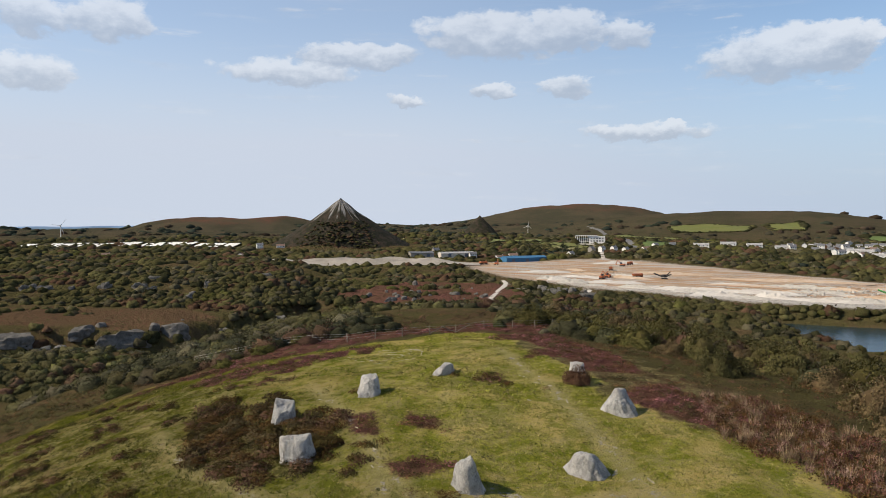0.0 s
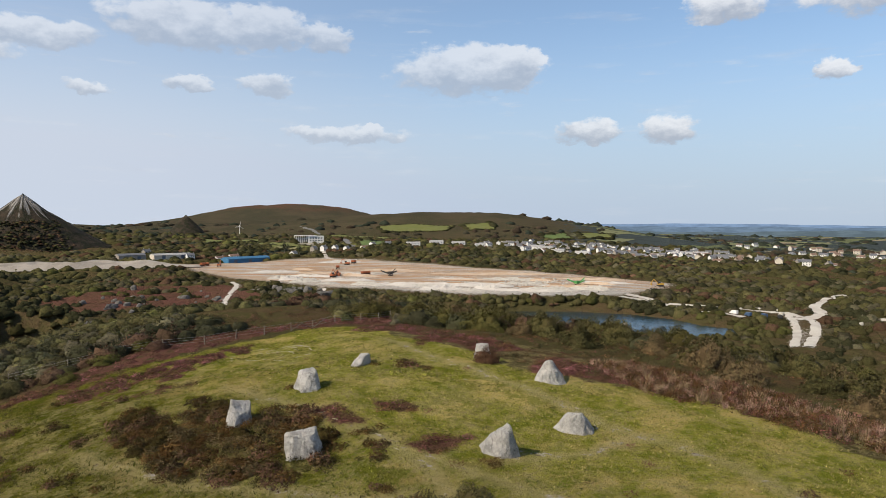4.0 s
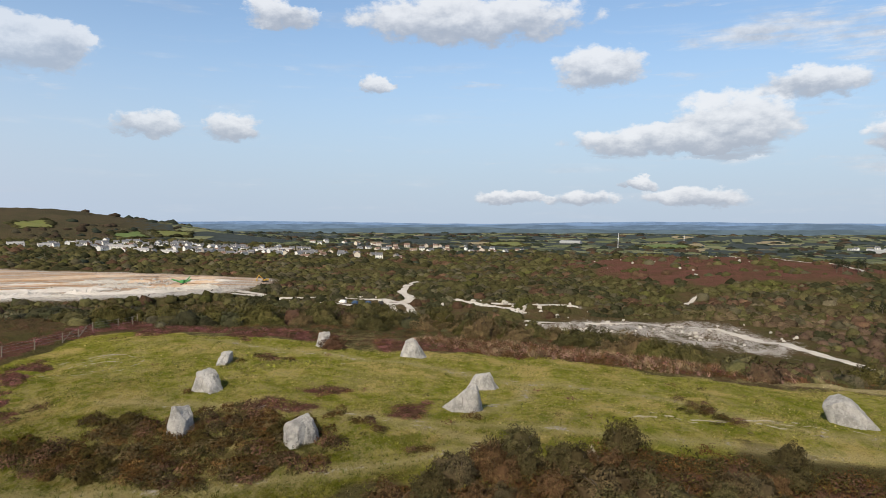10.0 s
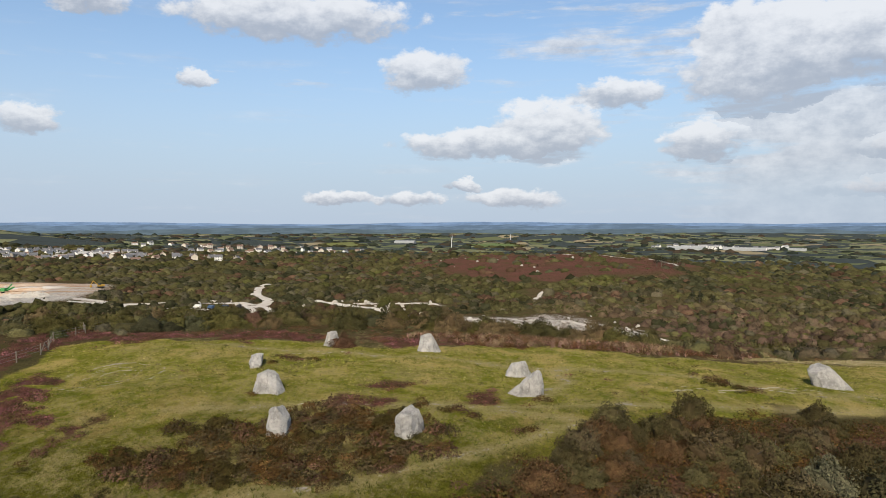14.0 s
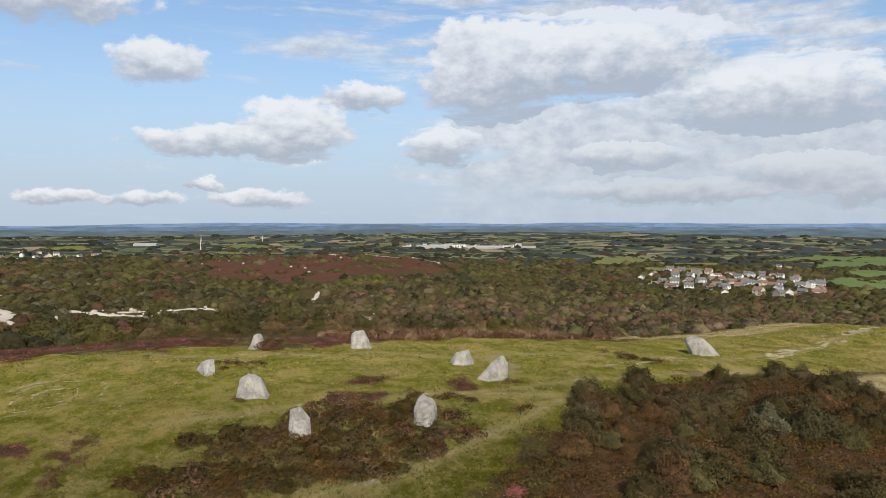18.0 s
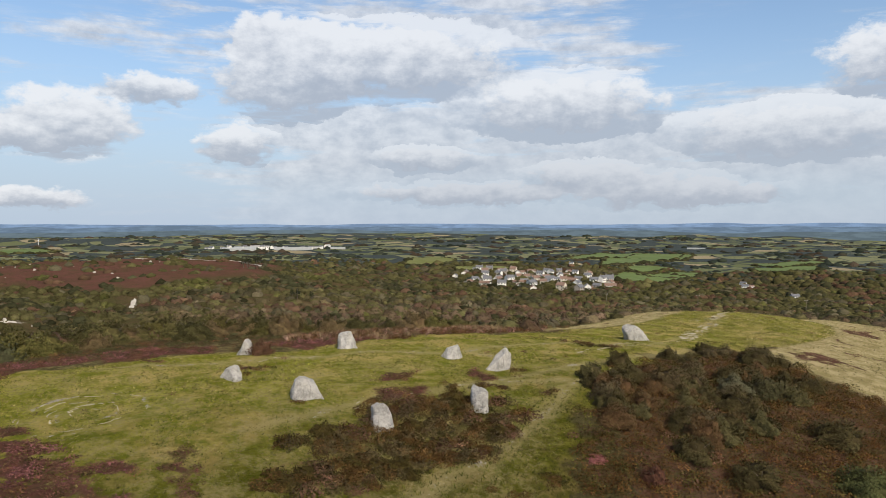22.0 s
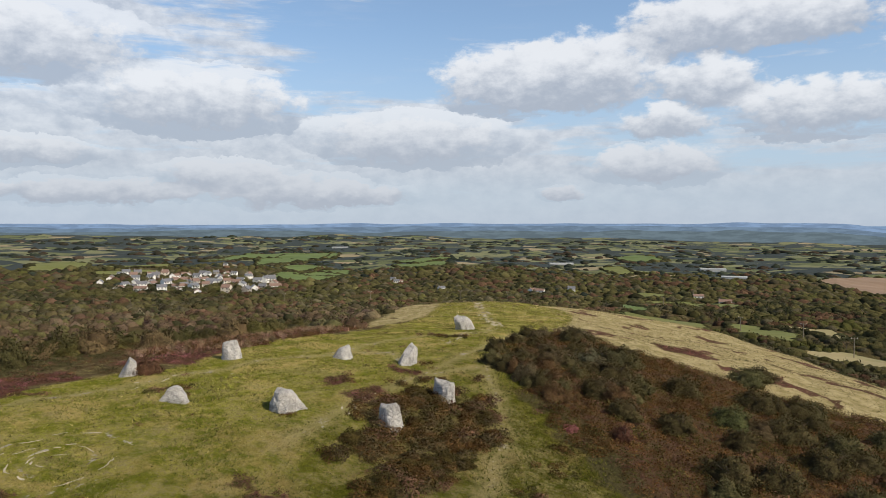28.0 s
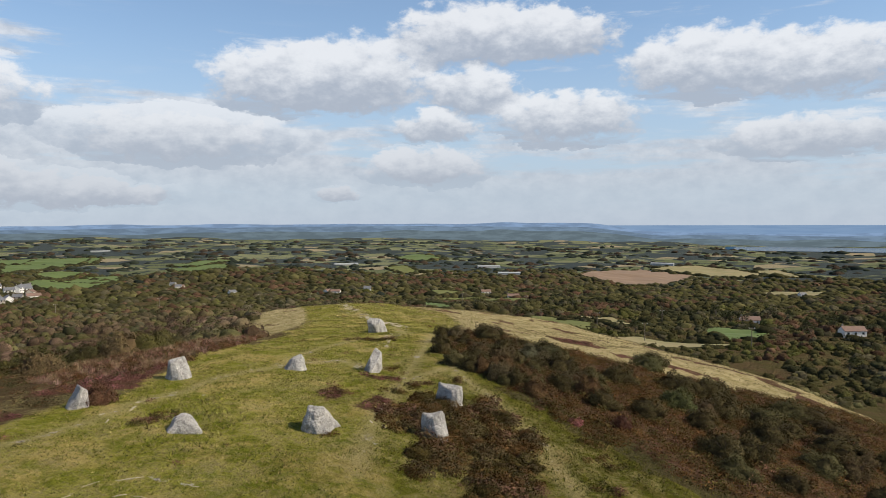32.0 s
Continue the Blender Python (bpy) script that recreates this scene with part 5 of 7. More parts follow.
def crown_mesh(tint, seed, leaf, count, flat=0.85):
    """A crown of single leaves round an inner mass of twigs, darkened for shade, radius 1."""
    tint = (tint[0] * 1.14, tint[1] * 1.10, tint[2] * 0.95)
    key = (tint, seed, count)
    if key not in CROWNS:
        v, f = leaf_cloud(count, seed, flat, leaf, 0.60)
        bv, bf = blob(seed + 3, flat, 3)
        quads = np.c_[bf, bf[:, 2:3]] + len(v)
        verts = np.concatenate([v, bv * [0.56, 0.56, 0.58]])
        # inner mass: leaf tint darkened, standing in for shade between the leaves
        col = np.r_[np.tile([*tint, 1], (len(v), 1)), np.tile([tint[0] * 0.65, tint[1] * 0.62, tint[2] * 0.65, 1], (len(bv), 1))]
        tris = np.concatenate([f[:, :3], f[:, [0, 2, 3]], quads[:, :3]])
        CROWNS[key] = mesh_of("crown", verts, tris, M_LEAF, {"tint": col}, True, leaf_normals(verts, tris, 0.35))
    return CROWNS[key]


def limb(bm, a, b, ra, rb, sides=6):
    """A tapered branch."""
    a, b = Vector(a), Vector(b)
    turn = (b - a).to_track_quat("Z", "Y").to_matrix().to_4x4()
    made = bmesh.ops.create_cone(bm, cap_ends=True, segments=sides, radius1=ra, radius2=rb, depth=(b - a).length)
    bmesh.ops.transform(bm, matrix=Matrix.Translation((a + b) / 2) @ turn, verts=made["verts"])


def stem_mesh(seed):
    key = ("stem", seed)
    if key not in CROWNS:
        bm = bmesh.new()
        bend = 0.4 - 0.3 * seed
        limb(bm, (0.04, 0, -0.2), (0.32, 0, 0.35), 0.035, 0.02)
        limb(bm, (0.32, 0, 0.35), (0.62 * math.cos(bend), 0.62 * math.sin(bend), 0.62), 0.02, 0.006)
        limb(bm, (0.28, 0, 0.30), (0.42, -0.35, 0.58), 0.014, 0.005)
        me = bpy.data.meshes.new("stem")
        bm.to_mesh(me)
        bm.free()
        me.materials.append(M_WOOD)
        CROWNS[key] = me
    return CROWNS[key]


def bush(x, y, wide, tall, tint, label, seed=1, leaf=0.037, count=6000, category="bush"):
    base = new("bush")
    base.matrix_world = pose(x, y, ground_z(x, y) - 0.08, 0, 0, seed * 57) @ Matrix.Diagonal((wide / 2, wide / 2, tall, 1))
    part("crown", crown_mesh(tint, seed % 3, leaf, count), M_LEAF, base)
    part("stem", stem_mesh(seed % 3), M_WOOD, base).rotation_euler.z = seed * 2.1
    return tagged(base, label, category, "bushes on the hill")


THORN, WILLOW, SALLOW, BIRCH = (0.070, 0.059, 0.029), (0.090, 0.084, 0.041), (0.118, 0.116, 0.078), (0.098, 0.048, 0.036)
bush(16.1, 7.4, 3.3, 2.2, (0.119, 0.067, 0.045), "dark russet thorn bush against a standing stone", 1)
bush(-11.6, -19.6, 3.6, 2.4, THORN, "rounded dark evergreen bush at the edge of the turf", 2)
bush(-14, -27.5, 4.6, 2.6, (0.094, 0.072, 0.041), "twiggy brown willow bush with bare tips", 3)
bush(-16, -32, 4.6, 2.8, SALLOW, "silvery grey-green sallow bush in the thicket", 4)
bush(-12.8, -38.6, 5.2, 2.6, THORN, "dark thorn bush at the top of the thicket", 5)
bush(-10, -32.5, 3.8, 2.2, (0.094, 0.072, 0.041), "brown twiggy bush in the thicket", 6)
bush(-17.5, -43, 4.4, 2.4, THORN, "dark spreading bush in the thicket", 7)
bush(-32.4, -49.6, 6.4, 3.0, (0.101, 0.101, 0.048), "round olive bush alone in the bracken", 8)
bush(-20.5, -19, 4.6, 2.6, THORN, "dark olive bush above the bracken", 9)
bush(-23.5, -25, 4.0, 2.4, WILLOW, "olive willow bush above the bracken", 10)
bush(-29, -16, 4.8, 2.6, THORN, "dark thorn bush on the slope", 11)
bush(-33, -24, 5.6, 3.0, (0.081, 0.090, 0.039), "wide olive bush on the slope", 12)
bush(-38, -12, 5.4, 3.0, THORN, "dark gorse bush low on the slope", 13)
bush(-43, -28, 6.2, 3.2, WILLOW, "grey-green willow low on the slope", 14)
bush(-40, -40, 5.4, 2.6, (0.087, 0.081, 0.042), "brownish bush in the bracken", 15)
bush(-35, -4, 4.6, 2.4, WILLOW, "grey willow bush beside the grassy track", 16)
bush(-26, -8, 2.6, 2.2, BIRCH, "slight reddish birch sapling in the thicket", 17, 0.05, 1800)
bush(-21.8, -6.4, 1.9, 0.8, LING_PINK, "bright pink heather cushion beside the track", 18, 0.07, 1800)
bush(-17.4, 40.4, 3.4, 1.5, BRIGHT, "bright yellow-green gorse bush by the fence", 19)
bush(-12.5, 44.5, 4.4, 1.7, BRIGHT, "yellow-green gorse bush by the fence", 20)
bush(-7.5, 47, 3.6, 1.6, BRIGHT, "yellow-green gorse bush behind the fence", 21)
bush(-24, 46, 5.2, 2.2, WILLOW, "grey-green willow bush below the fence", 22)
bush(-31, 45, 4.8, 2.0, (0.084, 0.092, 0.036), "olive bush on the north slope", 23)
bush(21.5, 44.8, 2.8, 1.9, (0.078, 0.088, 0.040), "olive willow bush at the fence corner", 24)
bush(31, 50, 3.4, 1.5, BRIGHT, "bright gorse beyond the fence", 25)
bush(-43, 22, 3.4, 1.8, THORN, "dark gorse bush at the edge of the turf", 26)
for i, (x, y, wide, tall, tint, label) in enumerate(((-37.8, -26, 6.4, 3.2, THORN, "dark spreading thorn on the bracken slope"), (-41.5, -20, 6.0, 3.0, THORN, "dark thorn above the bracken"), (-45, -15, 5.6, 2.8, WILLOW, "olive willow low on the slope"),
        (-24.5, -14.5, 4.2, 2.4, THORN, "dark evergreen bush beside the grassy track"), (-33.6, -54, 6.0, 2.6, THORN, "low dark bush at the edge of the pale grass"), (-13.4, -25, 5.4, 3.0, (0.094, 0.072, 0.041), "broad twiggy brown willow"),
        (-27, -31, 6.0, 3.0, THORN, "wide dark bush in the thicket"), (-20, -27, 5.6, 3.0, (0.070, 0.058, 0.029), "brown-olive bush in the thicket"), (-17.5, -35.5, 6.4, 3.2, (0.070, 0.066, 0.036), "broad grey-brown willow at the top of the thicket"),
        (-9.4, -46, 5.6, 2.9, THORN, "dark rounded bush beside the ridge path"), (-10.8, -17.4, 3.4, 2.2, THORN, "dark bush at the corner of the turf"), (-50, -24, 6.0, 3.0, THORN, "dark bush low in the bracken"), (-48, -36, 6.4, 3.0, WILLOW, "olive willow low in the bracken"))):
    bush(x, y, wide, tall, tint, label, i)
rng = random.Random(16)
for i, (bx, by) in enumerate(list(zip(*in_poly(GORSE_BED, 0.16, 143)))[:52]):
    # the gorse mounds among the stones
    size = rng.uniform(1.3, 2.8)
    tint, label = rng.choice([((0.060, 0.048, 0.017), "dark spiny gorse mound among the stones"), ((0.098, 0.056, 0.021), "brown dying gorse mound among the stones"), ((0.070, 0.055, 0.020), "olive-brown gorse mound among the stones")])
    if min(math.hypot(bx - sx, by - sy) for sx, sy in ((-11.4, 6.8), (-10.7, -3.2), (-3.6, 10))) > 1.1 + size / 2:
        bush(float(bx), float(by), size, size * rng.uniform(0.34, 0.50), tint, label, i, 0.055, 2600, "gorse")
THICKET = [(-10, -16.5), (-6.5, -22), (-4, -33), (-1.5, -50), (-11, -52), (-19, -40), (-25, -18), (-18, -12.5)]
rng = random.Random(15)
for i, (bx, by) in enumerate(list(zip(*in_poly(THICKET, 0.11, 141)))[:56]):
    # the dense thicket along the top of the western slope
    size = rng.uniform(2.2, 4.4)
    tint, label = rng.choice([(THORN, "dark evergreen bush in the hilltop thicket"), ((0.100, 0.082, 0.050), "twiggy grey-brown willow in the thicket"), ((0.096, 0.087, 0.043), "olive-grey bush in the thicket"), ((0.112, 0.070, 0.038), "rusty brown bush in the thicket")])
    bush(float(bx), float(by), size, size * rng.uniform(0.55, 0.78), tint, label, i, 0.037, 6000)
rng = random.Random(14)
for i in range(34):
    # the dark thicket low on the western slope
    bx, by = rng.uniform(-68, -34), rng.uniform(-40, -3)
    size = rng.uniform(3.6, 6.2)
    bush(bx, by, size, size * rng.uniform(0.4, 0.6), rng.choice([THORN, THORN, (0.070, 0.058, 0.029), (0.094, 0.072, 0.041)]), "dark thorn and bramble bush in the western thicket", i, 0.037, 6000)
rng = random.Random(4)
for i in range(130):
    # willows and gorse along the east brow
    k = i / 129
    bx, by = 30 + 8 * math.sin(3 * k) + rng.uniform(-3, 24), 58 - 122 * k + rng.uniform(-4, 4)
    if by < -34:
        bx += 6 + (-34 - by) * 0.5
    size = rng.uniform(4.0, 7.4)
    tint = rng.choice([(0.100, 0.092, 0.040), (0.104, 0.098, 0.036), (0.088, 0.080, 0.030), (0.066, 0.062, 0.028), (0.140, 0.105, 0.060)])
    bush(bx, by, size, size * rng.uniform(0.48, 0.70), tint, "leafy willow and gorse bush on the brow of the hill", i, 0.037, 6000)


# ---- the fence at the north brow ----
M_POST = varied(rgb(0.16, 0.135, 0.105), rgb(0.23, 0.20, 0.16), 5.0, 0.9, bump=0.01, name="weathered_timber")
M_WIRE = material("wire", rgb(0.30, 0.30, 0.30), 0.5, metal=0.8)


def fence(points):
    base = new("fence")
    base.location = (*points[0], ground_z(*points[0]))
    at = []
    bm = bmesh.new()
    limb(bm, (0, 0, -0.4), (0, 0, 1.25), 0.075, 0.065, 8)
    post_me = bpy.data.meshes.new("post")
    bm.to_mesh(post_me)
    bm.free()
    post_me.materials.append(M_POST)
    for i, (x, y) in enumerate(points):
        z = ground_z(x, y)
        ob = part("post", post_me, M_POST, base)
        ob.matrix_local = base.matrix_basis.inverted() @ pose(x, y, z, 3 * math.sin(i * 2.1), 3 * math.cos(i * 1.7), i * 40)
        at.append(Vector((x, y, z)) - base.location)
    for h in (0.45, 0.8, 1.12):
        for a, b in zip(at, at[1:]):
            bm = bmesh.new()
            limb(bm, a + Vector((0, 0, h)), b + Vector((0, 0, h)), 0.009, 0.009, 4)
            part("wire", bm, M_WIRE, base, "thin fence wire")
    for a, b in ((at[7], at[8]), (at[8], at[7]), (at[8], at[9])):
        bm = bmesh.new()
        limb(bm, a + Vector((0, 0, 0.15)), a + (b - a) * 0.55 + Vector((0, 0, 1.05)), 0.055, 0.05, 6)
        part("brace", bm, M_POST, base, "slanting timber brace")
    return tagged(base, "timber post and wire fence along the brow", "fence")


fence([(-22, 51), (-16, 48.6), (-10, 46.5), (-6, 44), (-1.6, 41.3), (2, 40), (5.6, 39.3), (9.4, 39.2), (13.6, 41), (18.7, 43.6), (23, 43.4), (27, 44.4), (31, 47), (36, 52)])


# ---- fields and hedges ----
FIELD_MATS = {
    "pasture": varied(rgb(0.145, 0.155, 0.040), rgb(0.120, 0.140, 0.034), 0.02, 0.95, rgb(0.17, 0.16, 0.05), name="pasture"),
    "lush": varied(rgb(0.112, 0.158, 0.040), rgb(0.092, 0.138, 0.036), 0.02, 0.95, rgb(0.125, 0.15, 0.05), name="lush_grass"),
    "ploughed": varied(rgb(0.26, 0.175, 0.115), rgb(0.22, 0.15, 0.10), 0.03, 0.95, rgb(0.28, 0.20, 0.13), name="ploughed_earth"),
    "stubble": varied(rgb(0.29, 0.24, 0.115), rgb(0.22, 0.20, 0.085), 0.03, 0.95, rgb(0.32, 0.26, 0.14), name="stubble")}
FIELD_LABELS = {"pasture": "olive-green grazed field with hedges round it", "lush": "bright green meadow between hedges",
                "ploughed": "brown ploughed field on a slope", "stubble": "straw-coloured stubble field"}
hedge_rows, trees_at = [], []


def lay_field(kind, corners):
    """A field draped on the land, a hand above it, with a hedge round it."""
    p = np.array(corners, float)
    p = p.mean(0) + (p - p.mean(0)) * 0.97
    step = max(6.0, np.ptp(p, 0).max() / 26)
    gx, gy = np.arange(p[:, 0].min(), p[:, 0].max() + step, step), np.arange(p[:, 1].min(), p[:, 1].max() + step, step)
    bm = bmesh.new()
    bm.faces.new([bm.verts.new((a, b, 0)) for a, b in p])
    for v in gx:
        bmesh.ops.bisect_plane(bm, geom=bm.verts[:] + bm.edges[:] + bm.faces[:], plane_co=(v, 0, 0), plane_no=(1, 0, 0))
    for v in gy:
        bmesh.ops.bisect_plane(bm, geom=bm.verts[:] + bm.edges[:] + bm.faces[:], plane_co=(0, v, 0), plane_no=(0, 1, 0))
    co = np.array([v.co for v in bm.verts])
    lift = 0.5 + np.hypot(*p.mean(0)) / 900
    z = height(co[:, 0], co[:, 1]) + lift
    for v, h in zip(bm.verts, z):
        v.co.z = h
    for face in bm.faces:
        if face.normal.z < 0:
            face.normal_flip()
    me = bpy.data.meshes.new("field")
    bm.to_mesh(me)
    bm.free()
    me.materials.append(FIELD_MATS[kind])
    tagged(new("field", me), FIELD_LABELS[kind], "field", kind="structure")
    rng = np.random.RandomState(int(abs(p[0, 0])) % 1000)
    gap = 2.2 + np.hypot(*p.mean(0)) / 330
    for a, b in zip(p, np.roll(p, -1, 0)):
        k = np.arange(0, 1, gap / np.linalg.norm(b - a))[:, None]
        q = a + (b - a) * k + rng.normal(scale=0.7, size=(len(k), 2))
        size = gap * rng.uniform(0.6, 1.05, len(q)) * np.where(rng.rand(len(q)) < 0.10, 1.8, 1.0)
        hedge_rows.append(np.c_[q, height(q[:, 0], q[:, 1]) - 0.2, size, size * rng.uniform(0.6, 0.9, len(q)), tints(len(q), [DARK, OLIVE], [0.7, 0.3], 5)])


for kind, corners in FIELDS:
    lay_field(kind, corners)
scatter("hedges", FAR_BLOBS, np.concatenate(hedge_rows), M_CLUMP, "dark hedges and hedgerow trees between the fields", "hedge", True)


def build_woods():
    """Woods and copses of the low country, clump by clump."""
    rng = np.random.RandomState(9)
    count = 16000
    r = 650 * (3900 / 650) ** rng.rand(count)
    a = np.radians(rng.uniform(-30, 215, count))
    x, y = r * np.sin(a), r * np.cos(a)
    turf, straw, heath, bare, fld, sea = covers(x, y)
    keep = free_land(x, y) & ((height(x, y) < 22) | (x > y)) & (waves(x, y, 420, 21) + 0.5 * waves(x, y, 90, 22) > 0.12) & (bare < 0.2) & (sea < 0.2) & (heath < 0.3) & (np.hypot(x - 96, y - 880) > 120)
    x, y, r = x[keep], y[keep], r[keep]
    size = np.clip(0.0065 * r, 5, 20) * rng.uniform(0.5, 1.3, len(r))
    brown = waves(x, y, 300, 23) > 0.1
    col = np.where(brown[:, None], tints(len(r), [(0.080, 0.060, 0.042), (0.060, 0.055, 0.038)], [0.5, 0.5], 3, 0.15), tints(len(r), [(0.042, 0.052, 0.040), (0.056, 0.067, 0.046)], [0.6, 0.4], 4, 0.15))
    scatter("woods", FAR_BLOBS, np.c_[x, y, height(x, y) - 1, size, np.minimum(size, 13) * rng.uniform(0.6, 1.0, len(r)), col], M_CLUMP, "dark autumn woods and copses across the low country", "woods", True)


build_woods()


def build_belts():
    """Belts of dark trees below the hill fields and round the northern farms."""
    rng = np.random.RandomState(27)
    a, r = np.radians(rng.uniform(27, 50, 1500)), rng.uniform(840, 1330, 1500)
    x, y = r * np.sin(a), r * np.cos(a)
    keep = free_land(x, y) & (waves(x, y, 210, 28) + 0.4 * waves(x, y, 60, 29) > 0.1)
    x, y = x[keep], y[keep]
    size = rng.uniform(3.0, 6.5, len(x))
    scatter("tree_belt", FAR_BLOBS, np.c_[x, y, height(x, y) - 0.5, size, size * rng.uniform(0.9, 1.4, len(x)), tints(len(x), [DARK, OLIVE, RUST], [0.55, 0.3, 0.15], 30)], M_CLUMP, "belt of dark trees below the hill fields", "trees", True)


build_belts()

# ---- the blue distance, haze put into glowing colours ----
def hazed_hills(distance, base, rise, seed, colour):
    """A plain ridge far behind everything, its haze put into an emitted colour."""
    m = bpy.data.materials.new("hazed_hills")
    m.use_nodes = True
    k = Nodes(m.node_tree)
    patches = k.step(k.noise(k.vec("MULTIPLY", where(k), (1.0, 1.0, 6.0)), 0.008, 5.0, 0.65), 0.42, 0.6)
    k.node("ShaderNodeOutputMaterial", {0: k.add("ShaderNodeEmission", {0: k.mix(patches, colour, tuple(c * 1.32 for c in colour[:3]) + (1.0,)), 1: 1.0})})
    a = np.radians(np.arange(-40, 225, 0.25))
    x, y = distance * np.sin(a), distance * np.cos(a)
    top = base + rise * (0.5 * waves(x, y, 2600, seed) + 0.25 * waves(x, y, 700, seed + 1, 2))
    top = top - 60 * smooth(180, 188, np.degrees(a))
    low = np.full(len(a), -170.0)
    verts = np.concatenate([np.c_[x, y, low], np.c_[x, y, top], np.c_[x * 1.01, y * 1.01, top - 3], np.c_[x * 1.01, y * 1.01, low]])
    c, i = len(a), np.arange(len(a) - 1)
    quads = np.concatenate([np.c_[i + k * c, i + 1 + k * c, i + 1 + (k + 1) * c, i + (k + 1) * c] for k in range(3)])
    tagged(new("backdrop", mesh_of("backdrop", verts, quads, m)), "hills along the horizon, glowing blue-grey for haze", "hills", kind="structure")


hazed_hills(4250, -34, 26, 61, rgb(0.115, 0.155, 0.180))
hazed_hills(4560, -14, 20, 64, rgb(0.140, 0.200, 0.275))
hazed_hills(4830, 0, 16, 67, rgb(0.185, 0.270, 0.410))

# the sea on the southern skyline: a glowing strip, daylight put into its colour
bearing = np.radians(np.arange(183, 226, 0.5))
verts = np.concatenate([np.c_[4940 * np.sin(bearing), 4940 * np.cos(bearing), np.full(len(bearing), h)] for h in (-170.0, -13.0)])
i = np.arange(len(bearing) - 1)
m = bpy.data.materials.new("glowing_sea")
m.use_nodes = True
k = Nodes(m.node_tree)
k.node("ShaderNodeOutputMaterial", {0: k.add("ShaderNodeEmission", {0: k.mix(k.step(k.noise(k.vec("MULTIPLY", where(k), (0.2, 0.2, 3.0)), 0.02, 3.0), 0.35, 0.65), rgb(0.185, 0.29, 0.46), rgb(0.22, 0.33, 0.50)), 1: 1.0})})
tagged(new("backdrop", mesh_of("backdrop", verts, np.c_[i, i + 1, i + 1 + len(bearing), i + len(bearing)], m)), "blue sea along the southern horizon, daylight put in as a glow", "sea", kind="structure")


bearing = np.radians(np.arange(190.5, 216, 0.5))
verts = np.concatenate([np.c_[far * np.sin(bearing), far * np.cos(bearing), np.full(len(bearing), -120.5)] for far in (3440.0, 3985.0)])
i = np.arange(len(bearing) - 1)
tagged(new("water", mesh_of("water", verts, np.c_[i, i + len(bearing), i + 1 + len(bearing), i + 1], M_WATER)), "pale blue water of the far inlet", "water", kind="structure")


# ---- trees that stand by themselves ----
def tree_crown(seed, tint, shape, leaf, count):
    """A crown of several leafy masses round the ends of the limbs; total height 1, trunk included."""
    key = ("tree", seed, tint, shape)
    if key not in CROWNS:
        rng = np.random.RandomState(seed + 90)
        vs, fs, base = [], [], 0
        for lobe in range(11):
            v, f = leaf_cloud(count // 11, seed * 13 + lobe, 1.0, leaf * 3.2, 0.5)
            a = rng.uniform(0, 6.283)
            if shape == "pine":
                h = 0.34 + 0.055 * lobe
                at, size = np.array([math.cos(a) * 0.05, math.sin(a) * 0.05, h]), 0.30 * (1.06 - h) / 0.72 + 0.03
            else:
                ring = 0.0 if lobe == 0 else rng.uniform(0.16, 0.30)
                at, size = np.array([math.cos(a) * ring, math.sin(a) * ring, rng.uniform(0.40, 0.72)]), rng.uniform(0.17, 0.25)
            v = v.copy()
            v[rng.rand(len(v) // 4).repeat(4) < 0.4] *= [1, 1, -0.7]
            vs.append(v * size + at)
            fs.append(f + base)
            base += len(v)
        v = np.concatenate(vs)
        CROWNS[key] = mesh_of("crown", v, np.concatenate(fs), M_LEAF, {"tint": np.tile([*tint, 1.0], (len(v), 1))})
    return CROWNS[key]


def tree_trunk(pine):
    key = ("trunk", pine)
    if key not in CROWNS:
        bm = bmesh.new()
        limb(bm, (0, 0, -0.05), (0.01, 0, 0.30), 0.030, 0.022, 8)
        limb(bm, (0.01, 0, 0.30), (0, 0.01, 0.95 if pine else 0.62), 0.022, 0.006, 7)
        me = bpy.data.meshes.new("trunk")
        bm.to_mesh(me)
        bm.free()
        me.materials.append(M_WOOD)
        bm = bmesh.new()
        limb(bm, (0, 0, 0.28), (0.14, 0, 0.46), 0.013, 0.008, 5)
        limb(bm, (0.14, 0, 0.46), (0.24, 0.03, 0.62), 0.008, 0.003, 5)
        arm = bpy.data.meshes.new("limb")
        bm.to_mesh(arm)
        bm.free()
        arm.materials.append(M_WOOD)
        CROWNS[key] = (me, arm)
    return CROWNS[key]


def tree(x, y, tall, kind, seed):
    tint, shape, label = TREES[kind]
    base = new("tree")
    base.matrix_world = pose(x, y, ground_z(x, y), 0, 0, seed * 71) @ Matrix.Diagonal((tall, tall, tall, 1))
    trunk, arm = tree_trunk(shape == "pine")
    part("trunk", trunk, M_WOOD, base)
    for n_arm in range(4):
        part("limb", arm, M_WOOD, base).rotation_euler.z = n_arm * 1.6 + seed
    part("crown", tree_crown(seed % 3, tint, shape, 0.045, 560), M_LEAF, base)
    return tagged(base, label, "tree", "trees of the low country")


TREES = {"oak": ((0.052, 0.058, 0.024), "round", "spreading dark green oak in the hedgerow"), "brown": ((0.090, 0.062, 0.036), "round", "round tree turning brown in autumn"),
         "birch": ((0.080, 0.048, 0.040), "round", "reddish bare-twigged birch among the scrub"), "pine": ((0.026, 0.034, 0.018), "pine", "dark pointed pine standing above the scrub")}
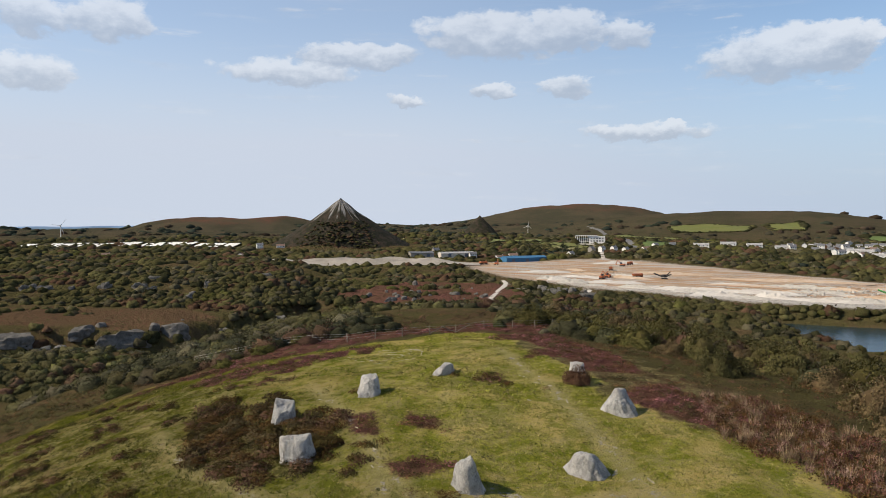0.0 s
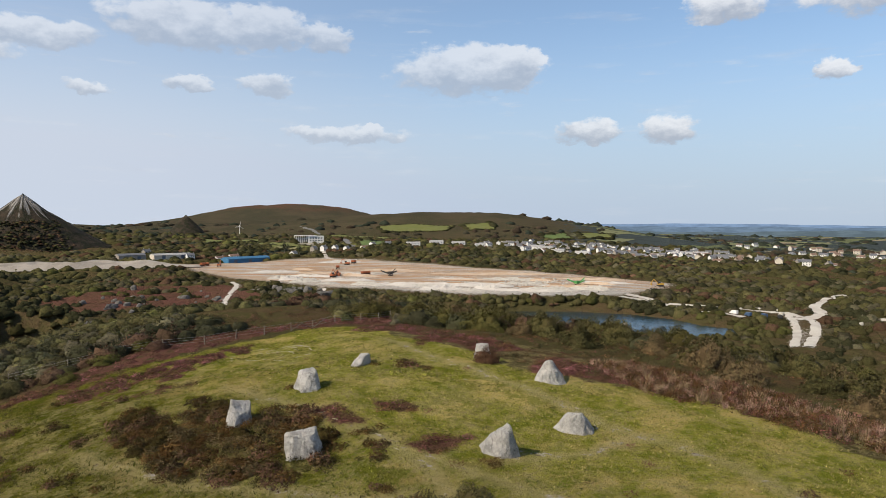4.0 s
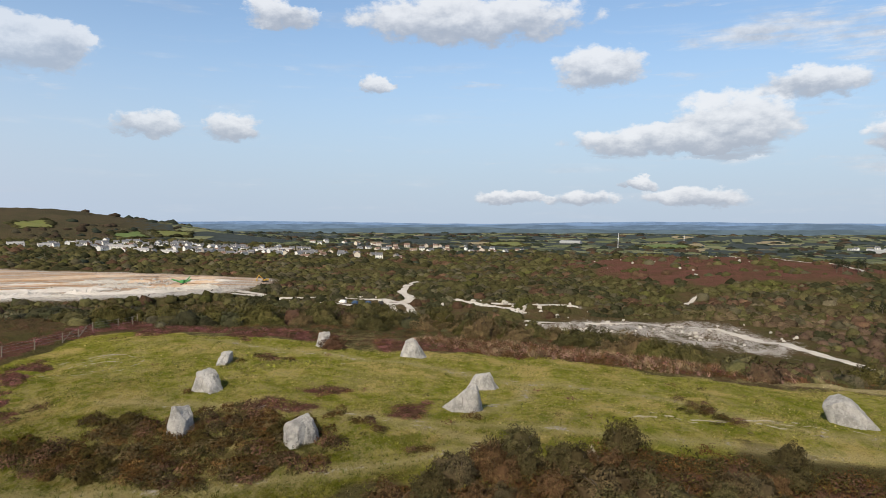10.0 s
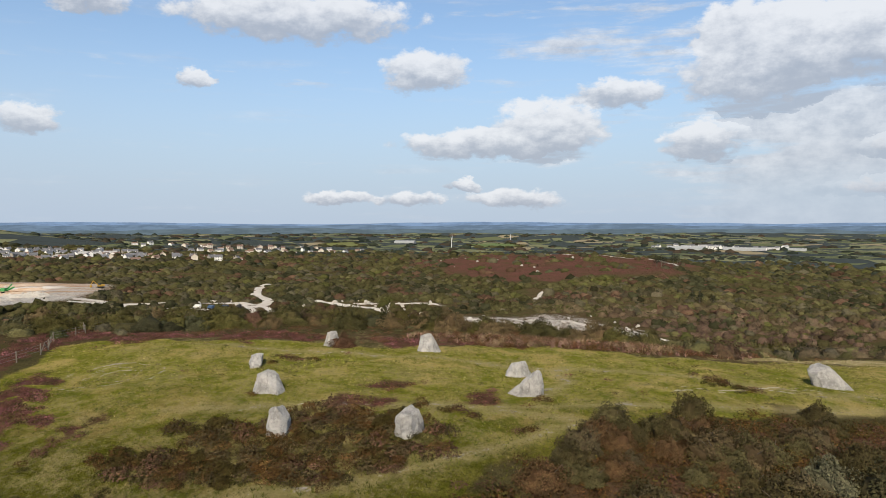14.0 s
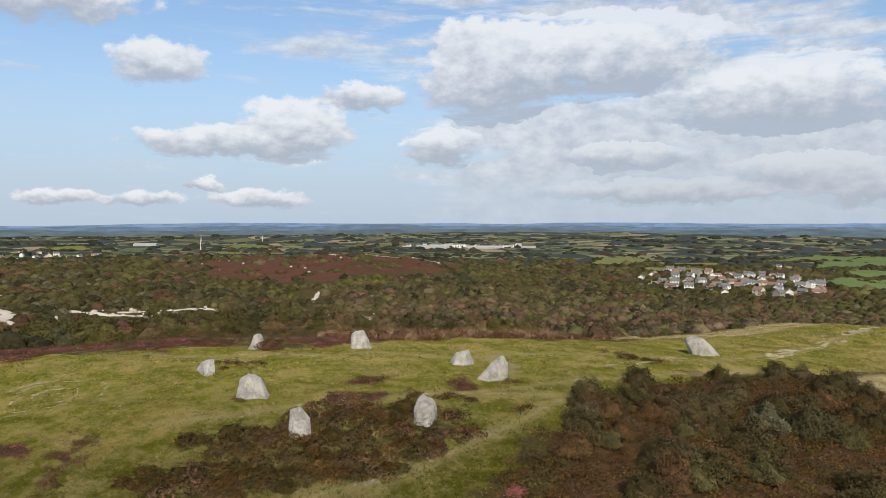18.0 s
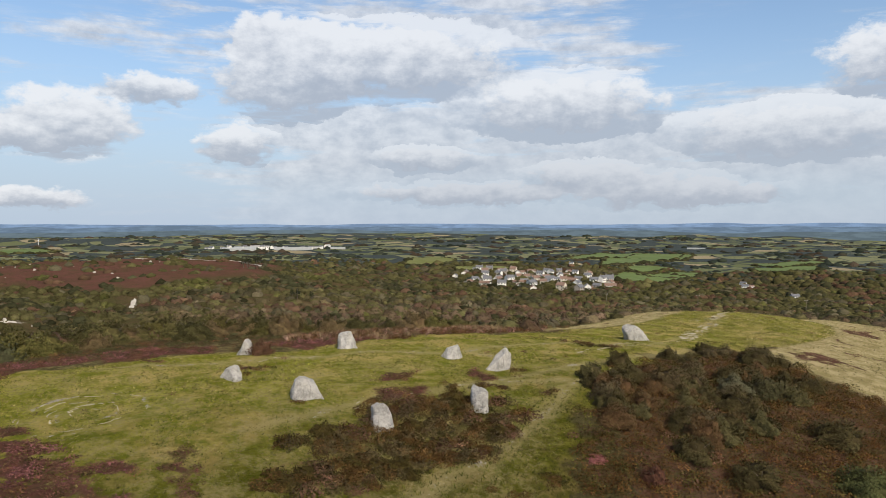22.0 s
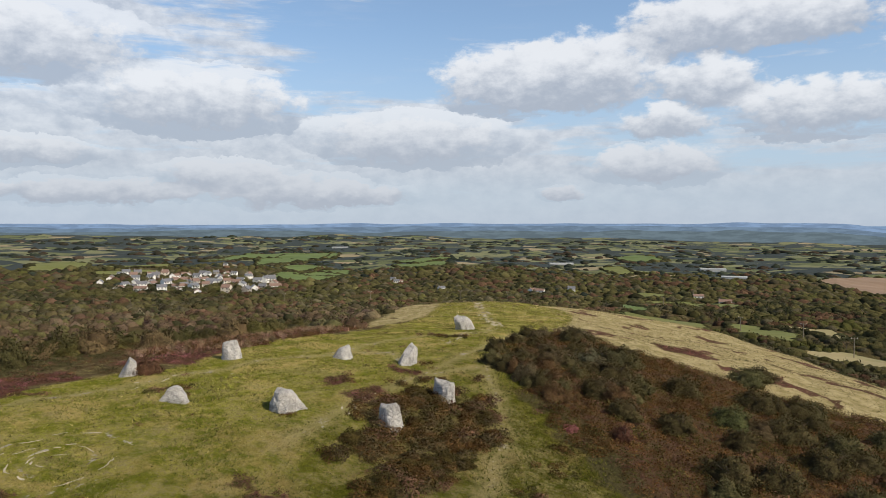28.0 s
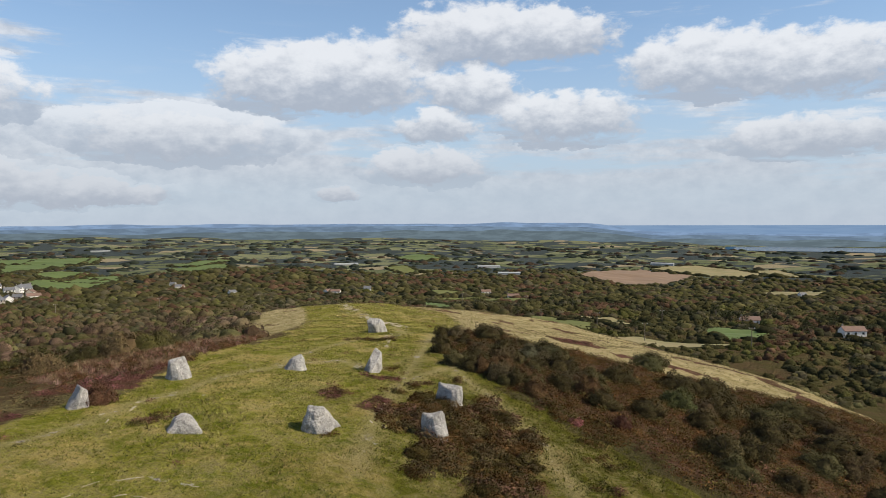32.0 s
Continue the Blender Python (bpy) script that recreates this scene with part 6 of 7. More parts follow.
for i, (x, y, tall, kind) in enumerate(((585, -166, 12, "pine"), (592, -172, 13, "pine"), (620, -190, 14, "pine"), (628, -196, 12, "pine"), (612, -180, 11, "pine"), (420, -150, 9, "pine"), (430, -158, 10, "pine"), (408, -160, 9, "pine"))):
    tree(x, y, tall, kind, i)
rng = random.Random(21)
for kind, count, cx, cy, sx, sy, low, high in (("birch", 34, 190, -250, 60, 50, 4, 7), ("brown", 16, 240, -330, 80, 40, 5, 8), ("oak", 26, 560, -480, 60, 70, 7, 11), ("oak", 26, 20, -430, 90, 70, 6, 10), ("brown", 14, -60, -420, 70, 60, 6, 9),
                                               ("oak", 20, -150, -330, 40, 40, 6, 10), ("oak", 22, 430, 600, 70, 60, 7, 11), ("oak", 18, 270, 760, 60, 40, 6, 10), ("brown", 14, 640, 420, 60, 50, 6, 9), ("oak", 18, 480, -330, 80, 60, 6, 10), ("pine", 10, 330, 760, 40, 30, 8, 12)):
    for j in range(count):
        x, y = rng.gauss(cx, sx), rng.gauss(cy, sy)
        if free_land(np.array([x]), np.array([y]))[0]:
            tree(x, y, rng.uniform(low, high), kind, j)

# ---- buildings ----
M_WHITE = varied(rgb(0.82, 0.80, 0.76), rgb(0.73, 0.71, 0.67), 0.6, 0.8, name="white_render")
M_CREAM = varied(rgb(0.62, 0.56, 0.46), rgb(0.54, 0.48, 0.40), 0.6, 0.85, name="cream_render")
M_STONE = varied(rgb(0.34, 0.30, 0.26), rgb(0.26, 0.24, 0.21), 1.2, 0.9, name="granite_wall")
M_SLATE = varied(rgb(0.13, 0.135, 0.15), rgb(0.19, 0.19, 0.20), 0.9, 0.6, name="slate")
M_TILE = varied(rgb(0.24, 0.155, 0.12), rgb(0.19, 0.13, 0.105), 0.9, 0.85, name="brown_tile")
M_PALE_ROOF = varied(rgb(0.42, 0.41, 0.40), rgb(0.33, 0.32, 0.32), 0.8, 0.7, name="pale_slate")
M_GLASS = material("window_glass", rgb(0.03, 0.04, 0.05), 0.1, spec=0.6)
M_DOOR = material("painted_door", lambda k: k.mix(k.noise(where(k), 3.0), rgb(0.10, 0.12, 0.16), rgb(0.14, 0.15, 0.18)), 0.6)
SHARED = {}


def shared(key, make, mat):
    """One mesh for alike pieces."""
    if key not in SHARED:
        bm = bmesh.new()
        make(bm)
        me = bpy.data.meshes.new(key)
        bm.to_mesh(me)
        bm.free()
        me.materials.append(mat)
        SHARED[key] = me
    return SHARED[key]


def gable(bm, length, depth, rise, over=0.35, thick=0.25):
    """A pitched roof with eaves, ridge along x."""
    for s in (1, -1):
        pts = [(-length / 2 - over, 0, rise), (length / 2 + over, 0, rise), (length / 2 + over, s * (depth / 2 + over), -over * 0.5), (-length / 2 - over, s * (depth / 2 + over), -over * 0.5)]
        a = [bm.verts.new(p) for p in pts]
        b = [bm.verts.new((p[0], p[1], p[2] + thick)) for p in pts]
        bm.faces.new(a)
        bm.faces.new(b[::-1])
        for i in range(4):
            bm.faces.new([a[i], b[i], b[(i + 1) % 4], a[(i + 1) % 4]])
    bmesh.ops.recalc_face_normals(bm, faces=bm.faces[:])


def house_walls(bm, length, depth, eaves, rise):
    prof = [(-depth / 2, -1.5), (depth / 2, -1.5), (depth / 2, eaves), (0, eaves + rise), (-depth / 2, eaves)]
    ends = [[bm.verts.new((s * length / 2, q, h)) for q, h in prof] for s in (1, -1)]
    bm.faces.new(ends[0])
    bm.faces.new(ends[1][::-1])
    for i in range(5):
        bm.faces.new([ends[0][i], ends[1][i], ends[1][(i + 1) % 5], ends[0][(i + 1) % 5]])
    bmesh.ops.recalc_face_normals(bm, faces=bm.faces[:])


def house(kind, length, depth, eaves, rise, wall, roof, label, floors=2, bays=3, chimneys=1):
    """A house with its foot at the origin, front towards -y."""
    base = new("house")
    part("wall", shared(kind + "_wall", lambda bm: house_walls(bm, length, depth, eaves, rise), wall), wall, base)
    ob = part("roof", shared(kind + "_roof", lambda bm: gable(bm, length, depth, rise), roof), roof, base)
    ob.location.z = eaves
    for i in range(chimneys):
        ch = part("chimney", shared("chimney", lambda bm: (box(bm, 0, 0, -0.8, 0.9, 0.6, 1.9), box(bm, 0, 0, 1.1, 1.05, 0.75, 0.14), box(bm, 0.2, 0, 1.24, 0.25, 0.25, 0.35), box(bm, -0.2, 0, 1.24, 0.25, 0.25, 0.35)), M_STONE), M_STONE, base)
        ch.location = ((0.5 - i) * (length - 1.2), 0, eaves + rise)
    pane = shared("window", lambda bm: (box(bm, 0, 0, 0, 1.25, 0.10, 1.15), box(bm, 0, -0.03, -0.08, 1.45, 0.16, 0.08)), M_GLASS)
    for side in (-1, 1):
        for f in range(floors):
            for b in range(bays):
                if f == 0 and b == bays // 2 and side < 0:
                    door = part("door", shared("door", lambda bm: (box(bm, 0, 0, 0, 1.0, 0.1, 2.05), box(bm, 0, -0.02, 2.05, 1.2, 0.14, 0.1)), M_DOOR), M_DOOR, base)
                    door.location = ((b - (bays - 1) / 2) * length / bays, side * (depth / 2 + 0.03), 0)
                    continue
                win = part("window", pane, M_GLASS, base)
                win.location = ((b - (bays - 1) / 2) * length / bays, side * (depth / 2 + 0.03), 0.95 + f * 2.6)
    return tagged(base, label, "house", "houses of the low country")


HOUSES = [house("cottage", 10, 7, 5.2, 2.7, M_WHITE, M_SLATE, "white rendered house with a grey slate roof"),
          house("bungalow", 13, 8, 2.8, 2.4, M_WHITE, M_TILE, "white bungalow with a brown tiled roof", 1, 3, 1),
          house("villa", 9, 8, 5.4, 3.0, M_CREAM, M_TILE, "cream rendered house with a brown tiled roof", 2, 2, 1),
          house("terrace", 24, 7.5, 5.2, 2.8, M_WHITE, M_PALE_ROOF, "row of white terraced houses under pale slate", 2, 4, 2),
          house("stone_house", 10, 7, 5.0, 2.8, M_STONE, M_SLATE, "granite house with a slate roof", 2, 2, 2)]
used = set()


def put_house(kind, x, y, turn, size=1.0):
    """The first of a kind is the one that was built, the rest are copies."""
    m = pose(x, y, ground_z(x, y) + 0.3, 0, 0, turn) @ Matrix.Diagonal((size, size, size, 1))
    if kind not in used:
        used.add(kind)
        HOUSES[kind].matrix_world = m
        return HOUSES[kind]
    ob = copy_thing(HOUSES[kind], Matrix())
    ob.matrix_world = m
    return ob


def settlement(cx, cy, wide, deep, facing, count, seed, mix, apart=11.0, size=1.0):
    """Houses along lanes in an ellipse; facing: the bearing of its long side."""
    rng = random.Random(seed)
    made, tries = [], 0
    c, s = math.cos(radians(facing)), math.sin(radians(facing))
    while len(made) < count and tries < 6000:
        tries += 1
        u, v = rng.uniform(-1, 1), rng.uniform(-1, 1)
        if u * u + v * v > 1:
            continue
        x, y = cx + u * wide * c - v * deep * s, cy + u * wide * s + v * deep * c
        if any(math.hypot(x - a, y - b) < apart for a, b in made):
            continue
        made.append((x, y))
        put_house(rng.choice(mix), x, y, facing + rng.choice([0, 35, 90, 60, -25, 180]) + rng.uniform(-8, 8), size * rng.uniform(0.9, 1.15))
    return made


gardens = settlement(668, -585, 110, 205, 52, 74, 3, [0, 0, 0, 1, 1, 2, 4], 19, 0.94)
gardens += settlement(800, 610, 190, 110, -50, 150, 5, [0, 0, 0, 1, 3, 4], 14, 0.78)
gardens += settlement(770, 400, 120, 50, -62, 22, 6, [0, 1, 2, 4], 20, 0.85)
gardens += settlement(1250, 370, 170, 60, -70, 30, 7, [0, 1, 2], 22, 0.9)
gardens += settlement(1560, 560, 260, 80, -60, 24, 8, [0, 1, 2], 32, 1.0)
gardens += settlement(2050, -700, 190, 80, 65, 22, 9, [0, 0, 3], 32, 1.2)
for kind, x, y, turn in ((3, 540, 735, -30), (3, 575, 728, -30), (3, 610, 722, -28), (3, 645, 712, -28), (0, 500, 738, -20), (0, 478, 742, 20), (1, 458, 730, 0), (0, 376, 690, 30), (0, 388, 684, 30), (4, 364, 692, 30), (0, 400, 678, 30),
                         (0, 219, 690, 0), (4, 190, 742, 20), (1, -27, 745, 60), (0, -8, 860, 10), (1, 18, 870, 0), (1, -186, 861, 20), (0, 330, 676, 30), (1, 270, 700, 0), (1, 250, 690, 20),
                         (0, 196, -676, 20), (1, 232, -676, 10), (1, 246, -690, 80), (0, 335, -640, 60), (1, 30, -574, 10), (0, -255, -720, 30), (1, -151, -300, 8), (1, -121, -365, 0), (1, 70, -700, 20), (0, 470, -760, 30), (1, 500, -815, 50), (0, 520, -830, 10), (0, 880, -640, 20), (0, 930, -900, 30)):
    put_house(kind, x, y, turn, 0.78)
# garden trees between the houses
rng = np.random.RandomState(31)
spots = np.array(gardens + gardens) + rng.normal(scale=10, size=(2 * len(gardens), 2))
size = rng.uniform(2.6, 5.6, len(spots))
scatter("garden_trees", FAR_BLOBS, np.c_[spots, height(spots[:, 0], spots[:, 1]) - 0.2, size, size * rng.uniform(0.8, 1.2, len(spots)), tints(len(spots), [DARK, OLIVE, RUST], [0.5, 0.3, 0.2], 8)], M_CLUMP, "trees and shrubs among the houses", "trees", True)


def long_shed(x, y, length, depth, tall, turn, wall, roof, label):
    base = new("shed")
    base.matrix_world = pose(x, y, ground_z(x, y), 0, 0, turn)
    bm = bmesh.new()
    house_walls(bm, length, depth, tall, depth * 0.12)
    part("wall", bm, wall, base)
    bm = bmesh.new()
    gable(bm, length, depth, depth * 0.12)
    part("roof", bm, roof, base).location.z = tall
    for i in range(max(2, int(length / 14))):
        bm = box(bmesh.new(), 0, 0, 0, 3.6, 0.12, 3.8)
        part("door", bm, M_DOOR, base).location = ((i + 0.5) * length / max(2, int(length / 14)) - length / 2, -depth / 2 - 0.04, 0)
    return tagged(base, label, "shed", "sheds")


M_BLUE = varied(rgb(0.06, 0.19, 0.34), rgb(0.05, 0.15, 0.28), 0.4, 0.6, name="blue_sheet")
M_SHEET = varied(rgb(0.42, 0.43, 0.43), rgb(0.33, 0.34, 0.34), 0.3, 0.6, name="pale_sheet")
long_shed(268, 662, 52, 14, 5, 12, M_BLUE, M_BLUE, "long blue sheeted shed at the edge of the clay ground")
long_shed(160, 690, 26, 12, 5, 5, M_STONE, M_SLATE, "grey stone works building")
long_shed(204, 704, 40, 12, 4, 5, M_CREAM, M_PALE_ROOF, "low pale works shed")
for x, y, ln, turn in ((1900, -560, 90, 68), (1960, -740, 110, 66), (2100, -640, 70, 60), (1920, -860, 60, 66), (2350, 260, 70, 80), (540, -1650, 60, 30), (160, -1500, 50, 20), (1550, -2082, 60, 40), (-260, -1900, 60, -20), (90, -1220, 40, 10)):
    long_shed(x, y, ln, 30 if ln > 65 else 14, 5 if ln > 65 else 4, turn, M_SHEET, M_SHEET, "large pale sheeted works shed")
for i in range(16):
    # rows of low panels on the northern flat, their reflection painted as white
    x, y = -330 + i * 19, 1075 - i * 9
    base = new("panel_row")
    base.matrix_world = pose(x, y, ground_z(x, y) + 0.5, 0, 0, -24)
    bm = bmesh.new()
    box(bm, 0, 0, 2.2, 17, 26, 0.3)
    bmesh.ops.rotate(bm, verts=bm.verts[:], cent=(0, 0, 2), matrix=Matrix.Rotation(radians(9), 3, "X"))
    part("panel", bm, M_WHITE, base)
    for px in (-7, 0, 7):
        bm = bmesh.new()
        limb(bm, (px, 0, -1), (px, 0, 2.3), 0.15, 0.15)
        part("leg", bm, M_WIRE, base)
    tagged(base, "row of pale panels on the flat, white for their reflection", "panels", "panel rows")


def white_building(x, y, turn):
    """The modern three-storey block with a glazed end and a flat canopy."""
    base = new("office_building")
    base.matrix_world = pose(x, y, ground_z(x, y), 0, 0, turn)
    part("wall", box(bmesh.new(), 8, 0, -2, 22, 14, 14, bevel=0.1), M_WHITE, base)
    part("glazed_wing", box(bmesh.new(), -12, 1, -2, 20, 12, 11, bevel=0.1), M_GLASS, base, "dark glazed wing")
    part("roof", box(bmesh.new(), -6, 0, 12.2, 30, 16, 0.6, bevel=0.1), M_WHITE, base, "thin white flat roof")
    part("podium", box(bmesh.new(), -1, -9, -2, 46, 6, 4), M_CREAM, base)
    for i in range(8):
        part("column", box(bmesh.new(), -21.5 + i * 2.7, -5.6, 0, 0.7, 0.7, 12), M_WHITE, base)
    for f in range(3):
        part("balcony", box(bmesh.new(), -12, -5.4, 1.2 + f * 3.4, 20, 1.4, 0.5), M_WHITE, base)
        for b in range(5):
            pane = part("window", box(bmesh.new(), 0.4 + b * 3.8, -7.02, 1 + f * 3.6, 2.2, 0.16, 1.7), M_GLASS, base)
            part("sill", box(bmesh.new(), 0.4 + b * 3.8, -7.06, 0.85 + f * 3.6, 2.5, 0.3, 0.15), M_WHITE, pane)
            part("mullion", box(bmesh.new(), 0.4 + b * 3.8, -7.04, 1 + f * 3.6, 0.12, 0.2, 1.7), M_WHITE, pane)
    return tagged(base, "white modern three-storey office building with a glazed wing", "building")


white_building(440, 845, -22)


# ---- masts, poles and turbines ----
M_TURBINE = material("turbine_white", lambda k: k.mix(k.noise(where(k), 0.4), rgb(0.75, 0.75, 0.75), rgb(0.82, 0.82, 0.82)), 0.5)


def wind_turbine(x, y, tall, facing, start):
    base = new("wind_turbine")
    base.matrix_world = pose(x, y, ground_z(x, y) - 1, 0, 0, facing)
    bm = bmesh.new()
    limb(bm, (0, 0, 0), (0, 0, tall), tall * 0.035, tall * 0.018, 12)
    part("mast", bm, M_TURBINE, base)
    part("nacelle", box(bmesh.new(), 0, 0.4, tall, tall * 0.05, tall * 0.13, tall * 0.05, bevel=0.1), M_TURBINE, base)
    for i in range(3):
        a = radians(start + 120 * i)
        bm = bmesh.new()
        limb(bm, (0, -tall * 0.06, tall * 1.02), (math.sin(a) * tall * 0.55, -tall * 0.06, tall * 1.02 + math.cos(a) * tall * 0.55), tall * 0.022, tall * 0.006, 6)
        part("blade", bm, M_TURBINE, base)
    return tagged(base, "slim white wind turbine standing in fields", "wind turbine", "wind turbines")


wind_turbine(1900, 80, 27, 10, 20)
wind_turbine(2600, -110, 24, 10, 50)
wind_turbine(560, 1380, 22, 0, 10)
wind_turbine(-330, 1260, 26, 0, 40)


def utility_pole(x, y, tall, turn):
    base = new("utility_pole")
    base.matrix_world = pose(x, y, ground_z(x, y), 0, 0, turn)
    bm = bmesh.new()
    limb(bm, (0, 0, -0.8), (0, 0, tall), 0.19, 0.14, 8)
    part("pole", bm, M_POST, base)
    arm = part("crossarm", box(bmesh.new(), 0, 0, tall - 0.6, 2.4, 0.2, 0.2), M_POST, base)
    for px in (-1.05, 0, 1.05):
        bm = bmesh.new()
        limb(bm, (px, 0, tall - 0.4), (px, 0, tall - 0.05), 0.10, 0.07, 6)
        part("insulator", bm, M_TURBINE, arm, "pale ceramic insulator")
    return tagged(base, "timber utility pole with a crossarm", "utility pole", "utility poles")


for x, y, turn in ((276, -412, 40), (215, -450, 40), (330, -372, 40), (182, -470, 30), (60, -470, 10), (10, -440, 0), (-5, -330, 0), (-34, -300, 5), (-52, -250, 10), (-70, -340, 10), (-110, -400, 20), (-90, -230, 10)):
    utility_pole(x, y, 8.5, turn)


# ---- the clay ground: machines, heaps, rubble ----
M_ORANGE = varied(rgb(0.42, 0.13, 0.05), rgb(0.34, 0.11, 0.05), 0.8, 0.6, name="orange_paint")
M_YELLOW = varied(rgb(0.55, 0.33, 0.05), rgb(0.45, 0.27, 0.05), 0.8, 0.6, name="yellow_paint")
M_GREEN = varied(rgb(0.08, 0.30, 0.08), rgb(0.06, 0.24, 0.07), 0.8, 0.6, name="green_paint")
M_BLACK = varied(rgb(0.03, 0.03, 0.03), rgb(0.05, 0.048, 0.045), 2.0, 0.85, name="rubber")


def excavator(x, y, turn, paint, label):
    base = new("excavator")
    base.matrix_world = pose(x, y, ground_z(x, y), 0, 0, turn)
    for side in (-1.3, 1.3):
        part("track", box(bmesh.new(), 0, side, 0, 4.8, 0.7, 1.1, bevel=0.3), M_BLACK, base)
    part("body", box(bmesh.new(), -0.4, 0, 1.2, 4.2, 3.0, 1.4, bevel=0.15), paint, base)
    part("cab", box(bmesh.new(), 1.0, 0.8, 1.9, 1.7, 1.2, 1.9, bevel=0.12), M_GLASS, base)
    for name, a, b, r in (("boom", (1.4, -0.4, 2.2), (5.2, -0.4, 5.6), 0.38), ("arm", (5.2, -0.4, 5.6), (7.6, -0.4, 2.4), 0.3), ("bucket", (7.4, -0.4, 2.5), (6.8, -0.4, 1.0), 0.75)):
        bm = bmesh.new()
        limb(bm, a, b, r, r * 0.8, 6)
        part(name, bm, paint, base)
    return tagged(base, label, "excavator", "machines on the clay ground")


def dump_truck(x, y, turn, paint, label):
    base = new("dump_truck")
    base.matrix_world = pose(x, y, ground_z(x, y), 0, 0, turn)
    part("chassis", box(bmesh.new(), 0, 0, 1.0, 9.0, 1.6, 0.7, bevel=0.1), M_BLACK, base)
    part("cab", box(bmesh.new(), 3.6, 0, 1.5, 2.0, 2.5, 2.0, bevel=0.2), paint, base)
    bm = box(bmesh.new(), -1.4, 0, 1.7, 5.6, 3.0, 1.7, bevel=0.1)
    for v in bm.verts:
        if v.co.z > 2.6:
            v.co.x *= 1.12
    part("tipping_body", bm, paint, base)
    for wx in (3.4, -1.4, -3.2):
        for wy in (-1.2, 1.2):
            bm = bmesh.new()
            limb(bm, (wx, wy - 0.3, 0.85), (wx, wy + 0.3, 0.85), 0.85, 0.85, 14)
            wheel = part("wheel", bm, M_BLACK, base)
            bm = bmesh.new()
            limb(bm, (wx, wy - 0.34, 0.85), (wx, wy + 0.34, 0.85), 0.4, 0.4, 10)
            part("hub", bm, paint, wheel, "painted wheel hub")
    return tagged(base, label, "dump truck", "machines on the clay ground")


def screener(x, y, turn, paint, label):
    base = new("screening_machine")
    base.matrix_world = pose(x, y, ground_z(x, y), 0, 0, turn)
    for side in (-1.2, 1.2):
        part("track", box(bmesh.new(), 0, side, 0, 5.0, 0.6, 1.0, bevel=0.25), M_BLACK, base)
    part("hopper", box(bmesh.new(), -1, 0, 1.6, 5.0, 2.8, 2.0, bevel=0.1), paint, base)
    for name, a, b in (("conveyor", (2, 0, 2.0), (9.5, 0, 5.2)), ("conveyor", (-1, 1.2, 2.0), (-3.5, 7.5, 4.4)), ("conveyor", (-1, -1.2, 2.0), (-3.5, -7.5, 4.4))):
        bm = bmesh.new()
        limb(bm, a, b, 0.6, 0.5, 4)
        part(name, bm, paint, base)
    return tagged(base, label, "screening machine", "machines on the clay ground")


excavator(252, 452, 20, M_ORANGE, "orange tracked excavator on the clay ground")
excavator(262, 462, 200, M_ORANGE, "orange excavator beside a heap")
excavator(330, 560, 120, M_ORANGE, "orange excavator at the far edge of the clay")
excavator(215, 600, 60, M_ORANGE, "rusty orange excavator by the sheds")
excavator(437, 272, 150, M_YELLOW, "yellow excavator at the end of the clay ground")
dump_truck(285, 455, 10, M_ORANGE, "orange dump truck on the clay ground")
dump_truck(296, 520, 60, M_ORANGE, "rusty dump truck on the clay ground")
dump_truck(205, 610, 20, M_ORANGE, "dull orange dump truck by the sheds")
dump_truck(345, 572, 40, M_ORANGE, "orange dump truck at the far edge")
screener(300, 440, 30, M_BLACK, "dark grey screening machine with conveyors")
screener(376, 302, 10, M_GREEN, "bright green screening machine with conveyors")
M_RUBBLE = varied(rgb(0.50, 0.46, 0.40), rgb(0.36, 0.33, 0.29), 0.6, 0.95, rgb(0.58, 0.55, 0.50), bump=0.1, name="broken_rock")


def heap(x, y, length, deep, tall, turn, seed, mat, label):
    """A tipped heap with an uneven top."""
    bm = bmesh.new()
    bmesh.ops.create_grid(bm, x_segments=34, y_segments=14, size=1.0)
    for v in bm.verts:
        fall = max(0.0, 1 - (v.co.x ** 2) ** 1.5) * max(0.0, 1 - v.co.y ** 2)
        up = fall * (0.75 + 0.5 * noise.noise(Vector((v.co.x * 4 + seed, v.co.y * 3, seed))) + 0.3 * noise.noise(Vector((v.co.x * 14, v.co.y * 9 + seed, seed))))
        v.co = Vector((v.co.x * length / 2, v.co.y * deep / 2, up * tall - 0.3))
    me = bpy.data.meshes.new("spoil_mound")
    bm.to_mesh(me)
    bm.free()
    me.materials.append(mat)
    ob = new("spoil_mound", me)
    ob.matrix_world = pose(x, y, ground_z(x, y), 0, 0, turn)
    return tagged(ob, label, "spoil mound", "spoil mounds on the clay ground")


M_CLAY = varied(rgb(0.50, 0.36, 0.24), rgb(0.56, 0.45, 0.35), 0.15, 0.95, rgb(0.44, 0.30, 0.19), bump=0.2, name="tan_clay")
M_CLAY_WHITE = varied(rgb(0.58, 0.54, 0.49), rgb(0.50, 0.45, 0.40), 0.15, 0.95, rgb(0.62, 0.59, 0.55), bump=0.2, name="white_clay")
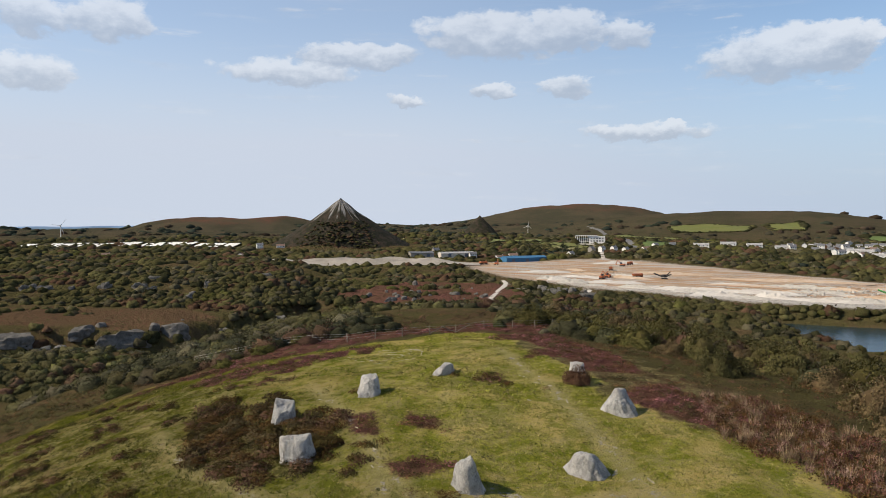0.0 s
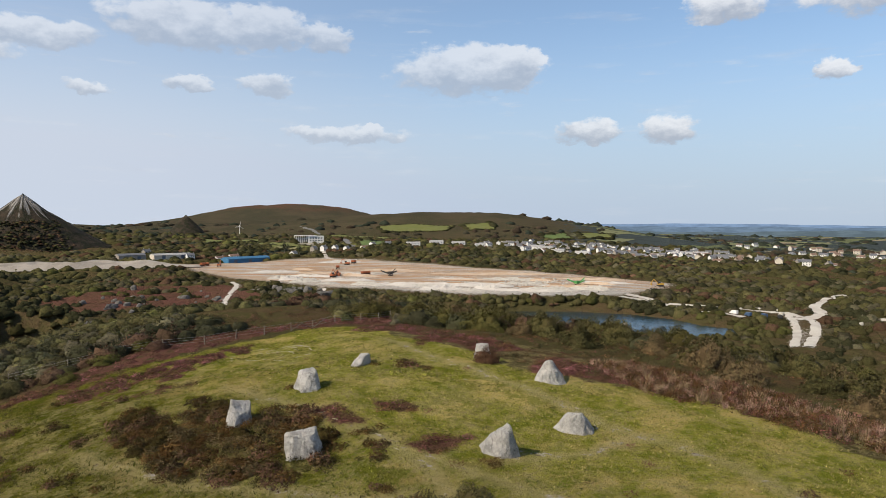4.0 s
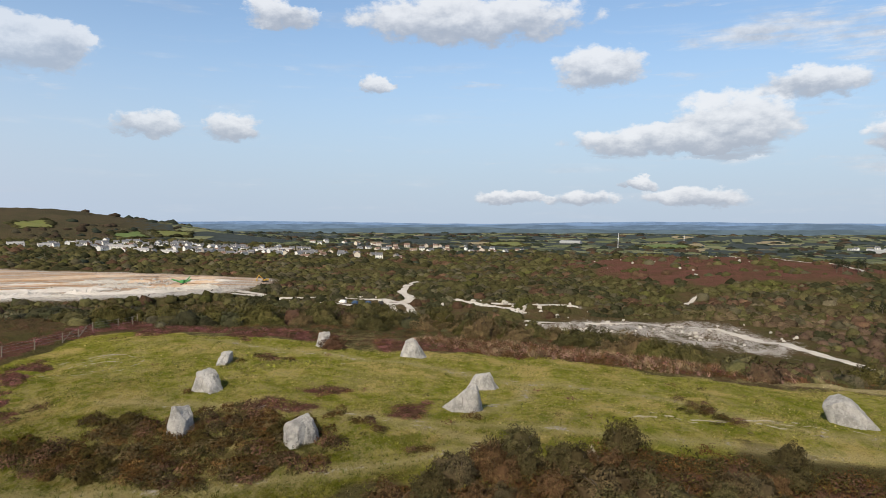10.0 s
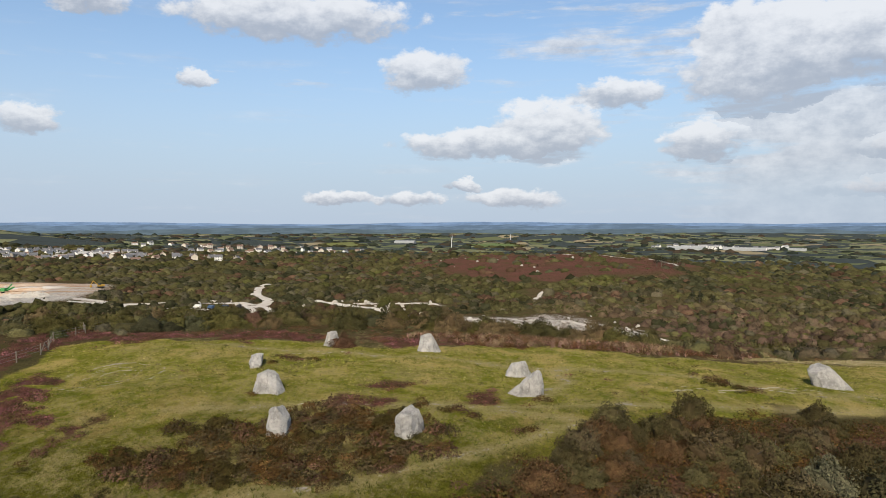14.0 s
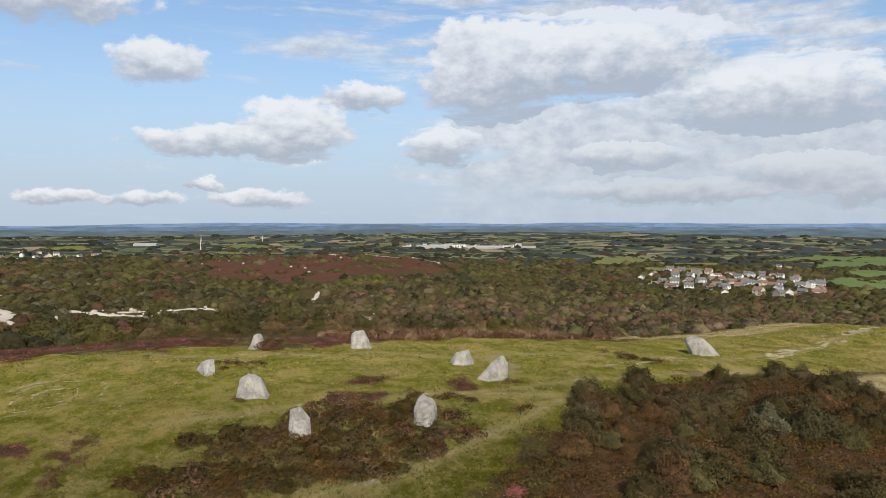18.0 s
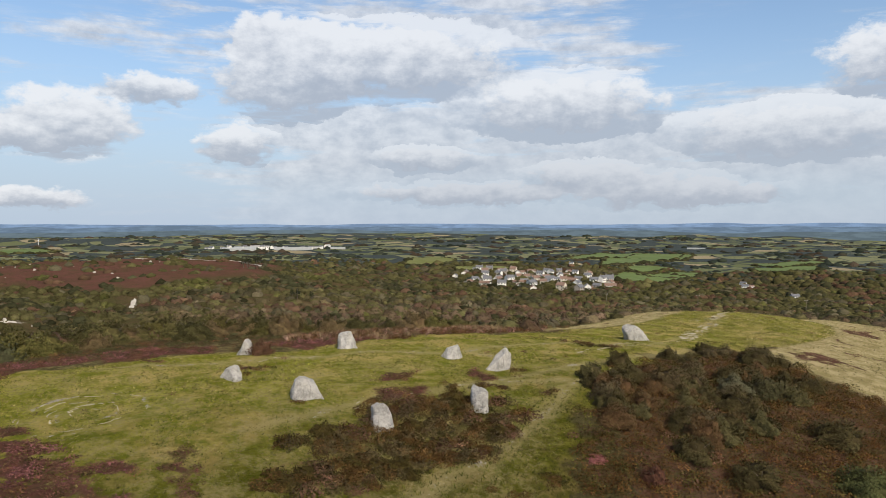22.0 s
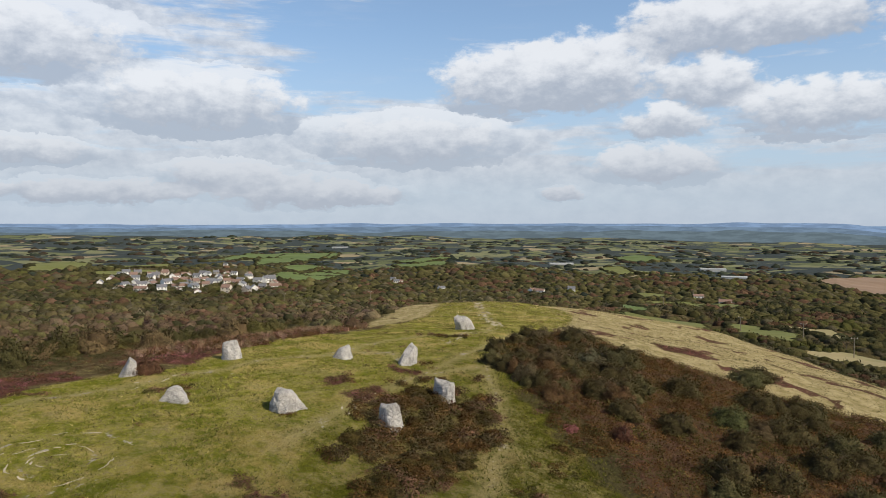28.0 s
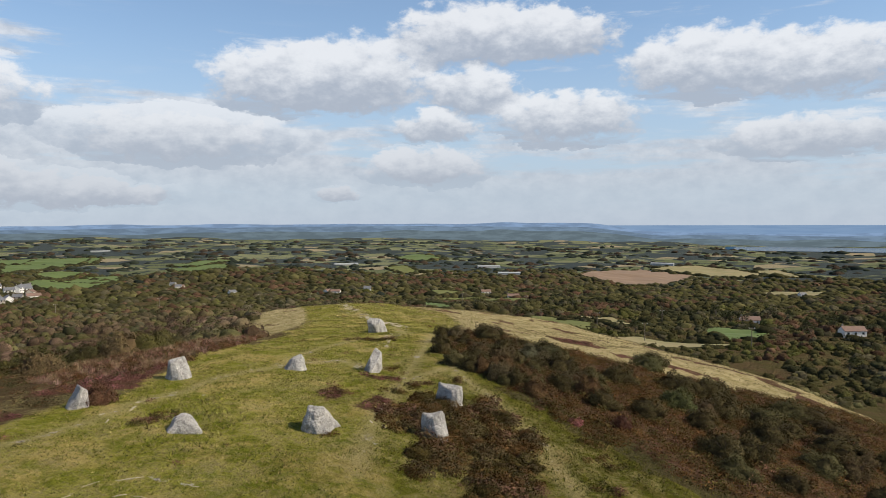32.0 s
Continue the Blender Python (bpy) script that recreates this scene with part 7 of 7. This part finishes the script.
for i, (x, y, ln, dp, tl, tn, mat, label) in enumerate((
        (362, 362, 60, 9, 2.6, -45, M_RUBBLE, "long ridge of broken pale rock"), (345, 335, 46, 8, 2.0, -42, M_RUBBLE, "row of pale rubble"),
        (300, 350, 80, 14, 3.0, -42, M_CLAY_WHITE, "bank of white clay spoil"), (268, 372, 60, 12, 2.6, -48, M_CLAY_WHITE, "low bank of white clay"),
        (245, 425, 50, 12, 2.4, -30, M_CLAY_WHITE, "low heap of pale clay"), (330, 480, 70, 20, 2.0, -40, M_CLAY, "low bank of tan clay"),
        (400, 400, 90, 16, 1.6, -50, M_CLAY, "low ridge of orange clay"), (360, 420, 80, 14, 1.5, -45, M_CLAY, "scraped ridge of tan clay"),
        (420, 330, 60, 12, 1.6, -50, M_CLAY, "low ridge of tan clay"), (315, 300, 60, 9, 2.0, -42, M_CLAY_WHITE, "white bank along the haul road"),
        (340, 590, 50, 16, 3.0, -20, M_CLAY_WHITE, "white clay heap at the far edge"), (230, 520, 50, 14, 2.0, -20, M_CLAY_WHITE, "low pale clay heap beside the track"))):
    heap(x, y, ln, dp, tl, tn, i * 1.7, mat, label)
rng = random.Random(19)
EDGE = [(196, 480), (214, 430), (232, 396), (256, 356), (286, 312), (330, 276), (366, 264)]
for i in range(34):
    # tipped mounds along the near lip, and scraped banks across the floor
    k = rng.uniform(0, len(EDGE) - 1.01)
    (ax, ay), (bx, by) = EDGE[int(k)], EDGE[int(k) + 1]
    x, y = ax + (bx - ax) * (k - int(k)), ay + (by - ay) * (k - int(k))
    if i < 18:
        heap(x + rng.uniform(0, 16), y + rng.uniform(4, 16), rng.uniform(12, 34), rng.uniform(6, 12), rng.uniform(1.4, 3.6), -48 + rng.uniform(-20, 20), 31 + i, rng.choice([M_CLAY_WHITE, M_RUBBLE, M_RUBBLE]), "tipped mound of pale broken rock and clay")
    else:
        far = rng.uniform(30, 110)
        heap(x + far * 0.7, y + far * 0.7, rng.uniform(20, 60), rng.uniform(6, 14), rng.uniform(0.8, 2.2), -48 + rng.uniform(-16, 16), 31 + i, rng.choice([M_CLAY, M_CLAY, M_CLAY_WHITE]), "low scraped bank of tan clay")
M_BANK = varied(rgb(0.40, 0.35, 0.30), rgb(0.32, 0.28, 0.23), 0.08, 0.95, rgb(0.46, 0.42, 0.37), bump=0.3, name="cut_bank")
heap(78, 634, 250, 26, 8, -12, 20, M_BANK, "long cut bank of pale spoil north of the pit")


# rock faces and loose rock
def boulder_mesh(seed, mat):
    bm = granite_block(seed, 2.0, 1.6, 1.5, [(q * 52 + seed * 23, 18 * math.sin(q * seed), 0.8) for q in range(7)] + [(seed * 40, 55, 0.8), (seed * 40 + 150, 66, 0.75), (90, 84, 0.85)], False)
    me = bpy.data.meshes.new("boulder")
    bm.to_mesh(me)
    bm.free()
    me.materials.append(mat)
    return me


M_DARK_ROCK = varied(rgb(0.150, 0.138, 0.124), rgb(0.062, 0.057, 0.050), 0.5, 0.95, rgb(0.24, 0.225, 0.205), bump=0.1, name="pit_rock")
ROCKS = [boulder_mesh(30 + i, M_RUBBLE) for i in range(4)]
DARK_ROCKS = [boulder_mesh(40 + i, M_DARK_ROCK) for i in range(4)]
rng = random.Random(11)


def boulders(count, cx, cy, sx, sy, low, high, label, kit=ROCKS):
    for _ in range(count):
        x, y = rng.gauss(cx, sx), rng.gauss(cy, sy)
        ob = new("boulder", rng.choice(kit))
        k = rng.uniform(low, high)
        ob.matrix_world = pose(x, y, ground_z(x, y) - 0.2 * k, rng.uniform(-20, 20), rng.uniform(-20, 20), rng.uniform(0, 360)) @ Matrix.Diagonal((k, k * rng.uniform(0.7, 1.1), k * rng.uniform(0.6, 0.9), 1))
        tagged(ob, label, "boulder", "boulders")


boulders(90, 322, -20, 16, 38, 0.4, 1.3, "pale broken boulder in the old quarry")
boulders(34, 372, 50, 12, 26, 0.6, 1.8, "pale boulder along the white scar")
boulders(16, 186, 400, 12, 6, 1.6, 4.4, "bare rock outcrop in the scrub", DARK_ROCKS)
boulders(30, 84, 410, 30, 22, 0.7, 2.4, "grey rock outcrop in the pit side", DARK_ROCKS)
boulders(34, -20, 330, 60, 20, 1.0, 3.2, "grey rock showing through the pit side", DARK_ROCKS)
boulders(20, -80, 180, 30, 14, 0.8, 2.2, "dark rock of the pit face", DARK_ROCKS)
boulders(26, 690, -50, 60, 60, 0.6, 1.7, "pale boulder on the brown moor")
boulders(90, 352, 330, 34, 16, 0.6, 1.5, "pale rubble boulder on the clay ground")
boulders(12, 380, 160, 12, 8, 1.0, 2.0, "white boulder beside the track")


def outcrop(x, y, length, deep, tall, turn, seed, label):
    """A bare face of jointed rock standing out of a slope."""
    sides = [(q * 45 + 9 * math.sin(seed * 3 + q), 8 + 14 * math.sin(seed + q * 2.3), 0.78 + 0.1 * math.sin(seed * 5 + q)) for q in range(8)]
    bm = granite_block(seed, length, deep, tall, sides + [(seed * 50, 62, 0.8), (seed * 50 + 170, 70, 0.74)], False, 0.13)
    me = bpy.data.meshes.new("rock_outcrop")
    bm.to_mesh(me)
    bm.free()
    me.materials.append(M_DARK_ROCK)
    ob = new("rock_outcrop", me)
    ob.matrix_world = pose(x, y, ground_z(x, y) - tall * 0.42, 0, 0, turn)
    return tagged(ob, label, "rock outcrop", "rock outcrops of the old pit")


for i, (x, y, length, deep, tall, turn) in enumerate(((-76, 323, 30, 7, 9, 8), (-54, 330, 16, 6, 8, -14), (-98, 335, 14, 6, 7, 14), (-128, 333, 24, 7, 8, -4), (-156, 330, 14, 6, 7, 6), (-30, 352, 16, 7, 8, -50), (0, 386, 14, 7, 9, -40))):
    outcrop(x, y, length, deep, tall, turn, 50 + i, "dark jointed granite face above the old pit")
rng = random.Random(12)
for i in range(26):
    x, y = rng.uniform(-230, 20), rng.uniform(428, 478)
    outcrop(x, y, rng.uniform(4, 13), rng.uniform(3, 6), rng.uniform(3.5, 8), rng.uniform(-20, 20), 60 + i % 7, "grey rock face among scrub on the pit side")
for i, (x, y, length, tall) in enumerate(((181, 384, 13, 6.5), (196, 362, 17, 6), (104, 470, 5, 6), (118, 410, 9, 4), (135, 398, 7, 4), (70, 388, 10, 4.5))):
    outcrop(x, y, length, 6, tall, -20 + 9 * i, 70 + i, "pale granite outcrop in the scrub below the clay ground")


# ---- by the water and the white tracks ----
def stone_stack(x, y):
    """The ruined engine-house chimney beside the flooded pit."""
    base = new("stone_chimney")
    base.matrix_world = pose(x, y, ground_z(x, y) - 0.5)
    bm = bmesh.new()
    limb(bm, (0, 0, 0), (0, 0, 5.6), 1.4, 1.1, 14)
    part("shaft", bm, M_STONE, base)
    bm = bmesh.new()
    limb(bm, (0, 0, 5.5), (0, 0, 6.1), 1.3, 1.25, 14)
    part("rim", bm, M_STONE, base, "projecting granite rim")
    return tagged(base, "ruined round granite chimney beside the flooded pit", "chimney")


stone_stack(248, 163)


def van(x, y, turn, paint, label):
    base = new("van")
    base.matrix_world = pose(x, y, ground_z(x, y) + 0.3, 0, 0, turn)
    part("body", box(bmesh.new(), -0.4, 0, 0.4, 3.8, 1.9, 1.9, bevel=0.2), paint, base)
    part("bonnet", box(bmesh.new(), 2.0, 0, 0.4, 1.3, 1.8, 0.9, bevel=0.2), paint, base)
    part("windscreen", box(bmesh.new(), 1.42, 0, 1.35, 0.3, 1.6, 0.7, bevel=0.05), M_GLASS, base)
    for wx in (1.8, -1.4):
        for wy in (-0.85, 0.85):
            bm = bmesh.new()
            limb(bm, (wx, wy - 0.12, 0.36), (wx, wy + 0.12, 0.36), 0.36, 0.36, 12)
            wheel = part("wheel", bm, M_BLACK, base)
            bm = bmesh.new()
            limb(bm, (wx, wy - 0.14, 0.36), (wx, wy + 0.14, 0.36), 0.2, 0.2, 10)
            part("rim", bm, M_SHEET, wheel, "grey wheel rim")
    return tagged(base, label, "van", "parked vans")


M_NAVY = varied(rgb(0.05, 0.09, 0.17), rgb(0.04, 0.07, 0.13), 0.8, 0.4, name="navy_paint")
van(352, 147, 60, M_NAVY, "dark blue van parked by the white track")
van(350, 155, 65, M_NAVY, "navy van parked on the clay beside another")
van(356, 140, 40, M_BLACK, "black van parked at the track fork")
van(349, 163, 80, M_WHITE, "white van parked on the clay track")
